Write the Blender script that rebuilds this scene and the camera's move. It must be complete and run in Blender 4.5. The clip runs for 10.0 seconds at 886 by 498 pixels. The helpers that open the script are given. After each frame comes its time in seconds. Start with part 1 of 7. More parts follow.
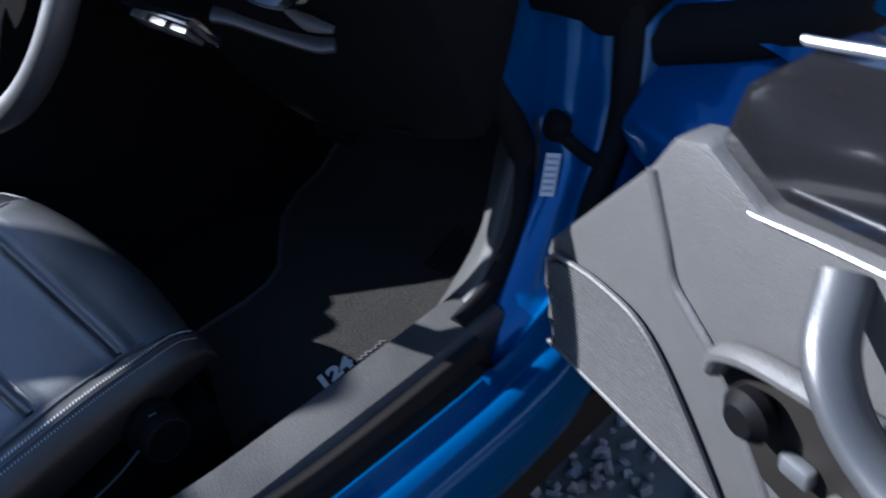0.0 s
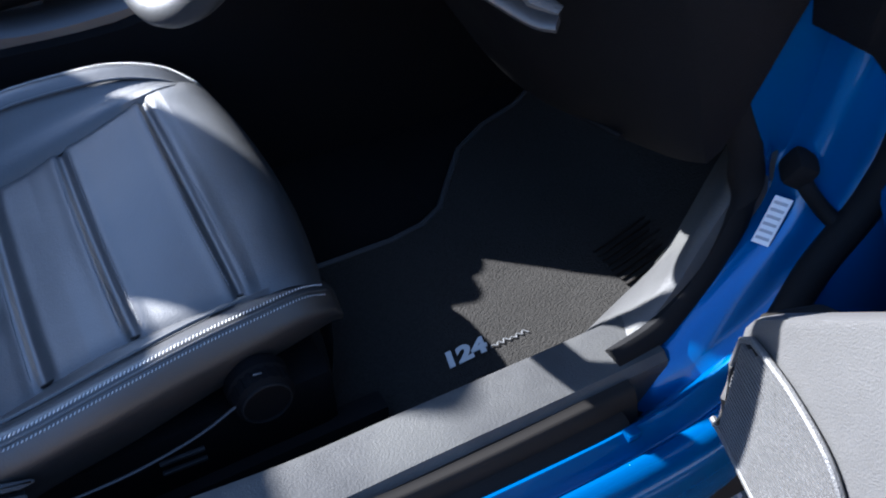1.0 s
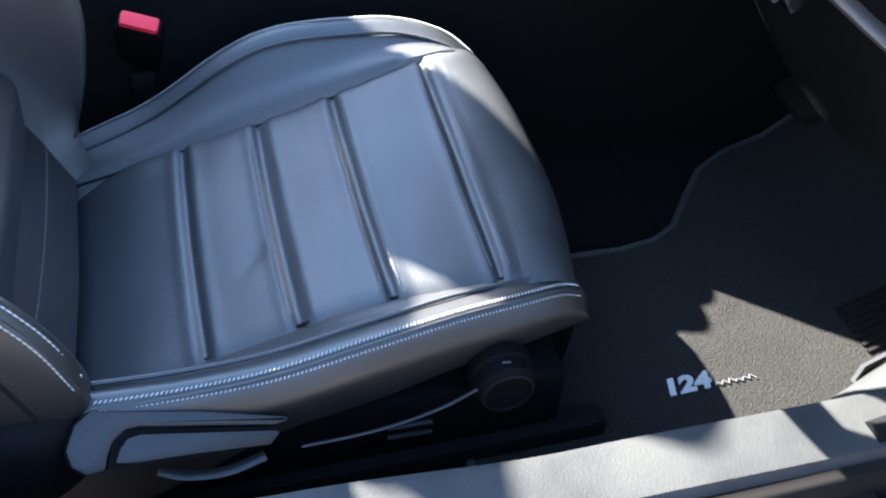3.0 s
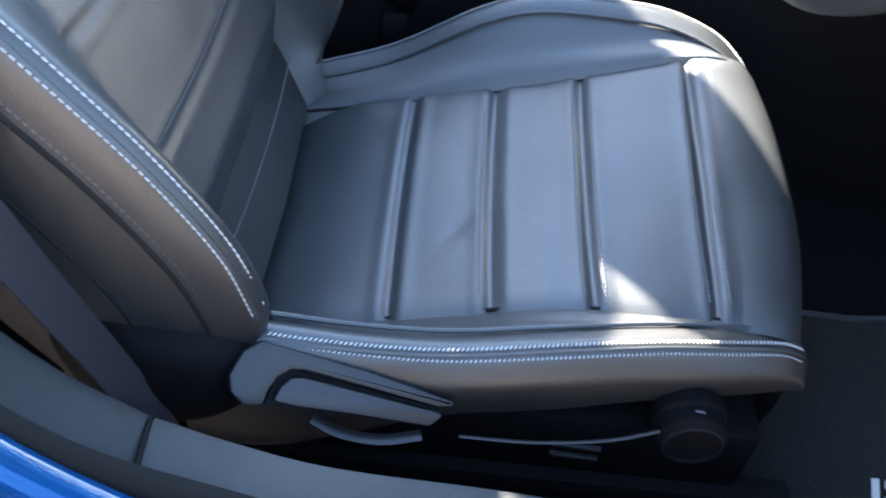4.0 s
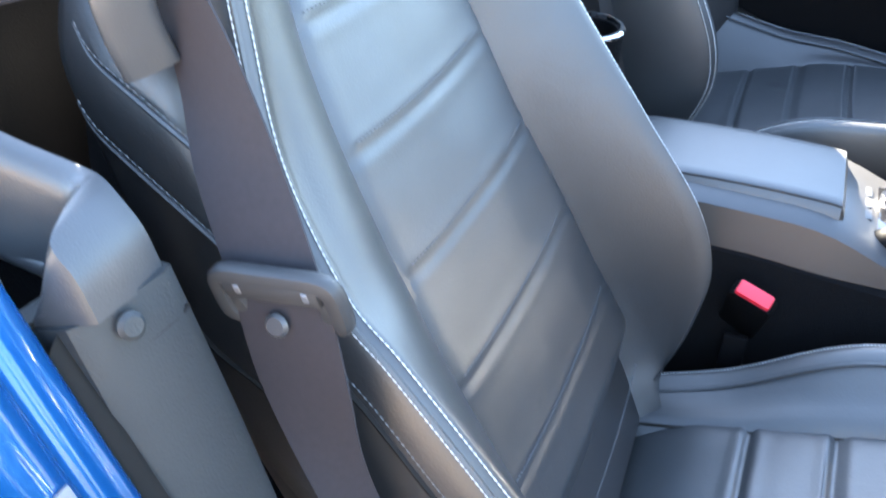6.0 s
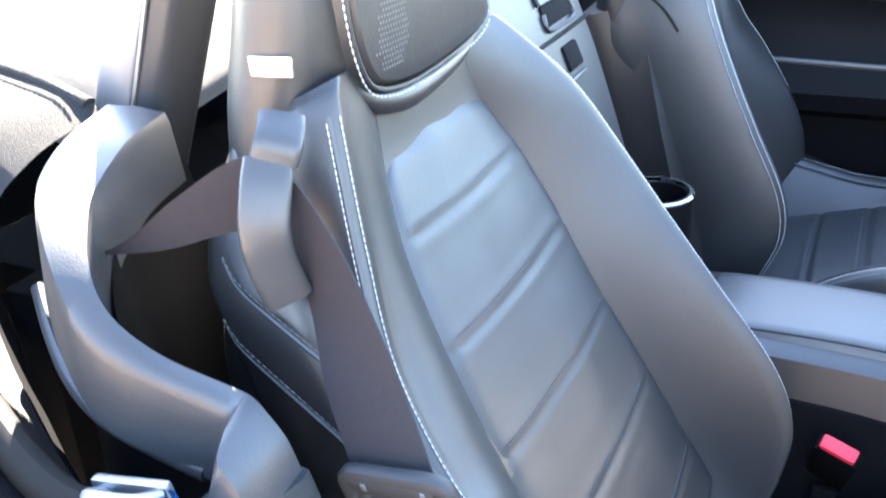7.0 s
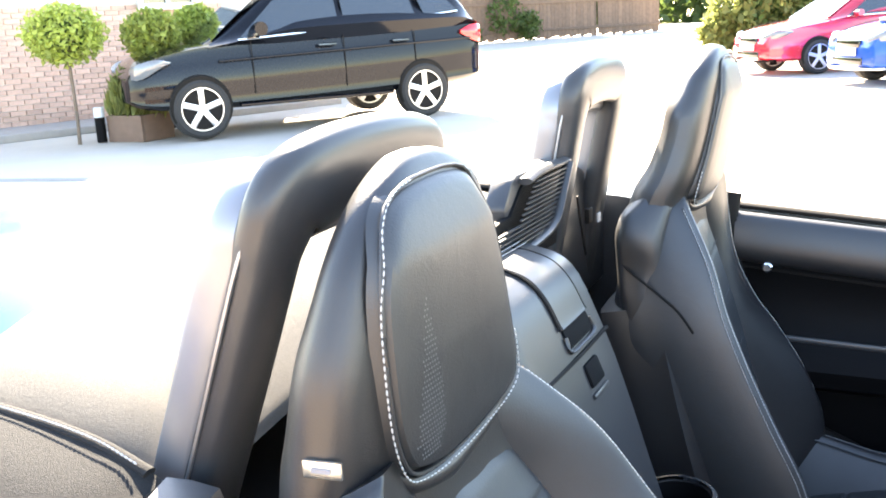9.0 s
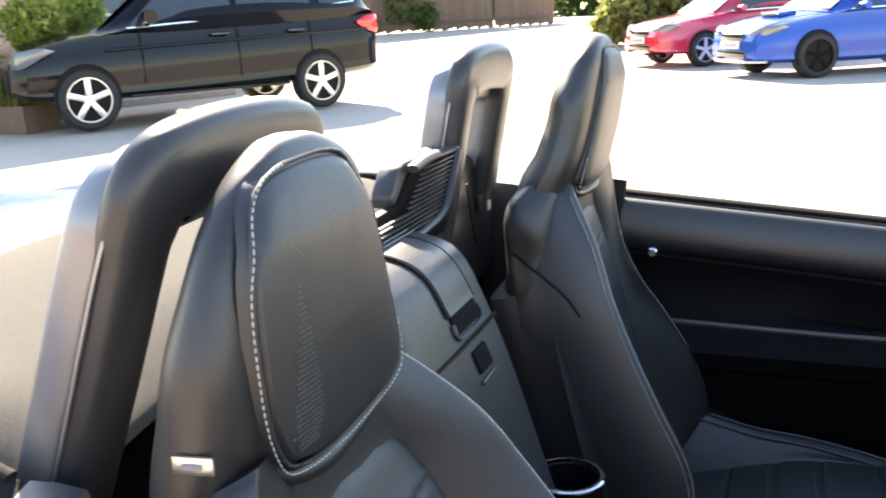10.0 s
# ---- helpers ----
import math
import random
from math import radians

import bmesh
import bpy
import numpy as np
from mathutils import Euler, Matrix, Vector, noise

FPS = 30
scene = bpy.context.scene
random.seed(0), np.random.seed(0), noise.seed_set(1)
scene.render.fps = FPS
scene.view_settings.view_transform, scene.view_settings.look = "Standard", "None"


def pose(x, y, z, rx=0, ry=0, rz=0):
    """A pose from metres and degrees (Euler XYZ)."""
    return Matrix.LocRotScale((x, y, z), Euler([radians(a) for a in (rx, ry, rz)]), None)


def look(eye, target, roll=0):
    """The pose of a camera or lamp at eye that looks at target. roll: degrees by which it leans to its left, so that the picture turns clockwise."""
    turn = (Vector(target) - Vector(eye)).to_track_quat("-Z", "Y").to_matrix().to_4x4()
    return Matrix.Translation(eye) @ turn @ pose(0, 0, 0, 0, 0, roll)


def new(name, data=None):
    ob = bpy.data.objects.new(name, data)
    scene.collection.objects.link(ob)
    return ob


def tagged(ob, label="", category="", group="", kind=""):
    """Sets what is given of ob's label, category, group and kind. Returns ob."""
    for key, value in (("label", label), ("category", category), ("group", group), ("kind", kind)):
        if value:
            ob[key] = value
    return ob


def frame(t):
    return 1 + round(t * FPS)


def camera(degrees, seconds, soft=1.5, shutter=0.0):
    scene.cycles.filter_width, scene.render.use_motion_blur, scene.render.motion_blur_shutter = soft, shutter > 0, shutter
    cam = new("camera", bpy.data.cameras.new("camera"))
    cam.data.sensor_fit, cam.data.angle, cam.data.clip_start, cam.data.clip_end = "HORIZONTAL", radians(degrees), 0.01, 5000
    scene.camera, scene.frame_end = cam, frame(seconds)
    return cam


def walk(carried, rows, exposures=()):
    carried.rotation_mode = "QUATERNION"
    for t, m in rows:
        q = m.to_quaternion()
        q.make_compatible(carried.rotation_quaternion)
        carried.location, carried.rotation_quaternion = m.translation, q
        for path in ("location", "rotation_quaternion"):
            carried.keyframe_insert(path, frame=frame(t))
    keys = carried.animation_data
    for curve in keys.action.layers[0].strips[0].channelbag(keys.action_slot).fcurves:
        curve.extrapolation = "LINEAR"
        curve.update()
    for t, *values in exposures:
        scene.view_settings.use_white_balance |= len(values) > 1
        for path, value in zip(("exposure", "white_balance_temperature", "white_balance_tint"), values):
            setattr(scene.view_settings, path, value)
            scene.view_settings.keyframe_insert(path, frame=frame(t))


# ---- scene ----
cam = camera(51.5, 10.0, soft=1.8, shutter=0.35)
PATH = [
    (0, (0.167, -1.138, 0.875), (1.25, 0.079, -0.285), -8.0),
    (0.5, (0.255, -1.055, 0.904), (1.07, 0.254, -0.37), -5.3),
    (1, (0.259, -1.018, 0.885), (0.954, 0.29, -0.46), -1.5),
    (1.5, (0.246, -0.992, 0.877), (0.854, 0.32, -0.505), 0.0),
    (2, (0.231, -0.972, 0.872), (0.76, 0.34, -0.541), 1.5),
    (3.3, (0.145, -0.94, 0.871), (0.563, 0.467, -0.487), 7.2),
    (3.5, (0.145, -0.93, 0.859), (0.462, 0.49, -0.513), 7.6),
    (4, (0.146, -0.909, 0.838), (0.215, 0.493, -0.586), 8.5),
    (4.5, (0.121, -0.901, 0.835), (0.014, 0.513, -0.577), 7.8),
    (5, (0.098, -0.895, 0.854), (-0.228, 0.601, -0.434), 4.1),
    (5.5, (0.09, -0.898, 0.892), (-0.399, 0.624, -0.31), 2.5),
    (5.7, (0.087, -0.896, 0.91), (-0.444, 0.631, -0.267), 2.7),
    (6.8, (0.093, -0.928, 0.998), (-0.691, 0.664, 0.077), -3.0),
    (7, (0.095, -0.937, 1.009), (-0.708, 0.669, 0.127), -3.4),
    (7.5, (0.092, -0.939, 1.049), (-0.735, 0.716, 0.288), -3.6),
    (8, (0.093, -0.938, 1.08), (-0.753, 0.754, 0.429), -3.8),
    (8.5, (0.093, -0.94, 1.114), (-0.771, 0.777, 0.561), -3.5),
    (9, (0.096, -0.947, 1.14), (-0.79, 0.784, 0.672), -3.2),
    (9.5, (0.108, -0.942, 1.138), (-0.724, 0.813, 0.664), -2.9),
    (10, (0.108, -0.933, 1.133), (-0.581, 0.878, 0.637), -2.6),
]
STOPS = [(0.0, 1.85), (1.0, 2.9), (2.0, 3.5), (3.5, 4.15), (4.5, 4.52), (5.5, 5.0), (7.0, 4.92), (8.0, 4.5), (9.0, 3.93), (10.0, 2.88)]
KELVIN = [5500, 5650, 5800, 6500, 6950, 7200, 7150, 7450, 7900, 8000]
EXPOSURE = [(t, stop, k, 12 if t > 6 or t < 3 else 7) for (t, stop), k in zip(STOPS, KELVIN)]
walk(cam, [(t, look(eye, aim, roll)) for t, eye, aim, roll in PATH], EXPOSURE)

# ---- light ----
SUN = Vector((-0.5409, 0.8411, 0.645)).normalized()      # towards the sun
world = bpy.data.worlds.new("sky")
scene.world = world
world.use_nodes = True
wn = world.node_tree
sky = wn.nodes.new("ShaderNodeTexSky")
sky.sky_type = "NISHITA"
sky.sun_disc = False
sky.dust_density, sky.ozone_density = 0.25, 2.0
sky.sun_elevation = math.asin(SUN.z)
sky.sun_rotation = math.atan2(SUN.x, SUN.y)
wn.nodes["Background"].inputs["Strength"].default_value = 0.095
wn.links.new(sky.outputs[0], wn.nodes["Background"].inputs["Color"])
sun = new("sun", bpy.data.lights.new("sun", "SUN"))
sun.data.energy, sun.data.angle, sun.data.color = 5.0, radians(0.55), (1.0, 0.95, 0.87)
sun.matrix_world = look(SUN * 30, (0, 0, 0))


# ---- materials ----
def material(name, colour, rough=0.5, metal=0.0, vary=0.15, scale=30.0, bump=0.0, bump_scale=400.0,
             coat=0.0, second=None, second_scale=6.0, spec=0.5, island=0.0, coat_rough=0.05, crease=0.0):
    """A surface with colour variation at two scales and fine relief."""
    m = bpy.data.materials.new(name)
    m.use_nodes = True
    t, p = m.node_tree, m.node_tree.nodes["Principled BSDF"]
    geo = t.nodes.new("ShaderNodeTexCoord")
    n1, n2 = t.nodes.new("ShaderNodeTexNoise"), t.nodes.new("ShaderNodeTexNoise")
    n1.inputs["Scale"].default_value, n1.inputs["Detail"].default_value = scale, 6
    n2.inputs["Scale"].default_value, n2.inputs["Detail"].default_value = second_scale, 4
    mix = t.nodes.new("ShaderNodeMix")
    mix.data_type = "RGBA"
    lo = [c * (1 - vary) for c in colour]
    hi = [min(1, c * (1 + vary)) for c in colour]
    mix.inputs[6].default_value, mix.inputs[7].default_value = (*lo, 1), (*hi, 1)
    t.links.new(geo.outputs["Object"], n1.inputs["Vector"])
    t.links.new(geo.outputs["Object"], n2.inputs["Vector"])
    t.links.new(n1.outputs["Fac"], mix.inputs[0])
    out = mix.outputs[2]
    if second:
        mix2 = t.nodes.new("ShaderNodeMix")
        mix2.data_type = "RGBA"
        ramp = t.nodes.new("ShaderNodeValToRGB")
        ramp.color_ramp.elements[0].position, ramp.color_ramp.elements[1].position = 0.42, 0.62
        t.links.new(n2.outputs["Fac"], ramp.inputs[0])
        t.links.new(ramp.outputs[0], mix2.inputs[0])
        t.links.new(out, mix2.inputs[6])
        mix2.inputs[7].default_value = (*second, 1)
        out = mix2.outputs[2]
    if island:
        info, gi = t.nodes.new("ShaderNodeObjectInfo"), t.nodes.new("ShaderNodeNewGeometry")
        add, hsv = t.nodes.new("ShaderNodeMath"), t.nodes.new("ShaderNodeHueSaturation")
        t.links.new(info.outputs["Random"], add.inputs[0])
        t.links.new(gi.outputs["Random Per Island"], add.inputs[1])
        rng = t.nodes.new("ShaderNodeMapRange")
        rng.inputs[2].default_value = 2.0
        rng.inputs[3].default_value, rng.inputs[4].default_value = 1 - island, 1 + island
        t.links.new(add.outputs[0], rng.inputs[0])
        t.links.new(rng.outputs[0], hsv.inputs["Value"])
        t.links.new(out, hsv.inputs["Color"])
        out = hsv.outputs[0]
    t.links.new(out, p.inputs["Base Color"])
    rr = t.nodes.new("ShaderNodeMapRange")
    rr.inputs[3].default_value, rr.inputs[4].default_value = max(0.02, rough - 0.06), min(1, rough + 0.06)
    t.links.new(n2.outputs["Fac"], rr.inputs[0])
    t.links.new(rr.outputs[0], p.inputs["Roughness"])
    p.inputs["Metallic"].default_value = metal
    p.inputs["Specular IOR Level"].default_value = spec
    p.inputs["Coat Weight"].default_value = coat
    p.inputs["Coat Roughness"].default_value = coat_rough
    if bump:
        n3, b = t.nodes.new("ShaderNodeTexNoise"), t.nodes.new("ShaderNodeBump")
        n3.inputs["Scale"].default_value, n3.inputs["Detail"].default_value = bump_scale, 3
        t.links.new(geo.outputs["Object"], n3.inputs["Vector"])
        t.links.new(n3.outputs["Fac"], b.inputs["Height"])
        b.inputs["Strength"].default_value, b.inputs["Distance"].default_value = bump, 0.002
        t.links.new(b.outputs[0], p.inputs["Normal"])
        if crease:
            warp, n4, b4 = t.nodes.new("ShaderNodeTexNoise"), t.nodes.new("ShaderNodeTexNoise"), t.nodes.new("ShaderNodeBump")
            warp.inputs["Scale"].default_value = 9.0
            n4.inputs["Scale"].default_value, n4.inputs["Detail"].default_value, n4.inputs["Distortion"].default_value = 26.0, 2, 1.6
            add = t.nodes.new("ShaderNodeVectorMath")
            add.operation = "MULTIPLY_ADD"
            add.inputs[1].default_value = (0.06, 0.06, 0.06)
            t.links.new(geo.outputs["Object"], warp.inputs["Vector"])
            t.links.new(warp.outputs["Color"], add.inputs[0])
            t.links.new(geo.outputs["Object"], add.inputs[2])
            t.links.new(add.outputs[0], n4.inputs["Vector"])
            t.links.new(n4.outputs["Fac"], b4.inputs["Height"])
            b4.inputs["Strength"].default_value, b4.inputs["Distance"].default_value = crease, 0.004
            t.links.new(b4.outputs[0], b.inputs["Normal"])
    return m


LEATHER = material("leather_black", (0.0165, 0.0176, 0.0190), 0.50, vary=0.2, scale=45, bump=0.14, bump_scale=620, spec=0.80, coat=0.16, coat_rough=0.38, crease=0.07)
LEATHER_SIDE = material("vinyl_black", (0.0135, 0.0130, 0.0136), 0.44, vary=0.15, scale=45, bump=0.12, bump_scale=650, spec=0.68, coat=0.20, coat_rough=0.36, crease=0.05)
THREAD = material("thread_white", (0.46, 0.46, 0.45), 0.75)
SEAM = material("thread_grey", (0.085, 0.088, 0.092), 0.6)
MESH = material("speaker_mesh", (0.15, 0.15, 0.15), 0.5)
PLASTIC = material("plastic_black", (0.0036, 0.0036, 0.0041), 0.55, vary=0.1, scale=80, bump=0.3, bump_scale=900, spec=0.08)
SATIN = material("plastic_satin", (0.036, 0.037, 0.039), 0.34, vary=0.08, scale=60, bump=0.12, bump_scale=900)
PANEL = material("door_card_plastic", (0.058, 0.057, 0.056), 0.52, vary=0.1, scale=60, bump=0.4, bump_scale=700)
GLOSS = material("gloss_black", (0.008, 0.008, 0.009), 0.12, coat=0.6)
RUBBER = material("rubber", (0.010, 0.0088, 0.0078), 0.7, vary=0.2, spec=0.14)
SEAL = material("matt_rubber", (0.005, 0.005, 0.0055), 0.8, vary=0.2, spec=0.12)
QUARTER = material("quarter_trim_plastic", (0.026, 0.0275, 0.028), 0.50, vary=0.1, scale=60, bump=0.25, bump_scale=800, spec=0.35)
COVER = material("seat_cover_plastic", (0.017, 0.017, 0.019), 0.40, vary=0.1, scale=60, bump=0.15, bump_scale=900, spec=0.4)
KNOB = material("knob_plastic", (0.0035, 0.0035, 0.004), 0.7, vary=0.15, spec=0.05)
TONGUE = material("tongue_plastic", (0.030, 0.029, 0.029), 0.5, vary=0.1, spec=0.35)
CARPET = material("carpet_black", (0.004, 0.004, 0.0045), 0.95, vary=0.5, scale=500, bump=1.0, bump_scale=900, spec=0.1)
MAT = material("mat_pile", (0.020, 0.019, 0.0176), 0.95, vary=0.6, scale=420, bump=1.0, bump_scale=500, spec=0.1)
SCUFF = material("scuff_plate_plastic", (0.034, 0.034, 0.034), 0.55, vary=0.3, scale=40, bump=0.22, bump_scale=600, second=(0.046, 0.046, 0.044), second_scale=14, spec=0.35)
BLUE = material("blue_metallic_paint", (0.0010, 0.057, 0.180), 0.25, metal=0.40, vary=0.12, scale=900, coat=0.30, spec=0.1, coat_rough=0.06)
HOOP_GREY = material("hoop_grey", (0.26, 0.265, 0.28), 0.34, metal=0.55, vary=0.05)
SILVER = material("silver_trim", (0.38, 0.39, 0.41), 0.42, metal=0.9, vary=0.05)
CHROME = material("chrome", (0.8, 0.8, 0.8), 0.08, metal=1.0, vary=0.02)
RED = material("red_button", (0.72, 0.02, 0.04), 0.42, vary=0.05)
WEB = material("belt_webbing", (0.0215, 0.0185, 0.0210), 0.75, vary=0.2, scale=300, bump=0.15, bump_scale=1500, spec=0.25)
ROOF = material("soft_top_fabric", (0.112, 0.107, 0.099), 1.0, vary=0.25, scale=500, bump=0.7, bump_scale=1200, spec=0.03)
ROOF_DARK = material("soft_top_flap", (0.030, 0.030, 0.030), 0.92, vary=0.4, scale=500, bump=0.8, bump_scale=1200, spec=0.15)
LABEL = material("paper_label", (0.55, 0.55, 0.55), 0.5)
INK = material("ink", (0.26, 0.26, 0.28), 0.6)
BADGE = material("badge_metal", (0.72, 0.70, 0.64), 0.22, metal=0.9)
GRAVEL = material("gravel_ground", (0.43, 0.37, 0.31), 0.9, vary=0.45, scale=55, bump=1.0, bump_scale=90, second=(0.52, 0.45, 0.375), second_scale=0.35)
STEP = material("step_guard_plastic", (0.008, 0.0065, 0.0055), 0.6, vary=0.2, scale=60, bump=0.2, bump_scale=700, spec=0.15)
# gravel and stones beside the car: its own shade is put into these greys
SHADE_GRAVEL = material("shade_gravel", (0.115, 0.11, 0.105), 0.95, vary=0.5, scale=60, bump=1.0, bump_scale=90, second=(0.14, 0.13, 0.12), second_scale=2.0)
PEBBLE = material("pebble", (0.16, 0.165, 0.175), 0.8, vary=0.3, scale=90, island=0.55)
SLAB = material("paving", (0.30, 0.27, 0.24), 0.88, vary=0.2, scale=8, bump=0.4, bump_scale=60)
GLASS_DARK = material("tinted_glass", (0.012, 0.016, 0.018), 0.05, coat=1.0, vary=0.05, spec=0.8)
BLACK_PAINT = material("black_paint", (0.005, 0.006, 0.009), 0.10, coat=0.25, vary=0.1, spec=0.12)
RED_PAINT = material("red_paint", (0.45, 0.012, 0.035), 0.25, coat=1.0, vary=0.06)
BLUE_CAR = material("bright_blue_paint", (0.004, 0.055, 0.32), 0.25, metal=0.1, coat=0.3, vary=0.05, spec=0.3)
ALLOY = material("alloy", (0.62, 0.61, 0.60), 0.3, metal=0.8, vary=0.08)
TYRE = material("tyre", (0.018, 0.018, 0.018), 0.8, vary=0.3)
LAMP_RED = material("tail_lamp", (0.55, 0.01, 0.015), 0.1, coat=1.0)
LAMP_CLEAR = material("head_lamp", (0.13, 0.135, 0.14), 0.1, coat=1.0)
BRICK = material("brick", (0.54, 0.35, 0.27), 0.88, vary=0.25, scale=14, bump=0.6, bump_scale=60, island=0.28)
# brown of the unseen wall, chosen for the warm light it throws back
BOUNCE_WALL = material("bounce_wall_brown", (0.205, 0.148, 0.108), 0.9, vary=0.25, scale=3, bump=0.3, bump_scale=30)
MORTAR = material("mortar", (0.60, 0.54, 0.48), 0.92, vary=0.15, scale=20)
BOARD = material("white_boards", (0.68, 0.68, 0.66), 0.6, vary=0.06, scale=9, island=0.06)
WOOD = material("fence_wood", (0.13, 0.085, 0.06), 0.85, vary=0.3, scale=9, bump=0.5, bump_scale=40, island=0.3)
PLANTER = material("planter_wood", (0.16, 0.10, 0.07), 0.8, vary=0.25, scale=12, bump=0.4, bump_scale=50)
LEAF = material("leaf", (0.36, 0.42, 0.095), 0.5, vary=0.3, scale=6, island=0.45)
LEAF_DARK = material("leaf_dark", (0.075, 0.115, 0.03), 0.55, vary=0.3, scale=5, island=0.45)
GRASSY = material("lavender_leaf", (0.22, 0.24, 0.07), 0.6, vary=0.3, scale=6, island=0.4)
BARK = material("bark", (0.15, 0.11, 0.08), 0.9, vary=0.3, scale=30, bump=0.7, bump_scale=90)
for leaf in (LEAF, LEAF_DARK, GRASSY):
    nodes, links = leaf.node_tree.nodes, leaf.node_tree.links
    skin_, glow, both = nodes["Principled BSDF"], nodes.new("ShaderNodeBsdfTranslucent"), nodes.new("ShaderNodeMixShader")
    links.new(skin_.inputs["Base Color"].links[0].from_socket, glow.inputs["Color"])
    both.inputs[0].default_value = 0.55
    links.new(skin_.outputs[0], both.inputs[1])
    links.new(glow.outputs[0], both.inputs[2])
    links.new(both.outputs[0], nodes["Material Output"].inputs["Surface"])



# ---- mesh tools ----
def mesh_part(name, verts, faces, mat, parent=None, label="", smooth=True):
    me = bpy.data.meshes.new(name)
    me.from_pydata([tuple(v) for v in verts], [], faces)
    bm = bmesh.new()
    bm.from_mesh(me)
    bmesh.ops.recalc_face_normals(bm, faces=bm.faces)
    bm.to_mesh(me)
    bm.free()
    if smooth:
        me.polygons.foreach_set("use_smooth", [True] * len(me.polygons))
        me.set_sharp_from_angle(angle=radians(42))
    me.materials.append(mat)
    ob = new(name, me)
    if parent:
        ob.parent = parent
    if label:
        tagged(ob, label=label)
    return ob


def part(name, bm, mat, parent=None, label="", smooth=True):
    """Links a bmesh as one mesh object under a thing or a part."""
    me = bpy.data.meshes.new(name)
    bmesh.ops.recalc_face_normals(bm, faces=bm.faces)
    bm.to_mesh(me)
    bm.free()
    if smooth:
        me.polygons.foreach_set("use_smooth", [True] * len(me.polygons))
        me.set_sharp_from_angle(angle=radians(42))
    me.materials.append(mat)
    ob = new(name, me)
    if parent:
        ob.parent = parent
    if label:
        tagged(ob, label=label)
    return ob


def thing(name, label, category, group="", kind=""):
    ob = new(name)
    ob.empty_display_size = 0.05
    return tagged(ob, label, category, group, kind)


def curve(points, n):
    """Points along a smooth line through the given ones, n to a stretch."""
    p = np.array(points, float)
    q = np.vstack([2 * p[0] - p[1], p, 2 * p[-1] - p[-2]])
    out = []
    for i in range(1, len(q) - 2):
        a, b, c, d = q[i - 1], q[i], q[i + 1], q[i + 2]
        for k in range(n):
            t = k / n
            out.append(0.5 * (2 * b + (c - a) * t + (2 * a - 5 * b + 4 * c - d) * t * t + (3 * b - a - 3 * c + d) * t ** 3))
    return np.array(out + [p[-1]])


def ring_curve(points, n):
    p = np.array(points, float)
    m = len(p)
    out = []
    for i in range(m):
        a, b, c, d = p[i - 1], p[i], p[(i + 1) % m], p[(i + 2) % m]
        for k in range(n):
            t = k / n
            out.append(0.5 * (2 * b + (c - a) * t + (2 * a - 5 * b + 4 * c - d) * t * t + (3 * b - a - 3 * c + d) * t ** 3))
    return np.array(out)


def grid_faces(nu, nv, closed=False):
    f = []
    for i in range(nu - 1):
        for j in range(nv if closed else nv - 1):
            k = (j + 1) % nv
            f.append((i * nv + j, i * nv + k, (i + 1) * nv + k, (i + 1) * nv + j))
    return f


def loft(name, rings, mat, parent=None, label="", nu=1, nv=1, closed=True, cap=True):
    """A skin over rings of points; nu, nv: how finely it is smoothed along and round."""
    r = [ring_curve(x, nv) if closed and nv > 1 else (curve(x, nv) if nv > 1 else np.array(x, float)) for x in rings]
    g = np.array(r)
    if nu > 1:
        g = curve(g.reshape(len(g), -1), nu).reshape(-1, g.shape[1], 3)
    verts = g.reshape(-1, 3)
    faces = grid_faces(len(g), g.shape[1], closed)
    if cap and closed:
        m = g.shape[1]
        faces.append(tuple(range(m)))
        faces.append(tuple(range(len(verts) - m, len(verts))))
    return mesh_part(name, verts, faces, mat, parent, label)


def sweep(name, path, mat, parent=None, label="", half=(0.01, 0.01), n=3, seg=10, up=(0, 0, 1), power=2.0, closed=False, taper=None):
    """A rounded bar along a line: half is its half width (across) and half height (along up)."""
    p = ring_curve(path, n) if closed else (curve(path, n) if n > 1 else np.array(path, float))
    rings = []
    for i in range(len(p)):
        a, b = (p[i - 1], p[(i + 1) % len(p)]) if closed else (p[max(0, i - 1)], p[min(len(p) - 1, i + 1)])
        t = Vector(b - a).normalized()
        side = t.cross(Vector(up))
        side = side.normalized() if side.length > 1e-4 else Vector((1, 0, 0))
        top = side.cross(t).normalized()
        k = 1.0 if taper is None else np.interp(i / (len(p) - 1), [0, 0.5, 1], taper)
        ring = []
        for j in range(seg):
            c, s = math.cos(2 * math.pi * j / seg + 0.3), math.sin(2 * math.pi * j / seg + 0.3)
            c, s = math.copysign(abs(c) ** (2 / power), c), math.copysign(abs(s) ** (2 / power), s)
            ring.append(p[i] + np.array(side) * c * half[0] * k + np.array(top) * s * half[1] * k)
        rings.append(ring)
    verts = np.array(rings).reshape(-1, 3)
    faces = grid_faces(len(rings), seg, True)
    if closed:
        m = len(rings)
        faces += [((m - 1) * seg + j, (m - 1) * seg + (j + 1) % seg, (j + 1) % seg, j) for j in range(seg)]
    else:
        faces += [tuple(range(seg)), tuple(range(len(verts) - seg, len(verts)))]
    return mesh_part(name, verts, faces, mat, parent, label)


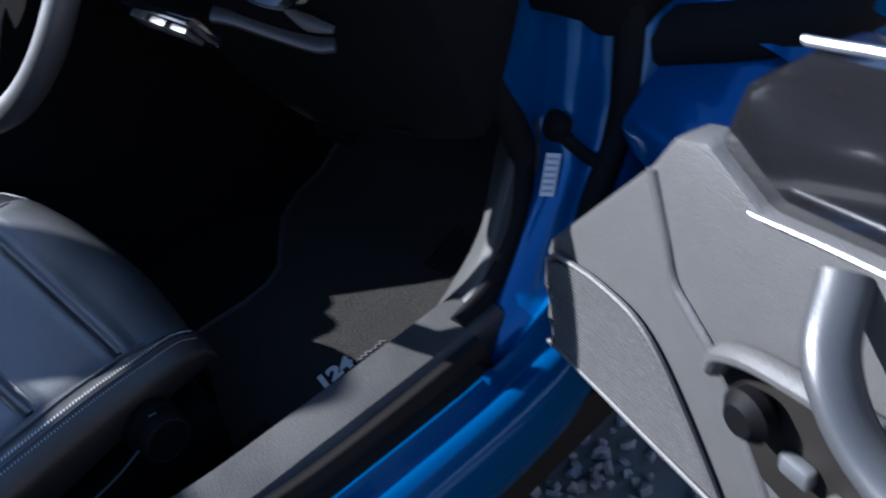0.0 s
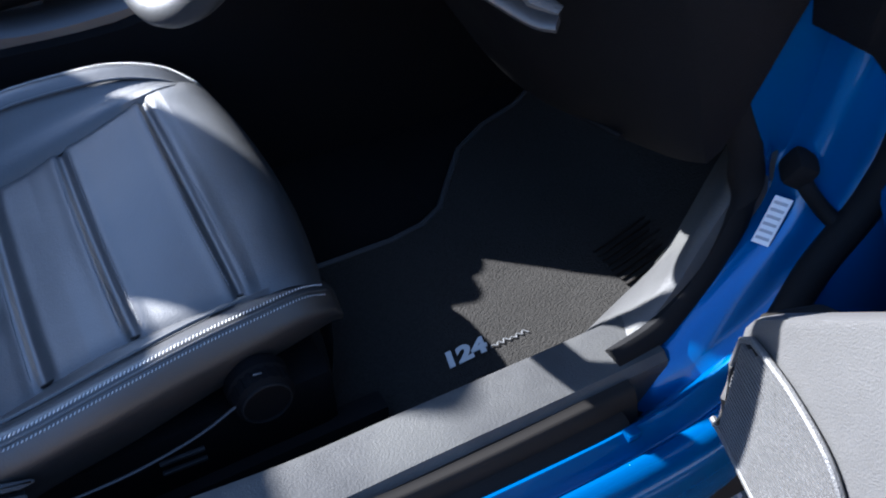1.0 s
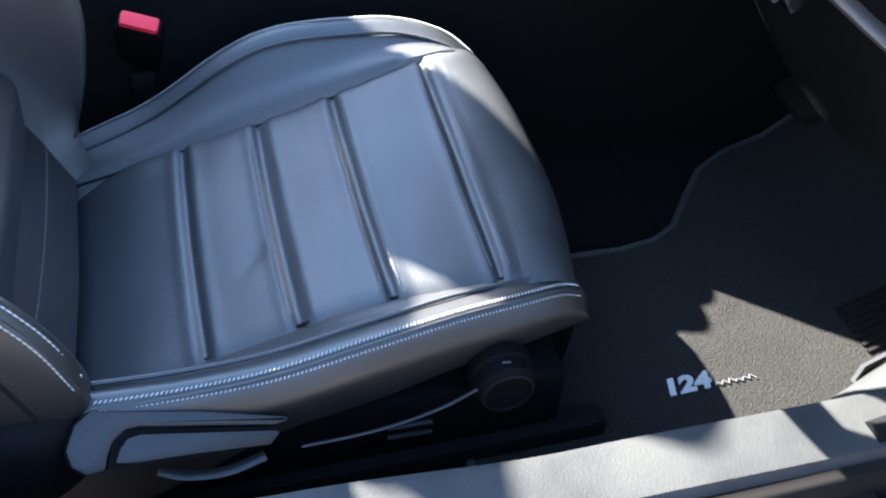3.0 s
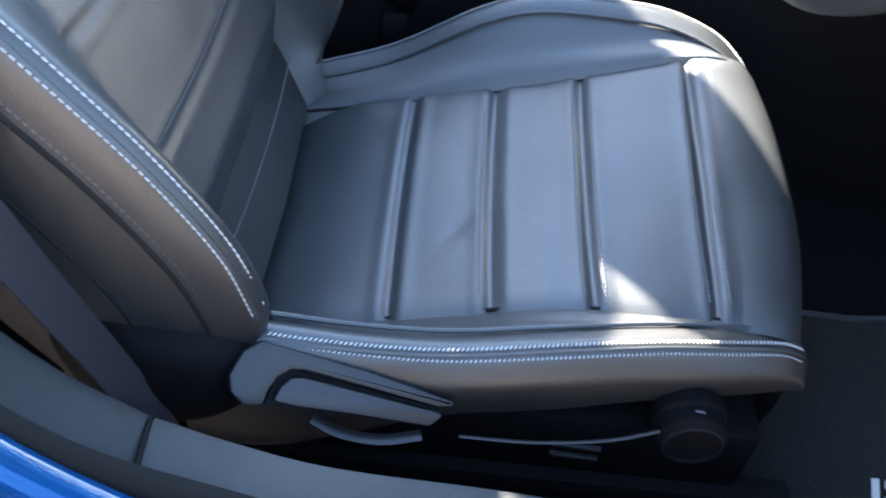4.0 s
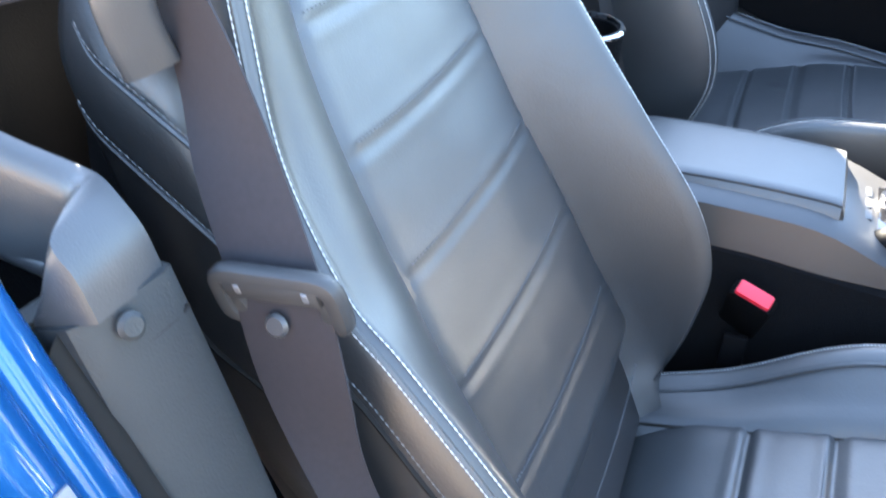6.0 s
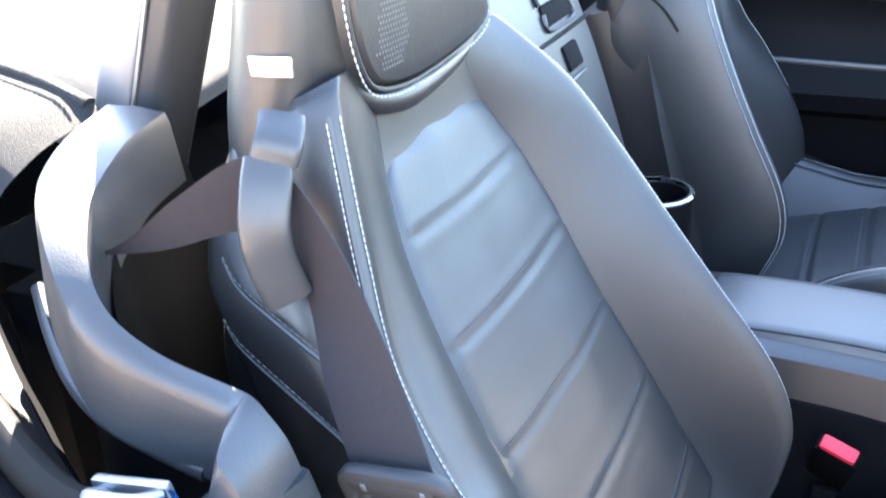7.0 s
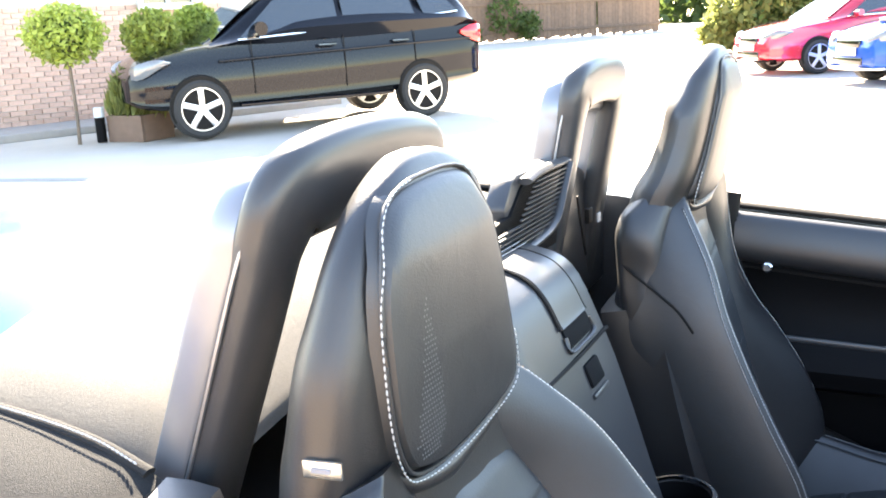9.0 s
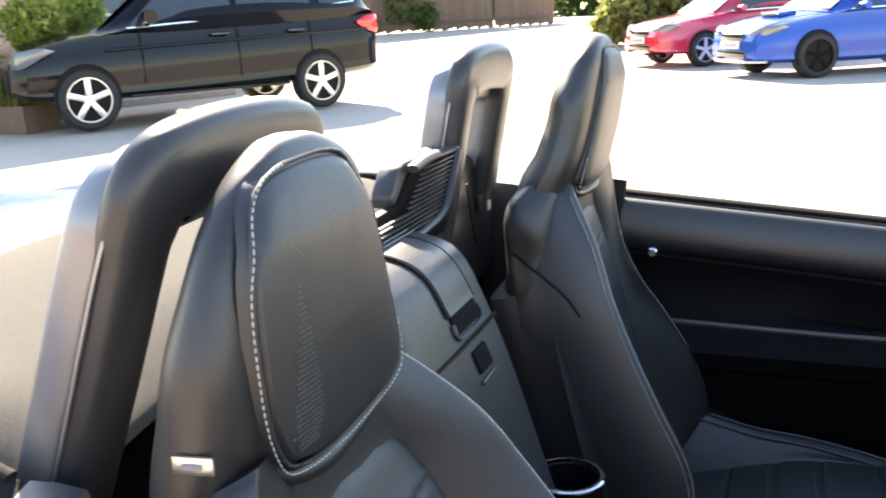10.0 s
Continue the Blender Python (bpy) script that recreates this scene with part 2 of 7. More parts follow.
def stitches(name, path, parent, pitch=0.0044, length=0.0036, thick=0.00052, label="", mat=None, lean=0.0):
    """Thread dashes along a line."""
    p = curve(path, 12)
    d = np.r_[0, np.cumsum(np.linalg.norm(np.diff(p, axis=0), axis=1))]
    verts, faces = [], []
    for s in np.arange(pitch, d[-1] - pitch, pitch):
        a = np.array([np.interp(s - length / 2, d, p[:, k]) for k in range(3)])
        b = np.array([np.interp(s + length / 2, d, p[:, k]) for k in range(3)])
        t = Vector(b - a).normalized()
        u = t.cross(Vector((0.3, 0.2, 1))).normalized()
        a, b = a - np.array(u) * lean, b + np.array(u) * lean
        t = Vector(b - a).normalized()
        u = t.cross(Vector((0.3, 0.2, 1))).normalized()
        w = t.cross(u)
        k = len(verts)
        for q, f in ((a, 0.6), (a * 0.5 + b * 0.5, 1.25), (b, 0.6)):
            for c, e in ((1, 0), (0, 1), (-1, 0), (0, -1)):
                verts.append(q + np.array(u) * c * thick * f + np.array(w) * e * thick * f)
        for i in (0, 4):
            for j in range(4):
                faces.append((k + i + j, k + i + (j + 1) % 4, k + i + 4 + (j + 1) % 4, k + i + 4 + j))
        faces += [(k, k + 1, k + 2, k + 3), (k + 8, k + 9, k + 10, k + 11)]
    return mesh_part(name, verts, faces, mat or THREAD, parent, label)


def box(name, size, at, mat, parent=None, label="", bevel=0.004, turn=(0, 0, 0), segments=2):
    bm = bmesh.new()
    bmesh.ops.create_cube(bm, size=1.0)
    bmesh.ops.scale(bm, vec=size, verts=bm.verts)
    if bevel:
        bmesh.ops.bevel(bm, geom=bm.edges[:], offset=min(bevel, min(size) * 0.45), segments=segments, affect="EDGES", profile=0.6)
    bmesh.ops.transform(bm, matrix=pose(*at, *turn), verts=bm.verts)
    return part(name, bm, mat, parent, label)


def slab(name, outline, depth, m, mat, parent=None, label="", bevel=0.003):
    """A flat outline (x, z) with thickness along y, laid by the matrix m."""
    bm = bmesh.new()
    vs = [bm.verts.new((x, 0, z)) for x, z in outline]
    f = bm.faces.new(vs)
    r = bmesh.ops.extrude_face_region(bm, geom=[f])
    bmesh.ops.translate(bm, vec=(0, depth, 0), verts=[v for v in r["geom"] if isinstance(v, bmesh.types.BMVert)])
    if bevel:
        bmesh.ops.recalc_face_normals(bm, faces=bm.faces)
        edges = [e for e in bm.edges if len(e.link_faces) == 2 and e.calc_face_angle(0) > 0.6]
        bmesh.ops.bevel(bm, geom=edges, offset=bevel, segments=2, affect="EDGES", profile=0.6)
    bmesh.ops.transform(bm, matrix=m, verts=bm.verts)
    return part(name, bm, mat, parent, label)


def disc(name, radius, depth, m, mat, parent=None, label="", seg=28, bevel=0.002, inner=0.0):
    """A turned disc or ring whose axis is the local z."""
    bm = bmesh.new()
    b = min(bevel, depth * 0.4)
    prof = [(radius - b, -depth / 2), (radius, -depth / 2 + b), (radius, depth / 2 - b), (radius - b, depth / 2)]
    prof = [(inner, -depth / 2)] + prof + [(inner, depth / 2)]
    rows = []
    for k in range(seg):
        c, s = math.cos(2 * math.pi * k / seg), math.sin(2 * math.pi * k / seg)
        rows.append([bm.verts.new((max(r, 1e-5) * c, max(r, 1e-5) * s, z)) for r, z in prof])
    for k in range(seg):
        a, c = rows[k], rows[(k + 1) % seg]
        for j in range(len(prof) - (0 if inner else 1)):
            i = (j + 1) % len(prof)
            bm.faces.new((a[j], a[i], c[i], c[j]))
    bmesh.ops.transform(bm, matrix=m, verts=bm.verts)
    return part(name, bm, mat, parent, label)


# ---- ground ----
def ground_height(x, y):
    d = math.hypot(x, y)
    k = min(1, max(0, (d - 17) / 15))
    return 0.6 * k * k * (3 - 2 * k)


def build_ground():
    rad = [0, 0.6, 1.2, 2, 3, 4.5, 6, 8, 10, 12, 14, 16, 18, 20, 22, 24, 26, 28, 30, 33, 40, 60, 120, 400, 1500, 4000]
    verts, faces, seg = [(0, 0, 0)], [], 96
    for r in rad[1:]:
        for k in range(seg):
            a = 2 * math.pi * k / seg
            x, y = r * math.cos(a), r * math.sin(a)
            verts.append((x, y, ground_height(x, y)))
    for k in range(seg):
        faces.append((0, 1 + k, 1 + (k + 1) % seg))
    for i in range(len(rad) - 2):
        for k in range(seg):
            a, b = 1 + i * seg, 1 + (i + 1) * seg
            faces.append((a + k, b + k, b + (k + 1) % seg, a + (k + 1) % seg))
    tagged(mesh_part("ground", verts, faces, GRAVEL), "pale sunlit gravel car park with worn patches", "ground", kind="structure")


build_ground()


def pebbles():
    """Loose grey stones beside the sill, darkened to hold the car's shade."""
    rng = np.random.default_rng(4)
    base = bmesh.new()
    bmesh.ops.create_icosphere(base, subdivisions=1, radius=1)
    bv = np.array([v.co[:] for v in base.verts])
    bf = [tuple(v.index for v in f.verts) for f in base.faces]
    base.free()
    verts, faces = [], []
    for _ in range(3800):
        x, y = rng.uniform(0.2, 1.7), rng.uniform(-1.75, -0.55)
        r = rng.uniform(0.006, 0.0135)
        rot = np.array(Euler(rng.uniform(0, 6.28, 3)).to_matrix())
        v = (bv * (1 + 0.22 * rng.standard_normal((len(bv), 1))) * [r, r * rng.uniform(0.6, 1), r * rng.uniform(0.45, 0.75)]) @ rot.T
        k = len(verts)
        verts += list(v + [x, y, rng.uniform(0.002, 0.014)])
        faces += [tuple(k + i for i in f) for f in bf]
    tagged(mesh_part("gravel_stones", verts, faces, PEBBLE, smooth=False), "loose grey angular gravel stones, coloured darker for the car's shade", "gravel", kind="stuff")


pebbles()
# strip darker than the car park, painting in the shade the car casts
bed = []
for y in np.linspace(-2.0, -0.3, 10):
    bed.append([(x, y + 0.04 * noise.noise(Vector((x, y, 3))), 0.004 + 0.002 * noise.noise(Vector((x * 3, y * 3, 0)))) for x in np.linspace(-4.0, 4.0, 24)])
tagged(loft("gravel_bed", bed, SHADE_GRAVEL, closed=False, cap=False), "grey gravel strip beside the car, coloured darker for the car's shade", "ground", kind="structure")

# ---- seats ----
BASE, BACK, OUT = np.array([0.055, 0.33]), np.array([-0.4613, 0.8872]), np.array([0.8872, 0.4613])


def back_at(s, f):
    """x, z of a place on the backrest: s up along it, f in front of its plane."""
    return BASE + BACK * s + OUT * f


def cushion_z(x):
    return float(np.interp(x, [0.0, 0.06, 0.133, 0.202, 0.272, 0.358, 0.40, 0.44], [0.315, 0.328, 0.347, 0.368, 0.387, 0.401, 0.402, 0.392]))


def car_seat(label, cy, m, dx, dz, knob, slide=0.0, upright=0.0):
    seat = thing("bucket_seat", label, "car seat", group="seats of the roadster")

    def P(x, u, z):
        if tilt:
            c, s = math.cos(tilt), math.sin(tilt)
            x, z = -0.14 + (x + 0.14) * c + (z - 0.73) * s, 0.73 + (z - 0.73) * c - (x + 0.14) * s
            return (x + dx, cy + m * u, z + dz)
        return (x + dx + slide, cy + m * u, z + dz)

    tilt = 0.0

    # cushion centre, ribbed across
    prof = curve([(0.015, 0.290), (0.040, 0.310), (0.080, 0.333), (0.133, 0.349), (0.202, 0.368), (0.272, 0.386), (0.358, 0.402),
                  (0.402, 0.405), (0.426, 0.397), (0.439, 0.373), (0.441, 0.330), (0.434, 0.285)], 56)
    grooves = [0.133, 0.202, 0.272, 0.358]
    us = np.linspace(-0.135, 0.135, 37)
    verts = []
    for k, (x, z) in enumerate(prof):
        front = max(0.0, (x - 0.34) / 0.1)
        for u in us:
            dip = 0.0
            if z > 0.33:
                for i, g in enumerate(grooves):
                    q = x - g - 0.002 * (u / 0.13) ** 2
                    dip += 0.0035 * math.exp(-(q / 0.0042) ** 2) - 0.0010 * math.exp(-((q + 0.0085) / 0.006) ** 2) - 0.0008 * math.exp(-((q - 0.009) / 0.006) ** 2)
                    if i == 1:
                        dip += 0.002 * math.exp(-((q - 0.006) / 0.005) ** 2)
            edge = min(1.0, (0.135 - abs(u)) / 0.012)
            reach = min(1.0, (0.1355 - abs(u)) / 0.003)
            crease = 0.0022 * math.exp(-((x - 0.178) / 0.012) ** 2 - ((u - 0.045 + (x - 0.178) * 0.8) / 0.006) ** 2)
            soft = 0.0018 * noise.noise(Vector((x * 16, u * 14, cy * 3)))
            lean = 0.020 * min(1.0, max(0.0, (x - 0.24) / 0.14)) * u / 0.13
            verts.append(P(x - 0.016 * front * (u / 0.13) ** 2, u,
                           z - lean - dip * reach - crease + soft * edge - 0.004 * (1 - edge)))
    mesh_part("cushion", verts, grid_faces(len(prof), len(us)), LEATHER, seat, "ribbed black leather seat cushion")
    for g in grooves:
        for off in (-0.0075, 0.0065) if g > 0.25 else (-0.008,):
            pts = [P(g + off + 0.002 * (u / 0.13) ** 2, u, cushion_z(g + off) + 0.0022 - 0.020 * min(1.0, max(0.0, (g - 0.24) / 0.14)) * u / 0.13) for u in np.linspace(-0.122, 0.122, 9)]
            stitches("groove_stitching", pts, seat, pitch=0.0042, length=0.0028, thick=0.0006, mat=SEAM)

    # cushion bolsters: x, crest u, crest z, foot z
    outer = [(0.015, 0.202, 0.408, 0.300), (0.067, 0.206, 0.413, 0.306), (0.12, 0.200, 0.404, 0.320), (0.178, 0.190, 0.396, 0.335),
             (0.246, 0.177, 0.396, 0.333), (0.31, 0.162, 0.392, 0.332), (0.36, 0.151, 0.386, 0.330), (0.400, 0.140, 0.378, 0.326), (0.424, 0.130, 0.362, 0.320), (0.434, 0.124, 0.345, 0.312)]
    inner = [(0.015, 0.175, 0.318, 0.26), (0.035, 0.185, 0.330, 0.26), (0.11, 0.192, 0.358, 0.26), (0.183, 0.195, 0.404, 0.26), (0.235, 0.195, 0.424, 0.26),
             (0.305, 0.190, 0.430, 0.26), (0.350, 0.182, 0.430, 0.27), (0.390, 0.166, 0.422, 0.29), (0.418, 0.148, 0.404, 0.30), (0.434, 0.130, 0.372, 0.31)]
    for sgn, rows in ((1, outer), (-1, inner)):
        rings = []
        for x, uc, zc, zb in rows:
            ue = min(0.124, uc - 0.006)
            zi = cushion_z(x) - 0.007 - max(0, x - 0.40) * 0.9 - sgn * 0.019 * min(1.0, max(0.0, (x - 0.24) / 0.14))
            d = zc - zi
            ring = [(ue, zi), (ue + (uc - ue) * 0.45, zi + d * 0.50), (uc - 0.014, zc - 0.004), (uc, zc), (uc + 0.010, zc - 0.010),
                    (uc + 0.015, (zc * 0.6 + zb * 0.4)), (uc + 0.008, zb + 0.008), (uc - 0.004, zb), (ue - 0.02, zb)]
            rings.append([P(x, sgn * a, b) for a, b in ring])
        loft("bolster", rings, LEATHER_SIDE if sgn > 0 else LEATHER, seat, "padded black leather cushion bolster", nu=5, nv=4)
        for a, b in ((0.0, 0.0012), (0.0058, -0.0042)):
            pts = [P(x, sgn * (uc + a * f), zc + b * f ** 1.4 + 0.0006) for x, uc, zc, zb in rows[1:-1] for f in (float(np.interp(x, [0.06, 0.22], [0.62, 1.0])),)]
            stitches("stitching", pts, seat, pitch=0.0030, length=0.0022, thick=0.00045, lean=0.0015 * m * sgn, label="white twin seam stitching")
        pts = [P(x, sgn * (uc + 0.0030), zc - 0.0012) for x, uc, zc, zb in rows[1:-1]]
        sweep("piping", pts, LEATHER, seat, half=(0.0012, 0.0012), n=4, seg=6)
        pts = [P(x, sgn * (min(0.124, uc - 0.006) + 0.002), cushion_z(x) - 0.0035 - max(0, x - 0.40) * 0.9 - sgn * 0.019 * min(1.0, max(0.0, (x - 0.24) / 0.14))) for x, uc, zc, zb in rows[:-1]]
        sweep("seam", pts, RUBBER, seat, half=(0.0014, 0.0014), n=4, seg=6)
        pts = [P(x, sgn * (uc - 0.020), zc - 0.0045) for x, uc, zc, zb in rows[1:-1]]
        sweep("fold", pts, LEATHER, seat, half=(0.0016, 0.0016), n=4, seg=6)

    # backrest centre, ribbed across
    tilt = radians(upright)
    ribs = [(z - 0.33) / 0.8872 for z in (0.749, 0.680, 0.608, 0.535, 0.457, 0.379)]
    ss = np.linspace(0.02, 0.545, 150)
    hw = [(0.02, 0.142), (0.14, 0.136), (0.25, 0.127), (0.34, 0.122), (0.42, 0.115), (0.475, 0.105), (0.515, 0.090), (0.535, 0.072), (0.545, 0.052)]
    vs = np.linspace(-1, 1, 33)
    verts = []

    def wider(s):
        """The inner half grows towards its foot."""
        return float(np.interp(s, [0.0, 0.12, 0.22, 0.34], [0.020, 0.017, 0.009, 0.0]))

    for s in ss:
        w = float(np.interp(s, *zip(*hw)))
        for v in vs:
            dip = 0.0
            for g in ribs:
                q = s - g - 0.004 * v * v
                dip += 0.0010 * math.exp(-(q / 0.0030) ** 2) - 0.0005 * math.exp(-((q - 0.0085) / 0.0050) ** 2) - 0.0004 * math.exp(-((q + 0.0085) / 0.0050) ** 2)
            edge = min(1.0, (1 - abs(v)) / 0.08) * min(1.0, max(0.0, (0.55 - s) / 0.03))
            bow = 0.003 * (1 - v * v)
            x, z = back_at(s, bow - 0.6 * max(0.0, 0.10 - s) - dip * edge - 0.006 * (1 - edge) + 0.002 * noise.noise(Vector((s * 12, v * 2, cy))))
            verts.append(P(x, (w + (wider(s) if v < 0 else 0.0)) * v, z))
    mesh_part("backrest", verts, grid_faces(len(ss), len(vs)), LEATHER, seat, "ribbed black leather backrest")
    for g in ribs:
        w = float(np.interp(g, *zip(*hw))) * 0.92
        pts = []
        for v in np.linspace(-1, 1, 7):
            x, z = back_at(g + 0.0065 + 0.004 * v * v, 0.0028 * (1 - v * v) + 0.0012)
            pts.append(P(x, w * v, z))
        stitches("groove_stitching", pts, seat, pitch=0.0042, length=0.0028, thick=0.0006, mat=SEAM)

    # backrest bolsters: x, u, z of the stitched edge
    edge_out = [(-0.187, 0.128, 0.868), (-0.181, 0.139, 0.851), (-0.160, 0.158, 0.775), (-0.135, 0.178, 0.71), (-0.094, 0.195, 0.653), (-0.060, 0.200, 0.622),
                (-0.014, 0.205, 0.575), (0.020, 0.207, 0.535), (0.052, 0.208, 0.485), (0.068, 0.206, 0.435), (0.062, 0.204, 0.395), (0.05, 0.200, 0.365)]
    edge_in = [(-0.205, 0.090, 0.868), (-0.187, 0.117, 0.851), (-0.136, 0.150, 0.794), (-0.096, 0.170, 0.731), (-0.050, 0.176, 0.665), (-0.005, 0.177, 0.605),
               (0.048, 0.175, 0.535), (0.069, 0.173, 0.48), (0.066, 0.170, 0.43), (0.055, 0.165, 0.385), (0.04, 0.16, 0.35), (0.02, 0.155, 0.305)]
    for sgn, rows in ((1, edge_out), (-1, edge_in)):
        rings = []
        for x, u, z in rows:
            s = float(np.dot(np.array([x, z]) - BASE, BACK))
            f = float(np.dot(np.array([x, z]) - BASE, OUT))
            w = float(np.interp(s, *zip(*hw))) - 0.004 + (wider(s) if sgn < 0 else 0.0)
            w = min(w, u - 0.012)
            k = float(np.interp(z, [0.76, 0.86], [1.0, 0.45]))
            ring = [(s, -0.004, w), (s, f * 0.45 + 0.006, w + (u - w) * 0.45), (s, f - 0.001, u - 0.010), (s, f, u), (s, f - 0.010, u + 0.008),
                    (s, f - 0.045 * k, u + 0.014), (s, f - 0.095 * k, u + 0.011), (s - 0.004, f - 0.150 * k, u - 0.008), (s - 0.004, -0.13 * k, w - 0.03), (s, -0.05, w - 0.03)]
            rings.append([P(*(back_at(a, b)[0], sgn * c, back_at(a, b)[1])) for a, b, c in ring])
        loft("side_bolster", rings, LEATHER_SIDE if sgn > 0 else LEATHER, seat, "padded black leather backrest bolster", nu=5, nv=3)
        for a, b in ((0.0008, -0.001), (-0.0046, 0.0064)):
            pts = []
            for x, u, z in rows[1:-2]:
                q = np.array([x, z]) + OUT * a
                pts.append(P(q[0], sgn * (u + b + (0.0006 if b else 0)), q[1]))
            stitches("stitching", pts, seat, label="white seam stitching")
        pts = [P(x - OUT[0] * 0.004, sgn * (u + 0.0052), z - OUT[1] * 0.004) for x, u, z in rows[1:-2]]
        sweep("piping", pts, LEATHER, seat, half=(0.002, 0.002), n=4, seg=6)
        for first, backs in () if sgn < 0 else ((2, (0.115, 0.072, 0.042, 0.031)), (3, (0.115, 0.096, 0.082, 0.072))):
            pts = []
            for k, (x, u, z) in enumerate(rows[first:-2]):
                back = backs[min(k, 3)]
                pts.append(P(x - OUT[0] * back, sgn * (u + float(np.interp(back, [0.03, 0.045, 0.095, 0.11], [0.0118, 0.0138, 0.0110, 0.008]))), z - OUT[1] * back))
            sweep("side_seam", pts, RUBBER, seat, half=(0.0026, 0.0018), n=4, seg=6)
            pts = [(p[0] + 0.004, p[1] - m * sgn * 0.0003, p[2] + 0.003) for p in pts]
            stitches("side_stitching", pts, seat, pitch=0.0046, length=0.003, thick=0.0005, mat=SATIN)
    # shell and shoulders behind
    rings = []
    for s, w in ((0.0, 0.19), (0.15, 0.2), (0.3, 0.195), (0.40, 0.178), (0.46, 0.165)):
        ring = [(-0.02, -w * 0.86), (-0.02, w * 0.86), (-0.06, w), (-0.11, w * 0.96), (-0.128, w * 0.8), (-0.135, 0), (-0.128, -w * 0.8), (-0.11, -w * 0.96), (-0.06, -w)]
        rings.append([P(back_at(s, f)[0], u, back_at(s, f)[1]) for f, u in ring])
    loft("back_shell", rings, LEATHER_SIDE, seat, nu=3, nv=2)
    rings = []
    neck = ((0.795, 0.176, 0.152, -0.186, -0.276), (0.820, 0.153, 0.147, -0.192, -0.274), (0.845, 0.1440, 0.142, -0.196, -0.272), (0.858, 0.1400, 0.138, -0.200, -0.268))
    if not knob:
        neck = ((0.795, 0.176, 0.164, -0.186, -0.280), (0.822, 0.156, 0.156, -0.192, -0.276), (0.846, 0.1440, 0.142, -0.196, -0.260), (0.858, 0.1380, 0.132, -0.200, -0.252))
    for z, wo, wi, xf, xb in ((0.60, 0.206, 0.176, -0.085, -0.215), (0.655, 0.205, 0.174, -0.118, -0.240), (0.71, 0.203, 0.170, -0.146, -0.258), (0.755, 0.199, 0.162, -0.170, -0.272)) + neck:
        c, h, mid, w = (xf + xb) / 2, (xf - xb) / 2, (wo - wi) / 2, (wo + wi) / 2
        ring = []
        for k in range(32):
            a = 2 * math.pi * k / 32
            ca, sa = math.cos(a), math.sin(a)
            ring.append(P(c + h * math.copysign(abs(ca) ** 0.55, ca), mid + w * math.copysign(abs(sa) ** 0.55, sa), z))
        rings.append(ring)
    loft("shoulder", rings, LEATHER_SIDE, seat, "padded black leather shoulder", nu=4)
    if knob:
        for pts in ([(-0.236, 0.1945, 0.775), (-0.222, 0.200, 0.760), (-0.191, 0.2055, 0.744), (-0.150, 0.2065, 0.716), (-0.125, 0.2065, 0.690)], [(-0.240, 0.1985, 0.735), (-0.226, 0.2035, 0.722), (-0.197, 0.2065, 0.703), (-0.155, 0.2065, 0.671), (-0.12, 0.2065, 0.642)]):
            sweep("side_seam", [P(*p) for p in pts], LEATHER_SIDE, seat, "welted side seam", half=(0.0018, 0.0016), n=5, seg=8, taper=(0.1, 1.0, 1.0))
            stitches("side_stitching", [P(p[0] + 0.002, p[1] + 0.0022, p[2] + 0.0052) for p in pts], seat, pitch=0.0046, length=0.003, thick=0.0004, mat=SEAM)
    if knob:
        sweep("panel_seam", [P(-0.272, -0.1555, 0.806), P(-0.235, -0.1615, 0.780), P(-0.195, -0.1655, 0.748), P(-0.158, -0.169, 0.718)], RUBBER, seat, half=(0.0016, 0.0022), n=5, seg=6)

    # headrest wedge: z, half width, front x, rear x
    foot = [(0.795, 0.155, -0.196, -0.290), (0.85, 0.150, -0.192, -0.286), (0.885, 0.145, -0.187, -0.279)]
    if not knob:
        foot = [(0.795, 0.145, -0.196, -0.280), (0.85, 0.144, -0.192, -0.274), (0.885, 0.138, -0.187, -0.262)]
    rows = foot + [(0.93, 0.131 if knob else 0.125, -0.186, -0.268 if knob else -0.256), (0.97, 0.116, -0.188, -0.256),
            (1.00, 0.101, -0.191, -0.248), (1.025, 0.086, -0.195, -0.242), (1.043, 0.062, -0.201, -0.236), (1.054, 0.034, -0.208, -0.231), (1.057, 0.010, -0.214, -0.226)]
    rings = []
    for z, w, xf, xb in rows:
        c, h = (xf + xb) / 2, (xf - xb) / 2
        off = float(np.interp(z, [0.88, 0.93, 1.0, 1.035], [0.003, 0.012, 0.012, 0.004])) if knob else 0.003
        ring = []
        for k in range(28):
            a = 2 * math.pi * k / 28
            ca, sa = math.cos(a), math.sin(a)
            e = 2.0 / 3.4
            ring.append(P(c + h * math.copysign(abs(ca) ** e, ca), off + w * math.copysign(abs(sa) ** e, sa) * (1.0 if ca > -0.2 else 0.93 - 0.07 * min(1, max(0, -ca - 0.2) / 0.3)), z))
        rings.append(ring)
    loft("headrest", rings, LEATHER_SIDE, seat, "tall integral black leather headrest", nu=4, nv=1)
    outline = [(0.036, 1.044), (-0.028, 1.043), (-0.048, 1.027), (-0.066, 0.978), (-0.080, 0.918), (-0.091, 0.872), (-0.083, 0.852), (-0.035, 0.843), (0.032, 0.840), (0.078, 0.846),
               (0.100, 0.860), (0.114, 0.898), (0.117, 0.957), (0.109, 0.998), (0.085, 1.032)]
    o = ring_curve([(0, a, b) for a, b in outline], 6)[:, 1:]
    mid = np.array([0.012, 0.935])
    verts, rad = [], np.linspace(0.04, 1.0, 16)

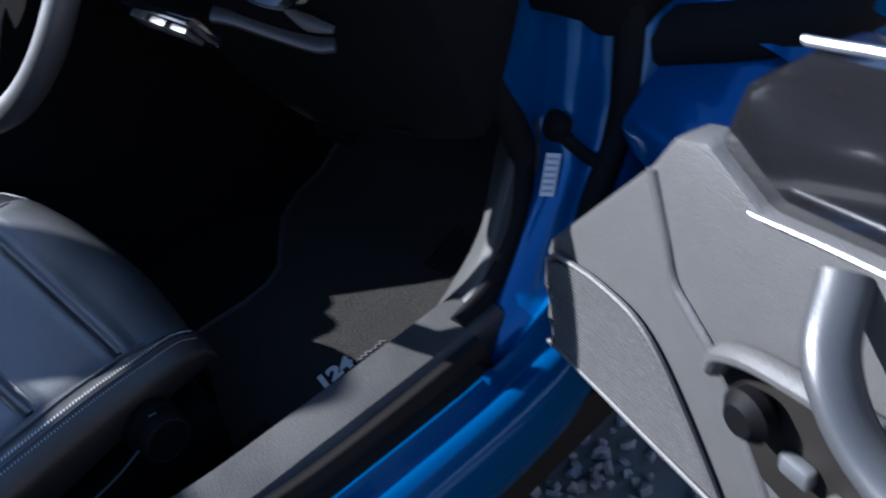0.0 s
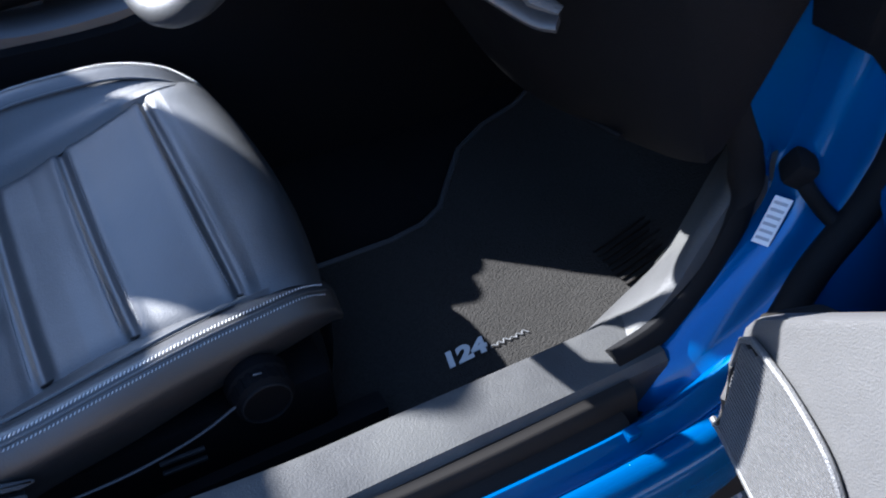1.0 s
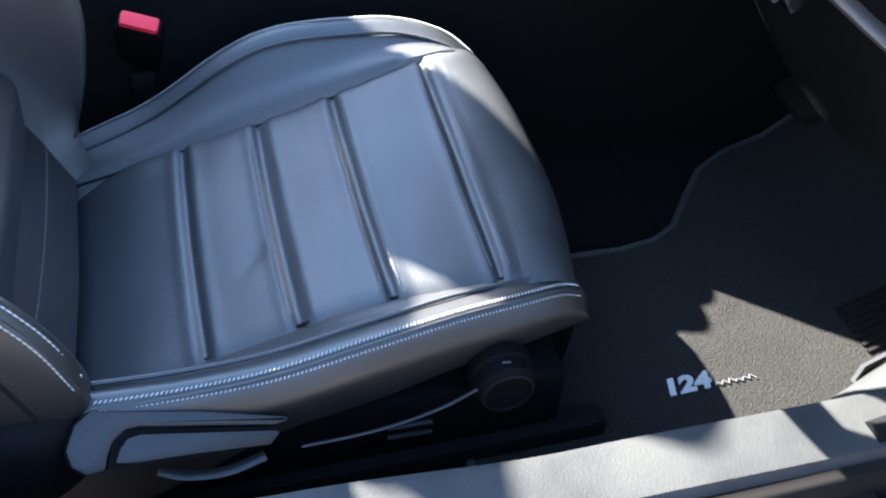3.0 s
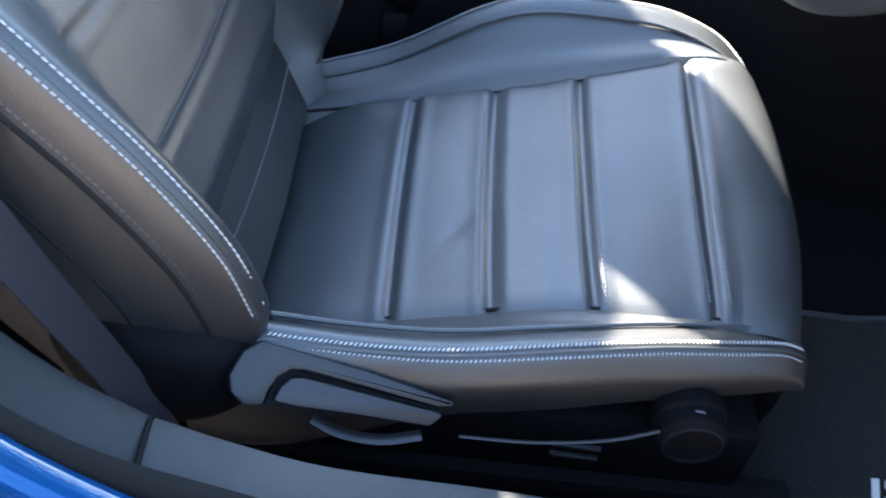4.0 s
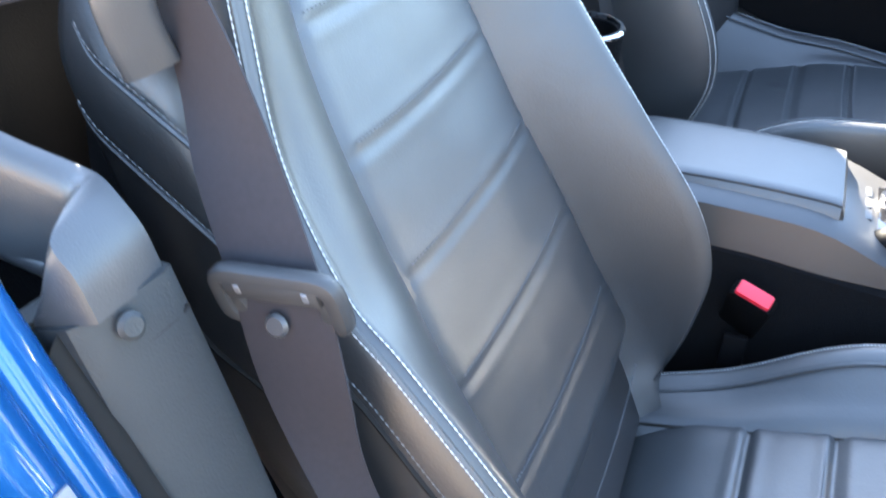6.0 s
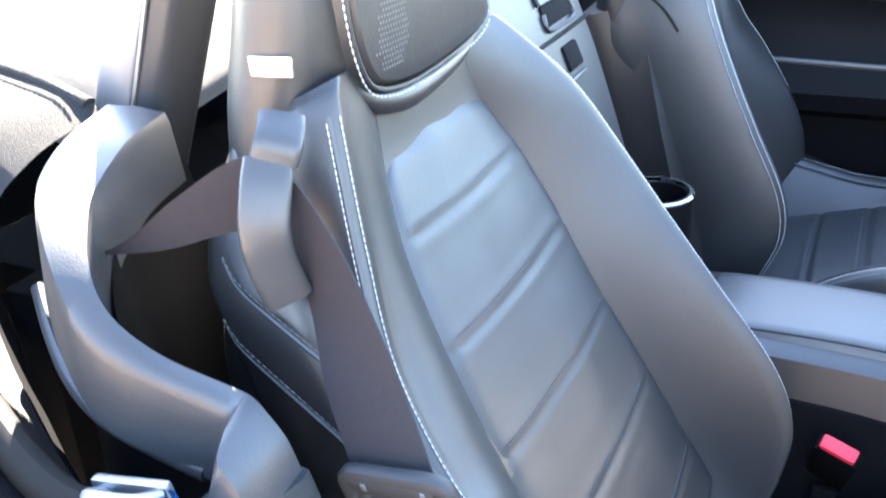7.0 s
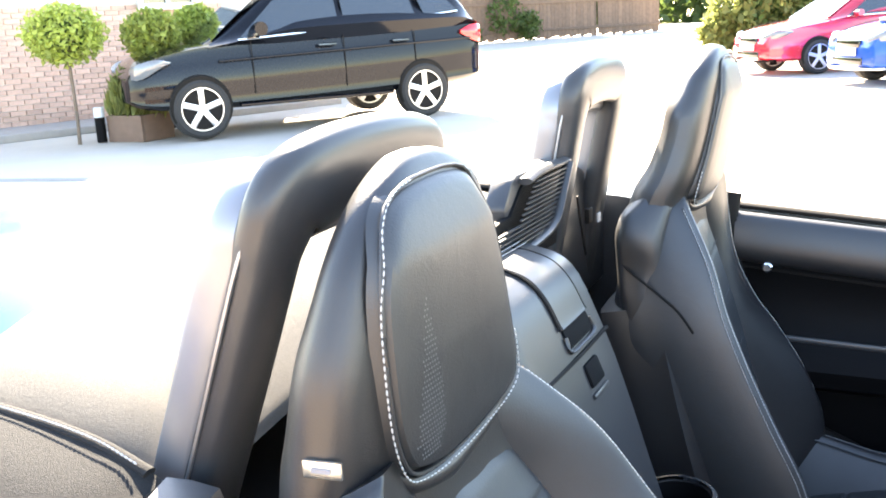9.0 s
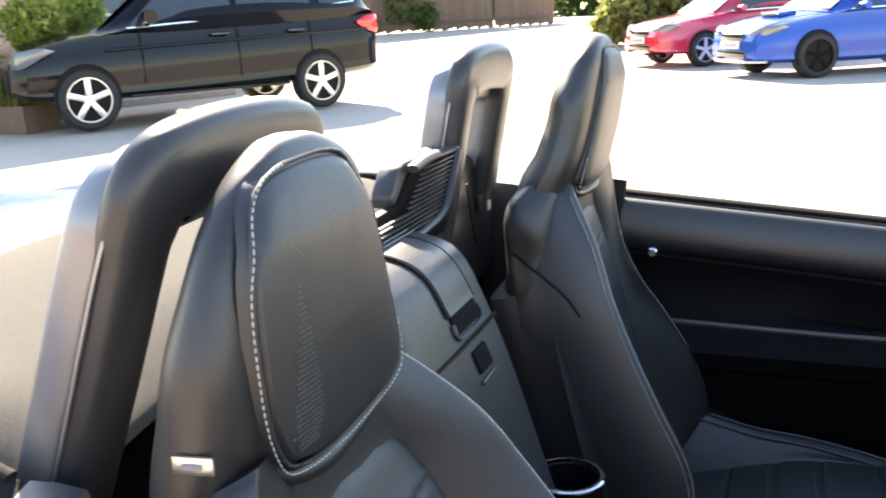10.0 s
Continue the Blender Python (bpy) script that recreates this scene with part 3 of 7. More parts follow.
    def pad_x(z, r):
        return float(np.interp(z, [0.83, 0.93, 1.0, 1.045], [-0.181, -0.180, -0.183, -0.197])) + 0.007 * (1 - r ** 3)

    for r in rad:
        for a, b in o:
            u, z = mid + (np.array([a, b]) - mid) * r
            verts.append(P(pad_x(z, r) - (0.010 if r == 1.0 else 0) - 0.004 * max(0, r - 0.9) * 10, u, z))
    faces = grid_faces(len(rad), len(o), True)
    faces.append(tuple(range(len(o))))
    mesh_part("headrest_pad", verts, faces, LEATHER, seat, "smooth black leather headrest pad")
    for k, (grow, dx2) in enumerate(((1.035, 0.0014), (0.99, -0.0035))):
        pts = []
        for a, b in np.vstack([o[26::4], o[:1]]) if k == 0 else np.vstack([o[::4], o[:1]]):
            u, z = mid + (np.array([a, b]) - mid) * (float(np.interp(b, [0.955, 1.0], [grow, 0.995])) if k == 0 else grow)
            pts.append(P(pad_x(z, 1) + dx2 - (0.0035 if k == 0 else 0.0), u, z))
        if k == 0:
            stitches("stitching", pts, seat, pitch=0.0054, length=0.0038, thick=0.00060, label="white seam stitching round the pad")
        else:
            sweep("pad_piping", pts, LEATHER, seat, half=(0.0016, 0.0016), n=2, seg=6)
    roll = [(0.104, 0.868), (0.100, 0.854), (0.080, 0.839), (0.034, 0.831), (-0.036, 0.834), (-0.074, 0.843), (-0.080, 0.860)]
    sweep("headrest_roll", [P(-0.1935 - 0.10 * max(0.0, b - 0.845), a, b) for a, b in roll], LEATHER_SIDE, seat, "padded lower roll under the headrest pad", half=(0.011, 0.0135), n=6, seg=12, up=(1, 0, 0.1), taper=(0.05, 1.0, 0.05))
    dots_v, dots_f = [], []
    for i in range(13):
        for j in range(34):
            u = 0.055 + i * 0.0031 + (j % 2) * 0.00155
            z = 0.862 + j * 0.0036
            if i < 12.5 * (j / 34) ** 1.3 * 0.55 or i > 12.5 - 12.5 * (j / 34) ** 1.2 * 0.55 or (j < 3 and not 2 < i < 11):
                continue
            k = len(dots_v)
            dv = np.array([u, z]) - mid
            an = np.argmax(((o - mid) @ dv) / np.linalg.norm(o - mid, axis=1))
            x = pad_x(z, min(1.0, np.linalg.norm(dv) / np.linalg.norm(o[an] - mid))) + 0.0006
            for q in range(6):
                a = q * math.pi / 3
                dots_v.append(P(x, u + 0.0009 * math.cos(a), z + 0.0009 * math.sin(a)))
            dots_f.append(tuple(range(k, k + 6)))
    mesh_part("perforation", dots_v, dots_f, MESH, seat, "perforated speaker patch")
    plate = slab("badge", [(-0.0135, -0.006), (0.0135, -0.006), (0.0135, 0.006), (-0.0135, 0.006)], 0.003,
                 Matrix.Translation(P(-0.215, 0.1495, 0.878)) @ pose(0, 0, 0, 0, 0, 8 * -m) @ pose(0, -0.0015 if m < 0 else -0.0015, 0), BADGE, seat, "small bright metal badge", bevel=0.001)
    box("badge_mark", (0.013, 0.0032, 0.003), P(-0.215, 0.1508, 0.878), INK, plate, turn=(0, 0, 8 * -m), bevel=0)
    # collar seam under the headrest
    sweep("collar_seam", [P(-0.246, 0.1470, 0.852), P(-0.232, 0.1490, 0.8515), P(-0.215, 0.1500, 0.851), P(-0.199, 0.140, 0.850)], RUBBER, seat, half=(0.0016, 0.0016), n=5, seg=6, taper=(0.1, 1.0, 0.1))

    # base, recline lever and knob
    tilt = 0.0
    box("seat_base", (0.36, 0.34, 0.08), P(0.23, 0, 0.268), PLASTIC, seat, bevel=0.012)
    for u in (-0.17, 0.17):
        box("slide_rail", (0.46, 0.022, 0.022), P(0.22, u, 0.235), SEAL, seat, bevel=0.003)
    if knob:
        box("lever_housing", (0.12, 0.024, 0.034), P(0.110, 0.196, 0.356), PLASTIC, seat, bevel=0.006)
        rings = []
        for x, h, w in ((-0.066, 0.010, 0.197), (-0.056, 0.028, 0.212), (-0.03, 0.040, 0.232), (0.0, 0.043, 0.238), (0.03, 0.041, 0.236), (0.05, 0.036, 0.228), (0.062, 0.028, 0.219), (0.068, 0.014, 0.210)):
            c = 0.387
            rings.append([P(x, 0.185, c - h), P(x, w - 0.010, c - h * 0.88), P(x, w, c - h * 0.35), P(x, w, c + h * 0.35), P(x, w - 0.012, c + h * 0.88), P(x, 0.185, c + h)])
        loft("recliner_cover", rings, PLASTIC, seat, "rounded black recliner cover", nu=4, nv=3)
        n, e1, e2 = Vector((0.3011, -0.6222, 0.7226)), Vector((0.9536, 0.1965, -0.2282)), Vector((0.0, 0.7578, 0.6525))
        lay = Matrix.Translation((0.10, -0.592, 0.398)) @ Matrix((e1, -n, e2)).transposed().to_4x4()
        slab("side_cover", [(-0.050, -0.002), (-0.0436, 0.012), (-0.034, 0.0185), (0.0312, 0.0063), (0.0872, -0.0076), (0.0868, -0.0110), (0.0772, -0.0118), (0.0326, -0.0034), (-0.007, 0.0038),
                            (-0.0151, 0.0034), (-0.0225, -0.0015), (-0.0270, -0.0095), (-0.0290, -0.0180), (-0.0400, -0.0190), (-0.0480, -0.0120)], 0.016, lay, COVER, seat, "satin black side cover ledge", bevel=0.0028)
        slab("cover_recess", [(-0.0275, -0.0180), (-0.0225, -0.0020), (-0.0150, 0.0032), (0.0800, -0.0130), (0.0780, -0.0200)], 0.010, lay @ pose(0, 0.006, 0), PLASTIC, seat, bevel=0.0)
        slab("recline_lever", [(-0.0236, -0.0151), (-0.0200, -0.0068), (-0.0145, -0.0012), (-0.0064, -0.0005), (0.0791, -0.0150), (0.0803, -0.0174), (0.0731, -0.0239), (0.0247, -0.0195), (-0.0103, -0.0174)],
             0.018, lay, COVER, seat, "satin black recline lever", bevel=0.0022)
        sweep("lever_grip", [P(0.098, 0.226, 0.362), P(0.115, 0.230, 0.356), P(0.14, 0.231, 0.354), P(0.165, 0.226, 0.356)], COVER, seat, half=(0.0042, 0.002), n=5, seg=8)
        ax = pose(0, 0, 0, 90, 0, 0)
        sk = disc("height_knob", 0.0255, 0.016, Matrix.Translation(P(0.345, 0.175, 0.3345)) @ ax, KNOB, seat, "round black adjuster knob", seg=48, bevel=0.003)
        disc("knob_grip", 0.0235, 0.018, Matrix.Translation(P(0.345, 0.187, 0.334)) @ ax, KNOB, sk, "stepped grip", seg=48, bevel=0.003)
        disc("knob_ring", 0.0205, 0.004, Matrix.Translation(P(0.345, 0.1965, 0.3335)) @ ax, SEAL, sk, "thin ring", seg=48, bevel=0.001, inner=0.0185)
        for k in range(20):
            w = 2 * math.pi * k / 20
            box("grip_rib", (0.003, 0.012, 0.0016), P(0.345 + 0.0236 * math.cos(w), 0.187, 0.334 + 0.0236 * math.sin(w)), KNOB, sk, turn=(0, 90 - math.degrees(w), 0), bevel=0.0005)
        box("knob_mark", (0.007, 0.0016, 0.003), P(0.344, 0.1875, 0.3583), SATIN, sk, turn=(30, 8, 0), bevel=0.0006)
        sweep("skirt_edge", [P(0.19, 0.212, 0.338), P(0.24, 0.208, 0.334), P(0.29, 0.200, 0.334), P(0.33, 0.19, 0.34)], COVER, seat, half=(0.0014, 0.0012), n=4, seg=6)
        for z in (0.300, 0.288):
            box("rail_slot", (0.035, 0.004, 0.003), P(0.275, 0.185, z), COVER, seat, bevel=0.001, turn=(0, 3, 0))
    return seat


car_seat("black leather sports seat with white stitching beside the open door", -0.37, -1, 0, 0, True)
far_seat = car_seat("black leather sports seat with white stitching beside the closed door", 0.40, 1, 0.0, 0.03, False, -0.09, 12)
sweep("panel_seam", [(-0.250, 0.257, 0.820), (-0.230, 0.2372, 0.8065), (-0.193, 0.2297, 0.782), (-0.159, 0.2188, 0.7597), (-0.137, 0.2133, 0.733)], RUBBER, far_seat, half=(0.0014, 0.0020), n=5, seg=6)

# ---- seat belt and buckle ----
belt = thing("seat_belt", "dark woven seat belt hanging beside the black seat", "seat belt")
rows = [((-0.298, -0.602, 0.784), (0.012, 0, 0.004)), ((-0.272, -0.600, 0.795), (0.010, 0, 0.008)), ((-0.242, -0.592, 0.808), (0.006, 0, 0.016)), ((-0.205, -0.577, 0.824), (0.002, 0, 0.021)),
        ((-0.183, -0.573, 0.820), (0.004, 0, 0.021)), ((-0.168, -0.574, 0.805), (0.010, -0.003, 0.019)),
        ((-0.148, -0.583, 0.775), (0.018, -0.004, 0.014)), ((-0.125, -0.600, 0.735), (0.023, 0, 0.007)), ((-0.097, -0.620, 0.690), (0.0245, 0, 0.003)),
        ((-0.086, -0.624, 0.645), (0.024, 0, 0.004)), ((-0.072, -0.624, 0.595), (0.013, 0.006, 0.005)), ((-0.052, -0.621, 0.540), (0.004, 0.012, 0.004)),
        ((-0.030, -0.620, 0.485), (0.001, 0.013, 0.003)), ((0.000, -0.620, 0.41), (0.001, 0.013, 0.003)), ((0.02, -0.62, 0.33), (0.010, 0.012, 0))]
c = curve([np.r_[a, b] for a, b in rows], 6)
verts = []
for q in c:
    e, h = q[:3], q[3:]
    nrm = np.array(Vector(h).cross(Vector((0.2, 0, -1))).normalized()) * 0.0006
    for k in (-1, -0.6, 0, 0.6, 1):
        verts.append(e + h * k + nrm)
    for k in (1, 0.6, 0, -0.6, -1):
        verts.append(e + h * k - nrm)
mesh_part("webbing", verts, grid_faces(len(c), 10, True), WEB, belt, "flat woven webbing")
tg = np.array([-0.095, -0.622, 0.690])
tm = pose(*tg, 14, -8, 0) @ Matrix.Diagonal((0.84, 1, 0.84, 1))
tong = sweep("tongue", [tm @ Vector(v) for v in ((-0.035, 0, 0.004), (-0.033, 0, 0.014), (-0.024, 0, 0.017), (0, 0, 0.017), (0.024, 0, 0.017), (0.033, 0, 0.014), (0.035, 0, 0.004), (0.0345, 0, -0.012), (0.030, 0.002, -0.016), (0.027, 0.002, -0.010), (0.0265, 0.002, 0.002), (0, 0.003, 0.0035), (-0.0265, 0.002, 0.002), (-0.027, 0.002, -0.010), (-0.030, 0.002, -0.016), (-0.0345, 0, -0.012))], TONGUE, belt, "black plastic buckle tongue frame", half=(0.0045, 0.0050), n=4, seg=10, closed=True, up=(0, 1, 0), power=3)
slab("tongue_plate", [(-0.029, 0.004), (0.029, 0.004), (0.029, 0.016), (-0.029, 0.016)], 0.009, tm @ pose(0, -0.0055, 0), TONGUE, tong, bevel=0.002)
for dx in (-0.017, 0.017):
    box("tongue_slot", (0.003, 0.002, 0.005), (tg[0] + dx, tg[1] - 0.0072, tg[2] + 0.0085 + dx * 0.14), SILVER, tong, bevel=0.0005, turn=(14, -8, 0))
disc("belt_stud", 0.006, 0.004, pose(-0.0955, -0.6265, 0.6785, 76, 0, 0), SATIN, belt, "round plastic stop button", seg=16)
guide = thing("belt_guide", "black plastic seat belt guide loop on the seat shoulder", "belt guide")
sweep("guide_loop", [(-0.1829, -0.5759, 0.8450), (-0.1803, -0.5855, 0.8328), (-0.1789, -0.5929, 0.8131), (-0.1784, -0.5905, 0.7927), (-0.1753, -0.5849, 0.7708)], SATIN, guide, "bent satin black loop", half=(0.0135, 0.0055), n=5, seg=16, up=(0.62, -0.72, 0.32), power=4)
sweep("guide_tail", [(-0.190, -0.572, 0.832), (-0.180, -0.566, 0.806), (-0.166, -0.558, 0.772), (-0.160, -0.556, 0.756)], PLASTIC, guide, "dark rear leg of the loop", half=(0.010, 0.003), n=5, seg=10, up=(0.62, -0.72, 0.32), power=3)
sweep("guide_strap", [(-0.1852, -0.5565, 0.8629), (-0.1810, -0.5642, 0.8592), (-0.1783, -0.5723, 0.8537), (-0.1802, -0.5756, 0.8452)], SATIN, guide, "short upper strap", half=(0.0128, 0.0042), n=5, seg=14, up=(0.62, -0.72, 0.32), power=4)
buckle = thing("belt_buckle", "black seat belt buckle with a red release button", "belt buckle")
bk = pose(0.111, -0.133, 0.407, 0, 0, 0) @ pose(0, 0, 0, 30, 14, -12)
slab("buckle_body", [(-0.020, -0.06), (0.020, -0.06), (0.022, 0.012), (0.018, 0.018), (-0.018, 0.018), (-0.022, 0.012)], 0.018, bk @ pose(0, -0.009, 0), PLASTIC, buckle, bevel=0.004)
slab("release_button", [(-0.0175, 0.0), (0.0175, 0.0), (0.0175, 0.012), (-0.0175, 0.012)], 0.015, bk @ pose(0, -0.0075, 0.011), RED, buckle, "bright red release button", bevel=0.003)
box("buckle_stalk", (0.024, 0.010, 0.14), (0.106, -0.126, 0.29), PLASTIC, buckle, bevel=0.003)

# ---- roadster body ----
car = thing("roadster", "blue open-top two-seat roadster with a black interior", "car")
INNER = [(-0.36, -0.60, 0.785), (-0.30, -0.62, 0.775), (-0.20, -0.64, 0.762), (-0.150, -0.645, 0.752), (-0.130, -0.645, 0.715), (-0.108, -0.643, 0.64), (-0.085, -0.643, 0.565), (-0.055, -0.642, 0.50),
         (-0.02, -0.641, 0.452), (0.021, -0.640, 0.418), (0.064, -0.640, 0.400), (0.119, -0.637, 0.380), (0.22, -0.624, 0.352), (0.336, -0.622, 0.335), (0.426, -0.620, 0.330), (0.55, -0.622, 0.330), (0.64, -0.624, 0.332)]
front = [p for p in INNER if p[0] > -0.131]
# rear quarter trim and sill cover as one run, split at the joint
def trim_rings(points, drop, w0, w1):
    rings = []
    for k, (x, y, z) in enumerate(points):
        a, b = points[max(0, k - 1)], points[min(len(points) - 1, k + 1)]
        t = np.array([b[0] - a[0], b[2] - a[2]])
        t = t / np.linalg.norm(t)
        nn = np.array([-t[1], t[0]])
        if nn[1] < 0:
            nn = -nn
        if abs(nn[1]) < 0.25 and nn[0] < 0:
            nn = -nn
        def q(yy, d):
            return (x + nn[0] * d, yy, z + nn[1] * d)
        w = float(np.interp(x, [-0.15, 0.1, 0.3], [w1, w1, w0]))
        e = float(np.interp(x, [-0.13, -0.02, 0.06], [0.008, 0.006, 0.0]))
        rings.append([q(y + 0.004, -drop), q(y + 0.002, -0.010), q(y - 0.001, -0.002), q(y - 0.008, 0.0), q(y - w + 0.006, -0.002 - e), q(y - w, -0.008 - e), q(y - w - 0.001, -drop - e)])
    return rings
loft("rear_quarter_trim", trim_rings([p for p in front if p[0] < 0.022], 0.05, 0.05, 0.050), QUARTER, car, "satin black quarter trim panel", nu=4)
sweep("trim_joint", [(0.021, -0.6415, 0.4165), (0.021, -0.646, 0.4195), (0.0215, -0.66, 0.4195), (0.022, -0.678, 0.4185), (0.022, -0.688, 0.416)], RUBBER, car, "joint in the sill trim", half=(0.0016, 0.0016), n=3, seg=6)
loft("sill_trim", trim_rings([p for p in front if p[0] > 0.02], 0.05, 0.054, 0.052), SCUFF, car, "scuffed grey-black plastic sill cover", nu=4)
OUTER = [(-0.150, 0.700), (-0.137, 0.671), (-0.098, 0.59), (-0.055, 0.530), (0.005, 0.463), (0.08, 0.408), (0.2, 0.352), (0.35, 0.318), (0.45, 0.309), (0.60, 0.309)]
loft("sill_seal", [[(x, -0.696, z - 0.02), (x, -0.678 - 0.014 * k, z + 0.013 - 0.010 * k), (x, -0.681 - 0.013 * k, z + 0.0150 - 0.008 * k), (x, -0.6865 - 0.0105 * k, z + 0.0145 - 0.008 * k), (x, -0.691 - 0.011 * k, z + 0.007 - 0.006 * k), (x, -0.696 - 0.011 * k, z - 0.01)] for x, z in OUTER for k in (float(np.interp(x, [0.0, 0.12], [1.0, 0.0])),)], RUBBER, car, "brown-black rubber door seal", nu=4, nv=2)
loft("door_step", [[(x, -0.700, z - 0.05), (x, -0.690, z + 0.006), (x, -0.7005, z + 0.004), (x, -0.718, z - 0.006), (x, -0.7245, z - 0.014), (x, -0.7245, z - 0.05)] for x, z in ((0.12, 0.375), (0.2, 0.348), (0.35, 0.314), (0.45, 0.305), (0.585, 0.305))], STEP, car, "dark brown-black plastic step guard", nu=3)
# blue flange, gutter and outer sill
rings = []
for x, z in ((0.03, 0.44), (0.08, 0.408), (0.2, 0.352), (0.35, 0.318), (0.45, 0.309), (0.58, 0.306), (0.65, 0.32), (0.72, 0.37)):
    rings.append([(x, -0.690, z - 0.02), (x + 0.002, -0.706, z + 0.002), (x + 0.003, -0.713, z), (x + 0.004, -0.719, z - 0.007), (x + 0.004, -0.724, z - 0.011), (x + 0.004, -0.729, z - 0.006),
                  (x + 0.005, -0.738, z - 0.006), (x + 0.006, -0.747, z - 0.012), (x + 0.008, -0.753, z - 0.030), (x + 0.01, -0.750, z - 0.09), (x + 0.01, -0.70, z - 0.12)])
loft("sill", rings, BLUE, car, "blue painted sill and door aperture", nu=4, nv=3, closed=False, cap=False)
for x in (0.580, 0.20):
    box("flange_clip", (0.012, 0.010, 0.008), (x, -0.712, 0.308 if x > 0.3 else 0.353), BLUE, car, bevel=0.002)
# hinge pillar
rings = []
for z, x0 in ((0.28, 0.62), (0.32, 0.65), (0.37, 0.700), (0.43, 0.740), (0.465, 0.755), (0.50, 0.763), (0.58, 0.772), (0.68, 0.772), (0.80, 0.768), (0.90, 0.768)):
    xs = float(np.interp(z, [0.40, 0.45, 0.46, 0.519, 0.589, 0.70, 0.9], [x0 - 0.014, 0.735, 0.733, 0.708, 0.674, 0.640, 0.60])) if z > 0.40 else x0 - 0.013
    xr = x0 - 0.012 if z < 0.40 else max(xs, x0 - 0.014)
    rings.append([(xs, -0.640, z), (xs, -0.650, z), ((xs + xr) / 2, -0.648 if xr - xs > 0.01 else -0.656, z), (xr, -0.652, z), (xr, -0.668, z), (x0 - 0.004, -0.684, z), (x0 + 0.012, -0.698, z), (x0 + 0.02, -0.72, z), (x0 + 0.05, -0.735, z), (x0 + 0.09, -0.745, z), (x0 + 0.20, -0.748, z), (x0 + 0.2, -0.6, z), (x0 + 0.04, -0.6, z)])
loft("hinge_pillar", rings, BLUE, car, "blue painted hinge pillar", nu=4, nv=2)
sweep("pillar_seal", [(0.60, -0.658, 0.325), (0.645, -0.656, 0.335), (0.686, -0.652, 0.366), (0.708, -0.649, 0.400), (0.718, -0.646, 0.438), (0.713, -0.642, 0.48), (0.694, -0.640, 0.525), (0.662, -0.640, 0.59), (0.63, -0.64, 0.68), (0.60, -0.64, 0.80)], SEAL, car, "black rubber door seal", half=(0.010, 0.014), n=6)
loft("kick_panel", [[(0.60, -0.655, 0.29), (0.60, -0.612, 0.29), (0.60, -0.612, 0.306), (0.60, -0.63, 0.312), (0.60, -0.655, 0.308)],
                    [(0.655, -0.655, 0.30), (0.655, -0.592, 0.29), (0.655, -0.600, 0.320), (0.655, -0.625, 0.346), (0.655, -0.65, 0.360)],
                    [(0.71, -0.655, 0.30), (0.71, -0.570, 0.28), (0.71, -0.590, 0.345), (0.71, -0.615, 0.40), (0.71, -0.645, 0.44)],
                    [(0.80, -0.655, 0.30), (0.80, -0.560, 0.26), (0.80, -0.580, 0.45), (0.80, -0.60, 0.50), (0.80, -0.645, 0.55)],
                    [(1.10, -0.655, 0.30), (1.10, -0.560, 0.26), (1.10, -0.580, 0.50), (1.10, -0.60, 0.55), (1.10, -0.645, 0.60)]], SCUFF, car, "grey moulded kick panel", nu=4, nv=3)
e1, e2 = Vector((0.38, -0.92, 0.08)).normalized(), Vector((0.437, 0.077, 0.896)).normalized()
en = e1.cross(e2).normalized()
lm = Matrix.Translation(Vector((0.7265, -0.672, 0.4285)) + en * 0.0025) @ Matrix((e1, en, e2)).transposed().to_4x4()
plate = box("caution_label", (0.0135, 0.002, 0.040), (0, 0, 0), LABEL, car, "white printed label on the pillar", bevel=0)
plate.data.transform(lm)
for k in range(6):
    pr = box("print_row", (0.0105, 0.0012, 0.0024), (0, 0, 0), INK, plate, bevel=0)
    pr.data.transform(lm @ pose(0, 0.0012, -0.0150 + 0.0060 * k))
box("wiring_plug", (0.020, 0.024, 0.024), (0.738, -0.672, 0.474), SEAL, car, "black wiring plug", turn=(10, 25, -30), bevel=0.006)
sweep("wiring_boot", [(0.738, -0.674, 0.470), (0.742, -0.684, 0.458), (0.752, -0.696, 0.442), (0.76, -0.72, 0.43)], SEAL, car, "black ribbed wiring boot", half=(0.0065, 0.0065), n=5)
sweep("shut_seal", [(0.700, -0.722, 0.365), (0.735, -0.712, 0.405), (0.768, -0.711, 0.445), (0.781, -0.713, 0.48), (0.786, -0.714, 0.52), (0.79, -0.716, 0.60), (0.79, -0.72, 0.75)], SEAL, car, "black rubber door shut seal", half=(0.013, 0.014), n=5)

rings = []
for z, out in ((0.570, 0.0), (0.60, 0.008), (0.70, 0.03), (0.80, 0.05), (0.86, 0.05)):
    lean = 0.45 * (z - 0.57)
    rings.append([(0.745 - lean * 0.5, -0.60, z + 0.012), (0.745 - lean * 0.5, -0.675 - out, z + 0.006), (0.755 - lean * 0.4, -0.688 - out, z), (0.765, -0.704 - out, z - 0.014), (0.80, -0.726 - out, z - 0.014), (0.88, -0.726 - out, z), (0.88, -0.60, z)])
loft("pillar_trim", rings, PLASTIC, car, "black plastic trim over the hinge pillar", nu=3, nv=3)

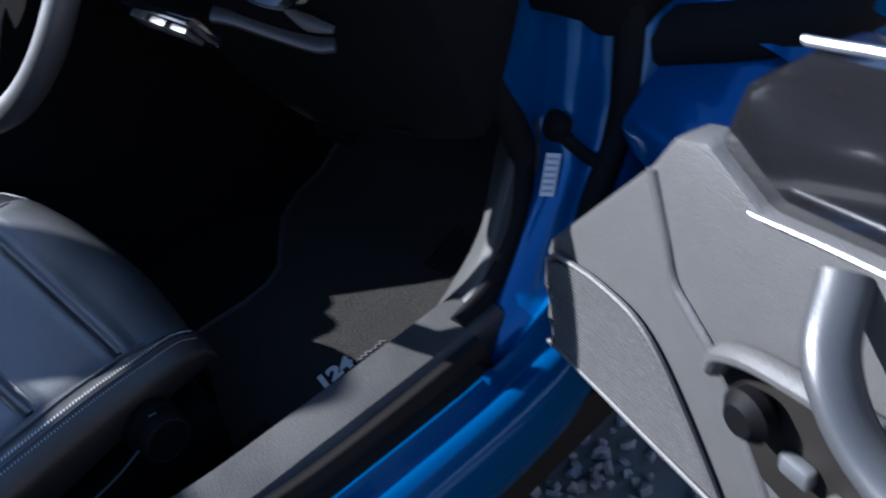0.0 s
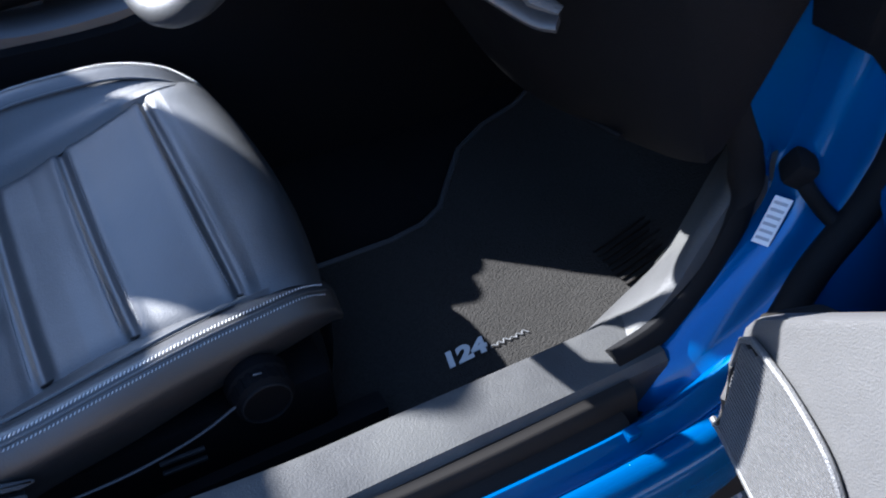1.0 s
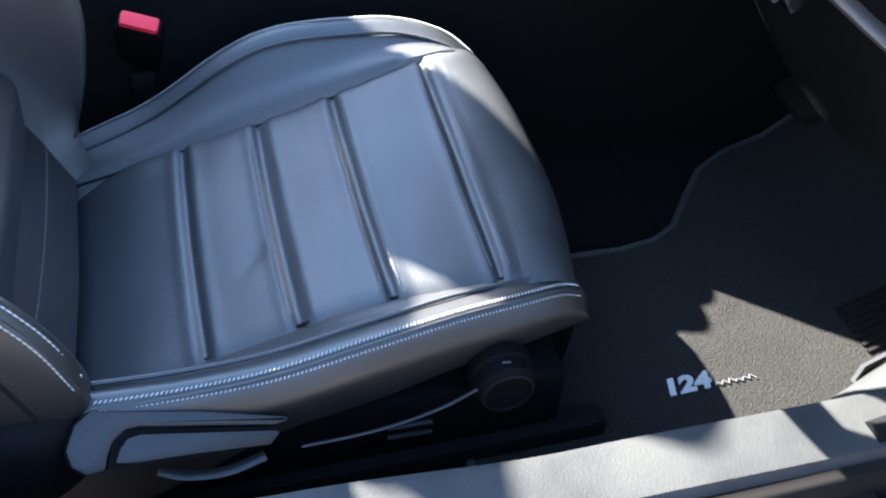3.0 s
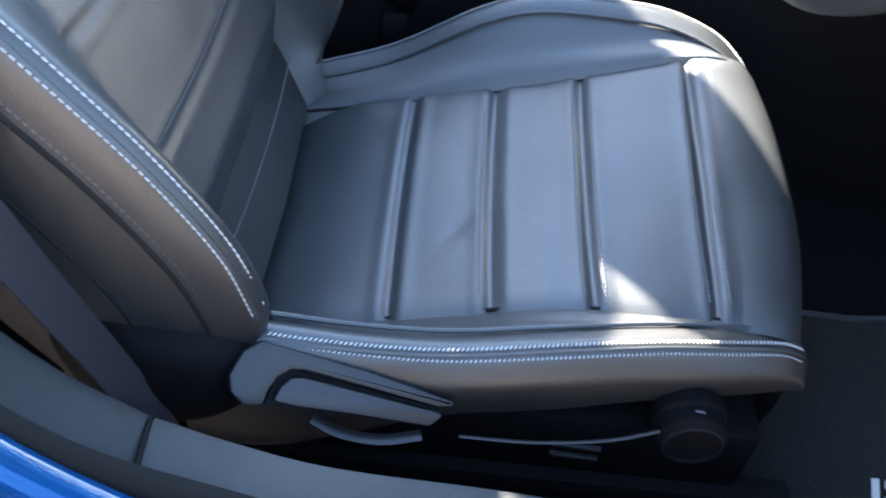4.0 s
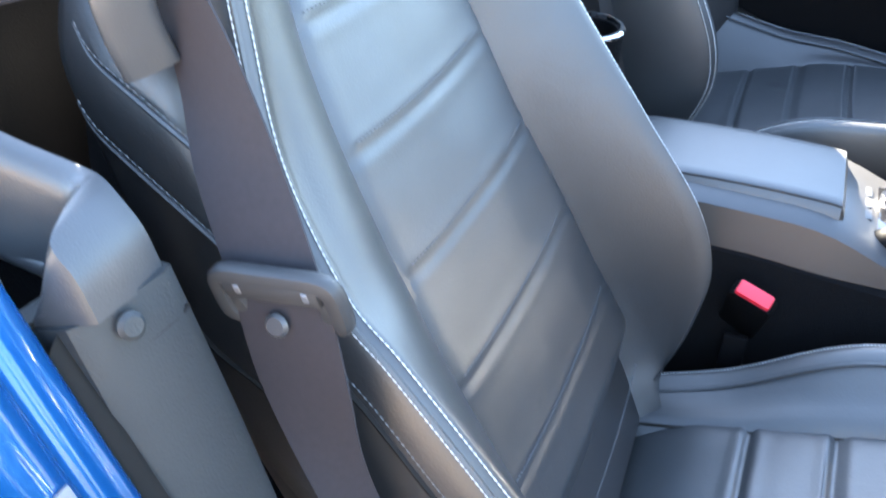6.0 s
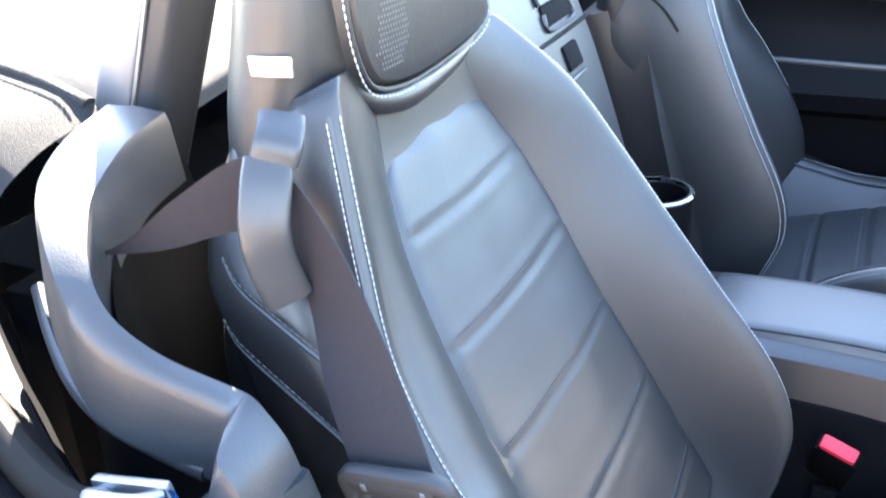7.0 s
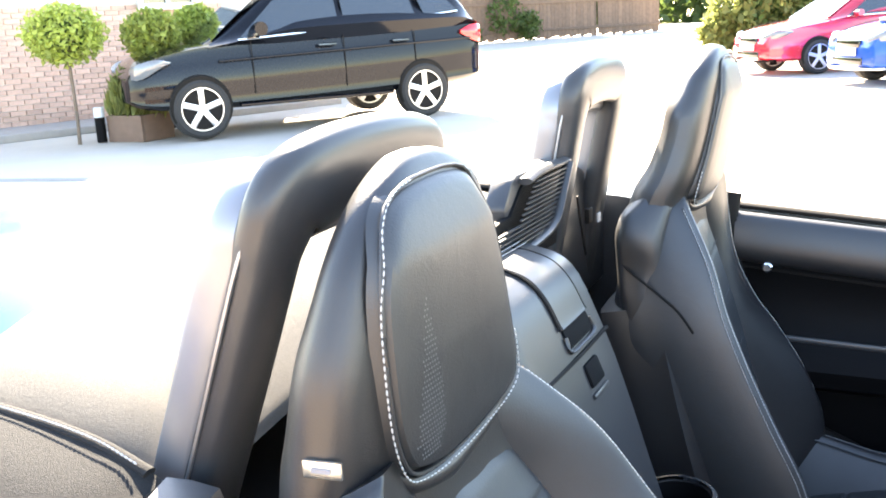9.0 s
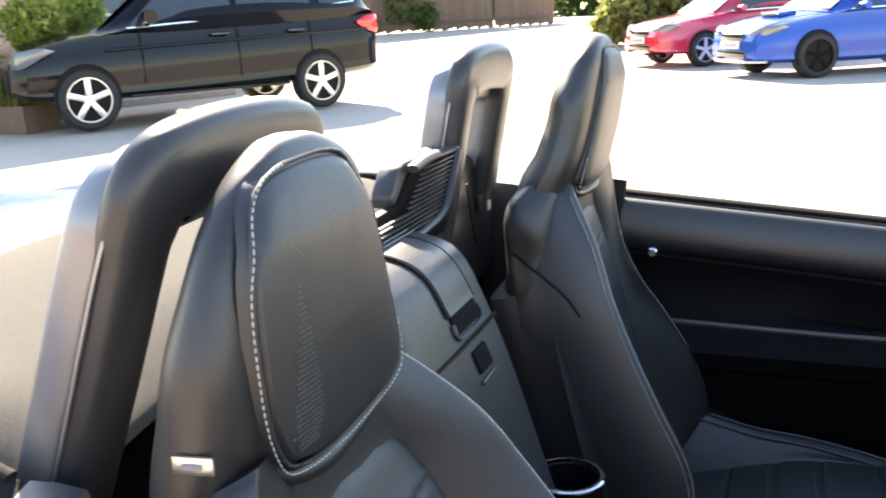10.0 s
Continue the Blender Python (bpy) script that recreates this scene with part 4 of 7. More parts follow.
# front wing and bulkhead behind the open door
loft("front_wing", [[(0.72, -0.77, 0.25), (0.72, -0.80, 0.36), (0.72, -0.805, 0.42), (0.735, -0.79, 0.445), (0.765, -0.735, 0.452)],
                    [(0.80, -0.79, 0.25), (0.80, -0.84, 0.38), (0.80, -0.845, 0.46), (0.80, -0.82, 0.50), (0.80, -0.68, 0.515)],
                    [(1.0, -0.80, 0.40), (1.0, -0.855, 0.50), (1.0, -0.86, 0.57), (1.0, -0.82, 0.62), (1.0, -0.66, 0.65)],
                    [(1.4, -0.80, 0.62), (1.4, -0.86, 0.66), (1.4, -0.86, 0.70), (1.4, -0.80, 0.78), (1.4, -0.6, 0.83)],
                    [(2.0, -0.70, 0.40), (2.0, -0.80, 0.50), (2.0, -0.78, 0.58), (2.0, -0.7, 0.66), (2.0, -0.5, 0.70)]], BLUE, car, "blue painted front wing", nu=4, nv=4, closed=False)
loft("scuttle_panel", [[(x, -0.62, z), (x, -0.70, z + 0.005), (x, -0.80, z - 0.01), (x + 0.02, -0.87, z - 0.05)] for x, z in ((0.83, 0.56), (0.86, 0.60), (0.92, 0.68), (1.05, 0.80))], BLUE, car, "blue windscreen scuttle", nu=4, nv=4, closed=False, cap=False)
sweep("scuttle_seal", [(0.79, -0.655, 0.515), (0.82, -0.72, 0.535), (0.85, -0.80, 0.548), (0.90, -0.87, 0.575), (1.0, -0.885, 0.62)], SEAL, car, "black rubber scuttle seal", half=(0.022, 0.03), n=5)
loft("bonnet", [[(0.95, -0.70, 0.83), (0.95, -0.4, 0.90), (0.95, 0, 0.92), (0.95, 0.4, 0.90), (0.95, 0.70, 0.83)],
                [(1.5, -0.66, 0.80), (1.5, -0.4, 0.86), (1.5, 0, 0.88), (1.5, 0.4, 0.86), (1.5, 0.66, 0.80)],
                [(2.1, -0.55, 0.62), (2.1, -0.35, 0.68), (2.1, 0, 0.70), (2.1, 0.35, 0.68), (2.1, 0.55, 0.62)]], BLUE, car, "blue bonnet", nu=5, nv=4, closed=False)

# floor, tunnel, carpets
box("floor_pan", (1.75, 1.30, 0.03), (0.30, 0, 0.205), CARPET, car, "black carpeted floor", bevel=0.004)
loft("footwell", [[(0.62, -0.62, 0.222), (0.62, -0.13, 0.222), (0.62, -0.13, 0.2), (0.62, -0.62, 0.2)], [(0.80, -0.62, 0.232), (0.80, -0.13, 0.232), (0.80, -0.13, 0.2), (0.80, -0.62, 0.2)],
                  [(1.0, -0.62, 0.33), (1.0, -0.13, 0.33), (1.0, -0.13, 0.2), (1.0, -0.62, 0.2)], [(1.15, -0.62, 0.52), (1.15, -0.13, 0.52), (1.15, -0.13, 0.2), (1.15, -0.62, 0.2)]], CARPET, car, "dark carpeted footwell", nu=3)
box("bulkhead", (0.03, 1.32, 0.70), (1.16, 0, 0.52), CARPET, car, bevel=0.004)
box("rear_bulkhead", (0.03, 1.16, 0.52), (-0.40, 0, 0.47), CARPET, car, bevel=0.004)
box("inner_sill", (1.20, 0.016, 0.10), (0.10, -0.630, 0.265), CARPET, car, "black carpeted inner sill", bevel=0.006)
box("inner_sill", (1.30, 0.02, 0.16), (0.30, 0.635, 0.27), CARPET, car, "black carpeted inner sill", bevel=0.006)
for y in (-0.32, -0.42):
    pd = box("pedal", (0.012, 0.055, 0.07), (0.88, y, 0.38), RUBBER, car, "black rubber foot pedal", turn=(0, -30, 0), bevel=0.003)
    sweep("pedal_arm", [(0.885, y, 0.40), (0.93, y, 0.50), (0.98, y, 0.62)], PLASTIC, pd, half=(0.006, 0.010), n=3)
box("foot_rest", (0.16, 0.07, 0.02), (0.90, -0.19, 0.31), RUBBER, car, "black rubber foot rest", turn=(0, -28, 0))

# ---- floor mat ----
mat = thing("floor_mat", "dark pile floor mat with pale stitched lettering", "car mat")
MO = [(0.36, -0.575), (0.66, -0.575), (0.70, -0.56), (0.715, -0.54), (0.93, -0.50), (0.95, -0.46), (0.90, -0.22), (0.80, -0.20), (0.70, -0.235), (0.63, -0.315), (0.56, -0.338), (0.42, -0.335), (0.34, -0.34), (0.33, -0.55)]


def mat_z(x):
    return 0.2275 + max(0, x - 0.66) * 0.10 + max(0, x - 0.80) * 0.5


mo = ring_curve([(a, b, 0) for a, b in MO], 4)
mc = np.array([0.62, -0.43, 0])
verts, rr = [], np.linspace(0.03, 1, 12)
for r in rr:
    for p in mo:
        q = mc + (p - mc) * r
        verts.append((q[0], q[1], mat_z(q[0]) + 0.0012 * noise.noise(Vector((q[0] * 30, q[1] * 30, 0)))))
n0 = len(verts)
for p in mo:
    verts.append((p[0], p[1], mat_z(p[0]) - 0.007))
f = grid_faces(len(rr) + 1, len(mo), True) + [tuple(range(len(mo)))]
mesh_part("mat_top", verts, f, MAT, mat)
sweep("mat_binding", [(p[0], p[1], mat_z(p[0]) - 0.001) for p in mo[::2]], SATIN, mat, "bound edge", half=(0.004, 0.004), n=1, seg=6, closed=True)
for k in range(8):
    box("heel_rib", (0.075, 0.0035, 0.003), (0.765, -0.520 + 0.008 * k, mat_z(0.765) + 0.002), RUBBER, mat, turn=(0, -6, 8), bevel=0.001)
txt = bpy.data.curves.new("lettering", "FONT")
txt.body, txt.size, txt.extrude, txt.shear, txt.offset = "124", 0.026, 0.0006, 0.22, 0.0012
tob = bpy.data.objects.new("lettering", txt)
scene.collection.objects.link(tob)
bpy.context.view_layer.update()
me = bpy.data.meshes.new_from_object(tob.evaluated_get(bpy.context.evaluated_depsgraph_get()))
bpy.data.objects.remove(tob)
me.transform(pose(0.519, -0.527, 0.2292, 0, 0, 2) @ Matrix.Diagonal((1.22, 0.92, 1, 1)))
me.materials.clear()
me.materials.append(THREAD)
lt = new("lettering", me)
lt.parent = mat
tagged(lt, label="pale embroidered numerals")
for k in range(6):
    sweep("script_mark", [(0.570 + 0.007 * k, -0.5255, 0.2290), (0.5725 + 0.007 * k, -0.5228 + 0.0010 * (k % 3), 0.2291), (0.577 + 0.007 * k, -0.5250 - 0.0006 * (k % 2), 0.2290)], SEAM, mat, "pale embroidered script", half=(0.0007, 0.0005), n=4, seg=6)

# ---- centre console ----
con = thing("centre_console", "black padded centre console with armrest lid and gear lever", "console")
rings = []
for x, zt, w in ((-0.14, 0.482, 0.085), (-0.04, 0.486, 0.088), (0.10, 0.485, 0.090), (0.17, 0.478, 0.092), (0.26, 0.445, 0.094), (0.36, 0.445, 0.10), (0.42, 0.460, 0.105), (0.45, 0.52, 0.11), (0.49, 0.62, 0.115), (0.53, 0.70, 0.12), (0.62, 0.72, 0.12)):
    rings.append([(x, -w - 0.02, 0.21), (x, -w - 0.014, zt - 0.10), (x, -w, zt - 0.04), (x, -w + 0.006, zt - 0.01), (x, -w + 0.022, zt), (x, w - 0.022, zt), (x, w - 0.006, zt - 0.01), (x, w, zt - 0.04), (x, w + 0.014, zt - 0.10), (x, w + 0.02, 0.21)])
loft("console_body", rings, LEATHER_SIDE, con, "black padded tunnel console", nu=4)
for s in (-1, 1):
    loft("tunnel_carpet", [[(x, s * (w + 0.026), 0.20), (x, s * (w + 0.020), zt - 0.095), (x, s * (w + 0.008), zt - 0.040), (x, s * (w - 0.01), zt - 0.037), (x, s * (w - 0.01), 0.20)] for x, zt, w in ((-0.02, 0.475, 0.089), (0.10, 0.474, 0.090), (0.18, 0.468, 0.092), (0.30, 0.462, 0.097), (0.40, 0.470, 0.106), (0.45, 0.510, 0.113), (0.52, 0.640, 0.119), (0.62, 0.70, 0.122), (1.14, 0.70, 0.122))], CARPET, con, "dark carpeted tunnel side", nu=3)
loft("armrest_lid", [[(x, -0.058, z - 0.02), (x, -0.062, z - 0.005), (x, -0.050, z), (x, 0.045, z), (x, 0.057, z - 0.005), (x, 0.053, z - 0.02)] for x, z in ((-0.035, 0.488), (-0.028, 0.494), (0.08, 0.497), (0.163, 0.494), (0.172, 0.489), (0.176, 0.480))], LEATHER, con, "smooth padded armrest lid", nu=3, nv=3)
box("lid_hinge", (0.02, 0.06, 0.012), (-0.045, 0.0, 0.482), SATIN, con, bevel=0.003)
box("switch_panel", (0.13, 0.10, 0.012), (0.25, 0.0, 0.452), GLOSS, con, "gloss black switch panel", bevel=0.003, turn=(0, 6, 0))
disc("selector_knob", 0.024, 0.022, pose(0.235, 0.012, 0.468), CHROME, con, "chrome rotary selector", bevel=0.004)
disc("knob_inset", 0.017, 0.024, pose(0.235, 0.012, 0.4685), GLOSS, con, bevel=0.003)
for k in range(3):
    box("switch", (0.014, 0.02, 0.008), (0.197, -0.025 + 0.024 * k, 0.464), SATIN, con, bevel=0.002)
gear = box("gear_gaiter", (0.125, 0.10, 0.085), (0.325, -0.004, 0.487), LEATHER, con, "black leather gear gaiter", bevel=0.03, segments=4)
sweep("gear_stick", [(0.304, -0.006, 0.49), (0.303, -0.008, 0.535)], CHROME, gear, half=(0.008, 0.008), n=2)
disc("gear_knob", 0.027, 0.052, pose(0.304, -0.006, 0.543), LEATHER, gear, "round black gear knob", bevel=0.014)
hb = sweep("handbrake", [(0.215, -0.052, 0.448), (0.245, -0.055, 0.465), (0.31, -0.058, 0.470), (0.39, -0.060, 0.474)], PLASTIC, con, "black leather handbrake grip", half=(0.017, 0.018), n=5, seg=14)
disc("handbrake_button", 0.008, 0.014, pose(0.396, -0.0602, 0.4745, 0, 86, 0), CHROME, hb, seg=16)
cupo = thing("cup_holder", "black cup holder with a bright rim between the seats", "cup holder")
disc("cup_wall", 0.044, 0.075, pose(-0.125, 0.075, 0.535), PLASTIC, cupo, inner=0.038)
disc("cup_ring", 0.046, 0.006, pose(-0.125, 0.075, 0.575), CHROME, cupo, "chrome rim", inner=0.040, seg=36)
disc("cup_base", 0.040, 0.008, pose(-0.125, 0.075, 0.50), RUBBER, cupo)
box("cup_bracket", (0.05, 0.09, 0.06), (-0.155, 0.06, 0.475), PLASTIC, cupo, bevel=0.008)

# ---- dashboard and wheel ----
dash = thing("dashboard", "black moulded dashboard with silver-ringed vents", "dashboard")
rings = []
for y, dz in ((-0.655, 0.025), (-0.635, 0.018), (-0.60, 0.012), (-0.54, 0.004), (-0.48, -0.008), (-0.42, -0.002), (-0.36, 0.018), (-0.28, 0.05), (-0.12, 0.08), (0.12, 0.08), (0.40, 0.05), (0.66, 0.05)):
    cut = float(np.interp(y, [-0.655, -0.635, -0.60, -0.55], [0.11, 0.085, 0.055, 0.015]))
    rings.append([(0.69 + cut * 0.3, y, 0.500 + dz + cut * 0.7), (0.640 + cut * 0.3, y, 0.478 + dz), (0.608 + cut * 0.4, y, 0.492 + dz), (0.510 + cut, y, 0.632 + dz * 0.3), (0.455 + cut, y, 0.70), (0.470 + cut, y, 0.755), (0.56 + cut, y, 0.80), (0.75, y, 0.845), (0.95, y, 0.86), (0.95, y, 0.72), (0.75, y, 0.64)])
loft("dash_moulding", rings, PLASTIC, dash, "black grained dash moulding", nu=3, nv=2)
sweep("dash_edge", [(0.627, -0.37, 0.500), (0.625, -0.42, 0.482), (0.625, -0.48, 0.476), (0.627, -0.54, 0.487), (0.630, -0.60, 0.496)], PLASTIC, dash, "raised lower edge", half=(0.003, 0.003), n=5, seg=8)
for y, turn in ((-0.604, 28), (0.604, -28)):
    v = disc("air_vent", 0.036, 0.022, pose(0.520, y, 0.683, 0, 76, turn), CHROME, dash, "round silver-ringed air vent", seg=40, bevel=0.005, inner=0.028)
    disc("vent_core", 0.029, 0.014, pose(0.524, y, 0.683, 0, 76, turn), GLOSS, v)
    k = math.copysign(1.0, -y)
    sweep("dash_ledge", [(0.512, -k * 0.525, 0.634), (0.524, -k * 0.537, 0.628), (0.543, -k * 0.556, 0.614), (0.562, -k * 0.580, 0.601), (0.572, -k * 0.592, 0.600)], SATIN, dash, "rounded ledge beneath the vent", half=(0.007, 0.004), n=5, seg=10, up=(-0.5, -0.2 * k, 0.84), power=3)
    # sunlight on the lip is put into a paler plastic than the dash
    sweep("dash_lip", [(0.538, -k * 0.586, 0.639), (0.548, -k * 0.598, 0.627), (0.558, -k * 0.612, 0.621)], PANEL, dash, "lip at the end of the dash, coloured paler for the sun on it", half=(0.0075, 0.004), n=5, seg=10, up=(-0.45, 0.35 * k, 0.82), power=3, taper=(0.4, 1.0, 0.5))
sw = box("switch_bank", (0.01, 0.10, 0.035), (0.503, -0.475, 0.622), GLOSS, dash, "small switch bank", bevel=0.003, turn=(0, -38, 0))
for k in range(3):
    box("switch", (0.006, 0.022, 0.02), (0.498, -0.505 + 0.03 * k, 0.618), SATIN, sw, bevel=0.002, turn=(0, -38, 0))
wheel = thing("steering_wheel", "black leather steering wheel with pale spokes", "steering wheel")
wm = pose(0.445, -0.308, 0.709, 0, -65, 0)
rim = []
for k in range(24):
    a = 2 * math.pi * k / 24
    rim.append(wm @ Vector((0.174 * math.cos(a), 0.174 * math.sin(a), 0)))
sweep("rim", rim, LEATHER, wheel, "black leather rim", half=(0.0150, 0.0125), n=3, seg=12, closed=True)
for a in (0, 180, 254, 286):
    d = Vector((math.cos(radians(a - 90)), math.sin(radians(a - 90)), 0))
    sweep("spoke", [wm @ (d * 0.05), wm @ (d * 0.11 + Vector((0, 0, -0.006))), wm @ (d * 0.168)], SILVER, wheel, "silver spoke", half=(0.012 if a > 200 else 0.018, 0.006), n=4, up=(wm.to_3x3() @ Vector((0, 0, 1)))[:])
disc("hub", 0.065, 0.04, wm @ pose(0, 0, -0.005), PLASTIC, wheel, "round black hub pad", bevel=0.014)
sweep("column", [wm @ Vector((0, 0, -0.02)), wm @ Vector((0, 0, -0.16))], PLASTIC, wheel, half=(0.045, 0.045), n=2, seg=14)

# ---- open door ----
DOOR = 72
dm = pose(0.62, -0.765, 0, 0, 0, DOOR) @ Matrix.Diagonal((-1, 1, 1, 1))   # local x runs along the door, y inwards


def D(a, z, o=0.0):
    """A place on the door: a along it, z up, o out of its inner face."""
    v = Vector((a, o, z))
    c, s = math.cos(radians(DOOR)), math.sin(radians(DOOR))
    return (0.62 - c * v.x - s * v.y, -0.765 - s * v.x + c * v.y, v.z)


def door_slab(name, outline, o0, o1, mat_, parent, label="", bevel=0.004):
    bm = bmesh.new()
    vs = [bm.verts.new((a, o0, z)) for a, z in outline]
    fc = bm.faces.new(vs)
    r = bmesh.ops.extrude_face_region(bm, geom=[fc])
    bmesh.ops.translate(bm, vec=(0, o1 - o0, 0), verts=[v for v in r["geom"] if isinstance(v, bmesh.types.BMVert)])
    bmesh.ops.recalc_face_normals(bm, faces=bm.faces)
    if bevel:
        bmesh.ops.bevel(bm, geom=[e for e in bm.edges if e.calc_face_angle(0) > 0.5], offset=bevel, segments=2, affect="EDGES", profile=0.6)
    for v in bm.verts:
        v.co = D(v.co.x, v.co.z, v.co.y)
    return part(name, bm, mat_, parent, label)


skin = [(-0.02, 0.29), (1.0, 0.31), (1.06, 0.45), (1.07, 0.66), (1.05, 0.725), (0.34, 0.695), (0.22, 0.668), (0.15, 0.56), (0.0, 0.40)]
door = door_slab("driver_door", skin, -0.15, -0.055, BLUE, car, "blue door standing open with grey-black inner panel", bevel=0.02)
door_slab("door_edge", [(-0.035, 0.31), (0.06, 0.315), (0.06, 0.49), (-0.025, 0.44)], -0.06, -0.012, RUBBER, door, "black rubber door seal", bevel=0.006)
cardm = door_slab("door_card", [(-0.018, 0.338), (0.30, 0.328), (0.98, 0.34), (1.02, 0.5), (1.03, 0.66), (0.6, 0.625), (0.30, 0.598), (0.20, 0.585), (0.155, 0.610), (0.128, 0.602), (0.108, 0.574), (-0.012, 0.45), (-0.019, 0.435)], -0.03, 0.0, PANEL, door, "grey-black moulded door card", bevel=0.006)
door_slab("upper_trim", [(0.155, 0.606), (0.20, 0.582), (0.30, 0.596), (0.62, 0.624), (1.03, 0.657), (1.04, 0.735), (0.55, 0.712), (0.30, 0.694), (0.21, 0.680), (0.172, 0.65)], -0.05, -0.008, GLOSS, door, "dark upper door trim", bevel=0.008)
sweep("trim_strip", [D(0.196, 0.586, 0.004), D(0.30, 0.599, 0.004), D(0.62, 0.627, 0.004), D(1.0, 0.655, 0.004)], SILVER, door, "bright metal trim strip", half=(0.0014, 0.0014), n=4, seg=8)
sweep("window_ledge", [D(0.205, 0.683, -0.012), D(0.30, 0.697, -0.012), D(0.55, 0.715, -0.012), D(1.03, 0.738, -0.012)], SILVER, door, "bright strip along the window slot", half=(0.0028, 0.0028), n=4, seg=8)
rid = sweep("card_ridge", [D(0.110, 0.572, 0.0), D(0.124, 0.53, 0.0), D(0.134, 0.500, 0.001), D(0.155, 0.482, 0.001), D(0.175, 0.465, 0.001), D(0.205, 0.42, 0.0), D(0.235, 0.37, 0.0), D(0.25, 0.34, 0.0)], PANEL, door, "raised moulded ridge", half=(0.0036, 0.005), n=6)
gr_o = [(-0.010, 0.432), (0.03, 0.448), (0.075, 0.450), (0.105, 0.444), (0.130, 0.425), (0.16, 0.39), (0.195, 0.342), (0.19, 0.337), (0.0, 0.342), (-0.008, 0.347)]
door_slab("speaker_backing", gr_o, -0.004, 0.004, RUBBER, door, "speaker grille backing", bevel=0.001)
gp = np.array([(a, z) for a, z in gr_o])
k = 0
slats_v, slats_f = [], []
for z in np.arange(0.3455, 0.45, 0.0036):
    xs = []
    for i in range(len(gp)):
        (a0, z0), (a1, z1) = gp[i], gp[(i + 1) % len(gp)]
        if (z0 - z) * (z1 - z) < 0:
            xs.append(a0 + (a1 - a0) * (z - z0) / (z1 - z0))
    if len(xs) >= 2:
        a, b = min(xs) + 0.003, max(xs) - 0.003
        if b - a > 0.006:
            q = len(slats_v)
            for e in (a, b):
                slats_v += [D(e, z - 0.0013, 0.003), D(e, z - 0.0009, 0.0062), D(e, z + 0.0009, 0.0062), D(e, z + 0.0013, 0.003)]
            slats_f += [(q, q + 1, q + 5, q + 4), (q + 1, q + 2, q + 6, q + 5), (q + 2, q + 3, q + 7, q + 6), (q, q + 1, q + 2, q + 3), (q + 4, q + 5, q + 6, q + 7)]
mesh_part("speaker_slats", slats_v, slats_f, PANEL, door, "fine ribbed speaker grille", smooth=False)
sweep("grille_rim", [D(a, z, 0.004) for a, z in gr_o], PANEL, door, half=(0.0028, 0.0028), n=3, seg=8, closed=True)
pk = door_slab("pull_pocket", [(0.182, 0.462), (0.20, 0.487), (0.26, 0.507), (0.46, 0.53), (0.5, 0.50), (0.47, 0.40), (0.30, 0.385), (0.225, 0.40)], -0.002, 0.003, RUBBER, door, "dark recessed door pull", bevel=0.002)
sweep("pocket_lip", [D(0.182, 0.465, 0.006), D(0.20, 0.492, 0.012), D(0.26, 0.513, 0.016), D(0.46, 0.536, 0.016), D(0.50, 0.51, 0.01)], PANEL, door, "raised lip of the pull", half=(0.009, 0.007), n=5)
sweep("pull_handle", [D(0.262, 0.585, 0.005), D(0.285, 0.56, 0.035), D(0.33, 0.53, 0.045), D(0.42, 0.52, 0.045), D(0.50, 0.545, 0.01)], SATIN, door, "satin grab handle", half=(0.014, 0.009), n=6, seg=14)
kn = disc("mirror_control", 0.018, 0.022, Matrix.Translation(D(0.222, 0.462, 0.015)) @ pose(0, 0, 0, 90, 0, DOOR + 180), PLASTIC, door, "round mirror control knob", seg=36, bevel=0.007)
for k in range(2):
    box("window_switch", (0.022, 0.010, 0.014), D(0.255 + 0.035 * k, 0.44 - 0.005 * k, 0.008), SILVER, door, "bright window switch", turn=(0, 0, DOOR), bevel=0.003)
mir = thing("wing_mirror", "black wing mirror housing on the open door", "door mirror")
rings = []
for a, w, h in ((0.04, 0.02, 0.03), (0.07, 0.06, 0.07), (0.12, 0.085, 0.10), (0.2, 0.075, 0.09), (0.24, 0.03, 0.04)):
    cx = D(0.16, 0.76, -0.14 - a)
    rings.append([(cx[0] + w * math.cos(t), cx[1], cx[2] + h * math.sin(t)) for t in np.linspace(0, 2 * math.pi, 14)[:-1]])
loft("mirror_housing", rings, GLOSS, mir, nu=3, nv=2)
sweep("mirror_foot", [D(0.20, 0.67, -0.11), D(0.17, 0.71, -0.15), D(0.16, 0.75, -0.19)], GLOSS, mir, half=(0.03, 0.02), n=3)

# ---- passenger door and far side ----
pd = loft("passenger_door", [[(x, 0.74, 0.28), (x, 0.80, 0.34), (x, 0.845, 0.50), (x, 0.835, 0.66), (x, 0.78, z - 0.03), (x, 0.725, z - 0.012)] for x, z in ((-0.2, 0.80), (0.3, 0.752), (0.95, 0.70))], BLUE, car, "closed blue door with black padded inner panel", nu=3, nv=3, closed=False)
rings = []
for x in (-0.16, 0.1, 0.4, 0.7, 0.95):
    k = 0.022 + max(0, x + 0.16) * 0.09
    rings.append([(x, 0.665, 0.30), (x, 0.655, 0.45), (x, 0.648, 0.50), (x, 0.610, 0.520), (x, 0.602, 0.55), (x, 0.632, 0.60), (x, 0.648, 0.66 - k), (x, 0.652, 0.725 - k), (x, 0.640, 0.745 - k), (x, 0.640, 0.80 - k), (x, 0.655, 0.822 - k), (x, 0.70, 0.826 - k), (x, 0.72, 0.80 - k), (x, 0.74, 0.30)])
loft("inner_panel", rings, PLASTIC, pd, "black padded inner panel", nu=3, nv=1)
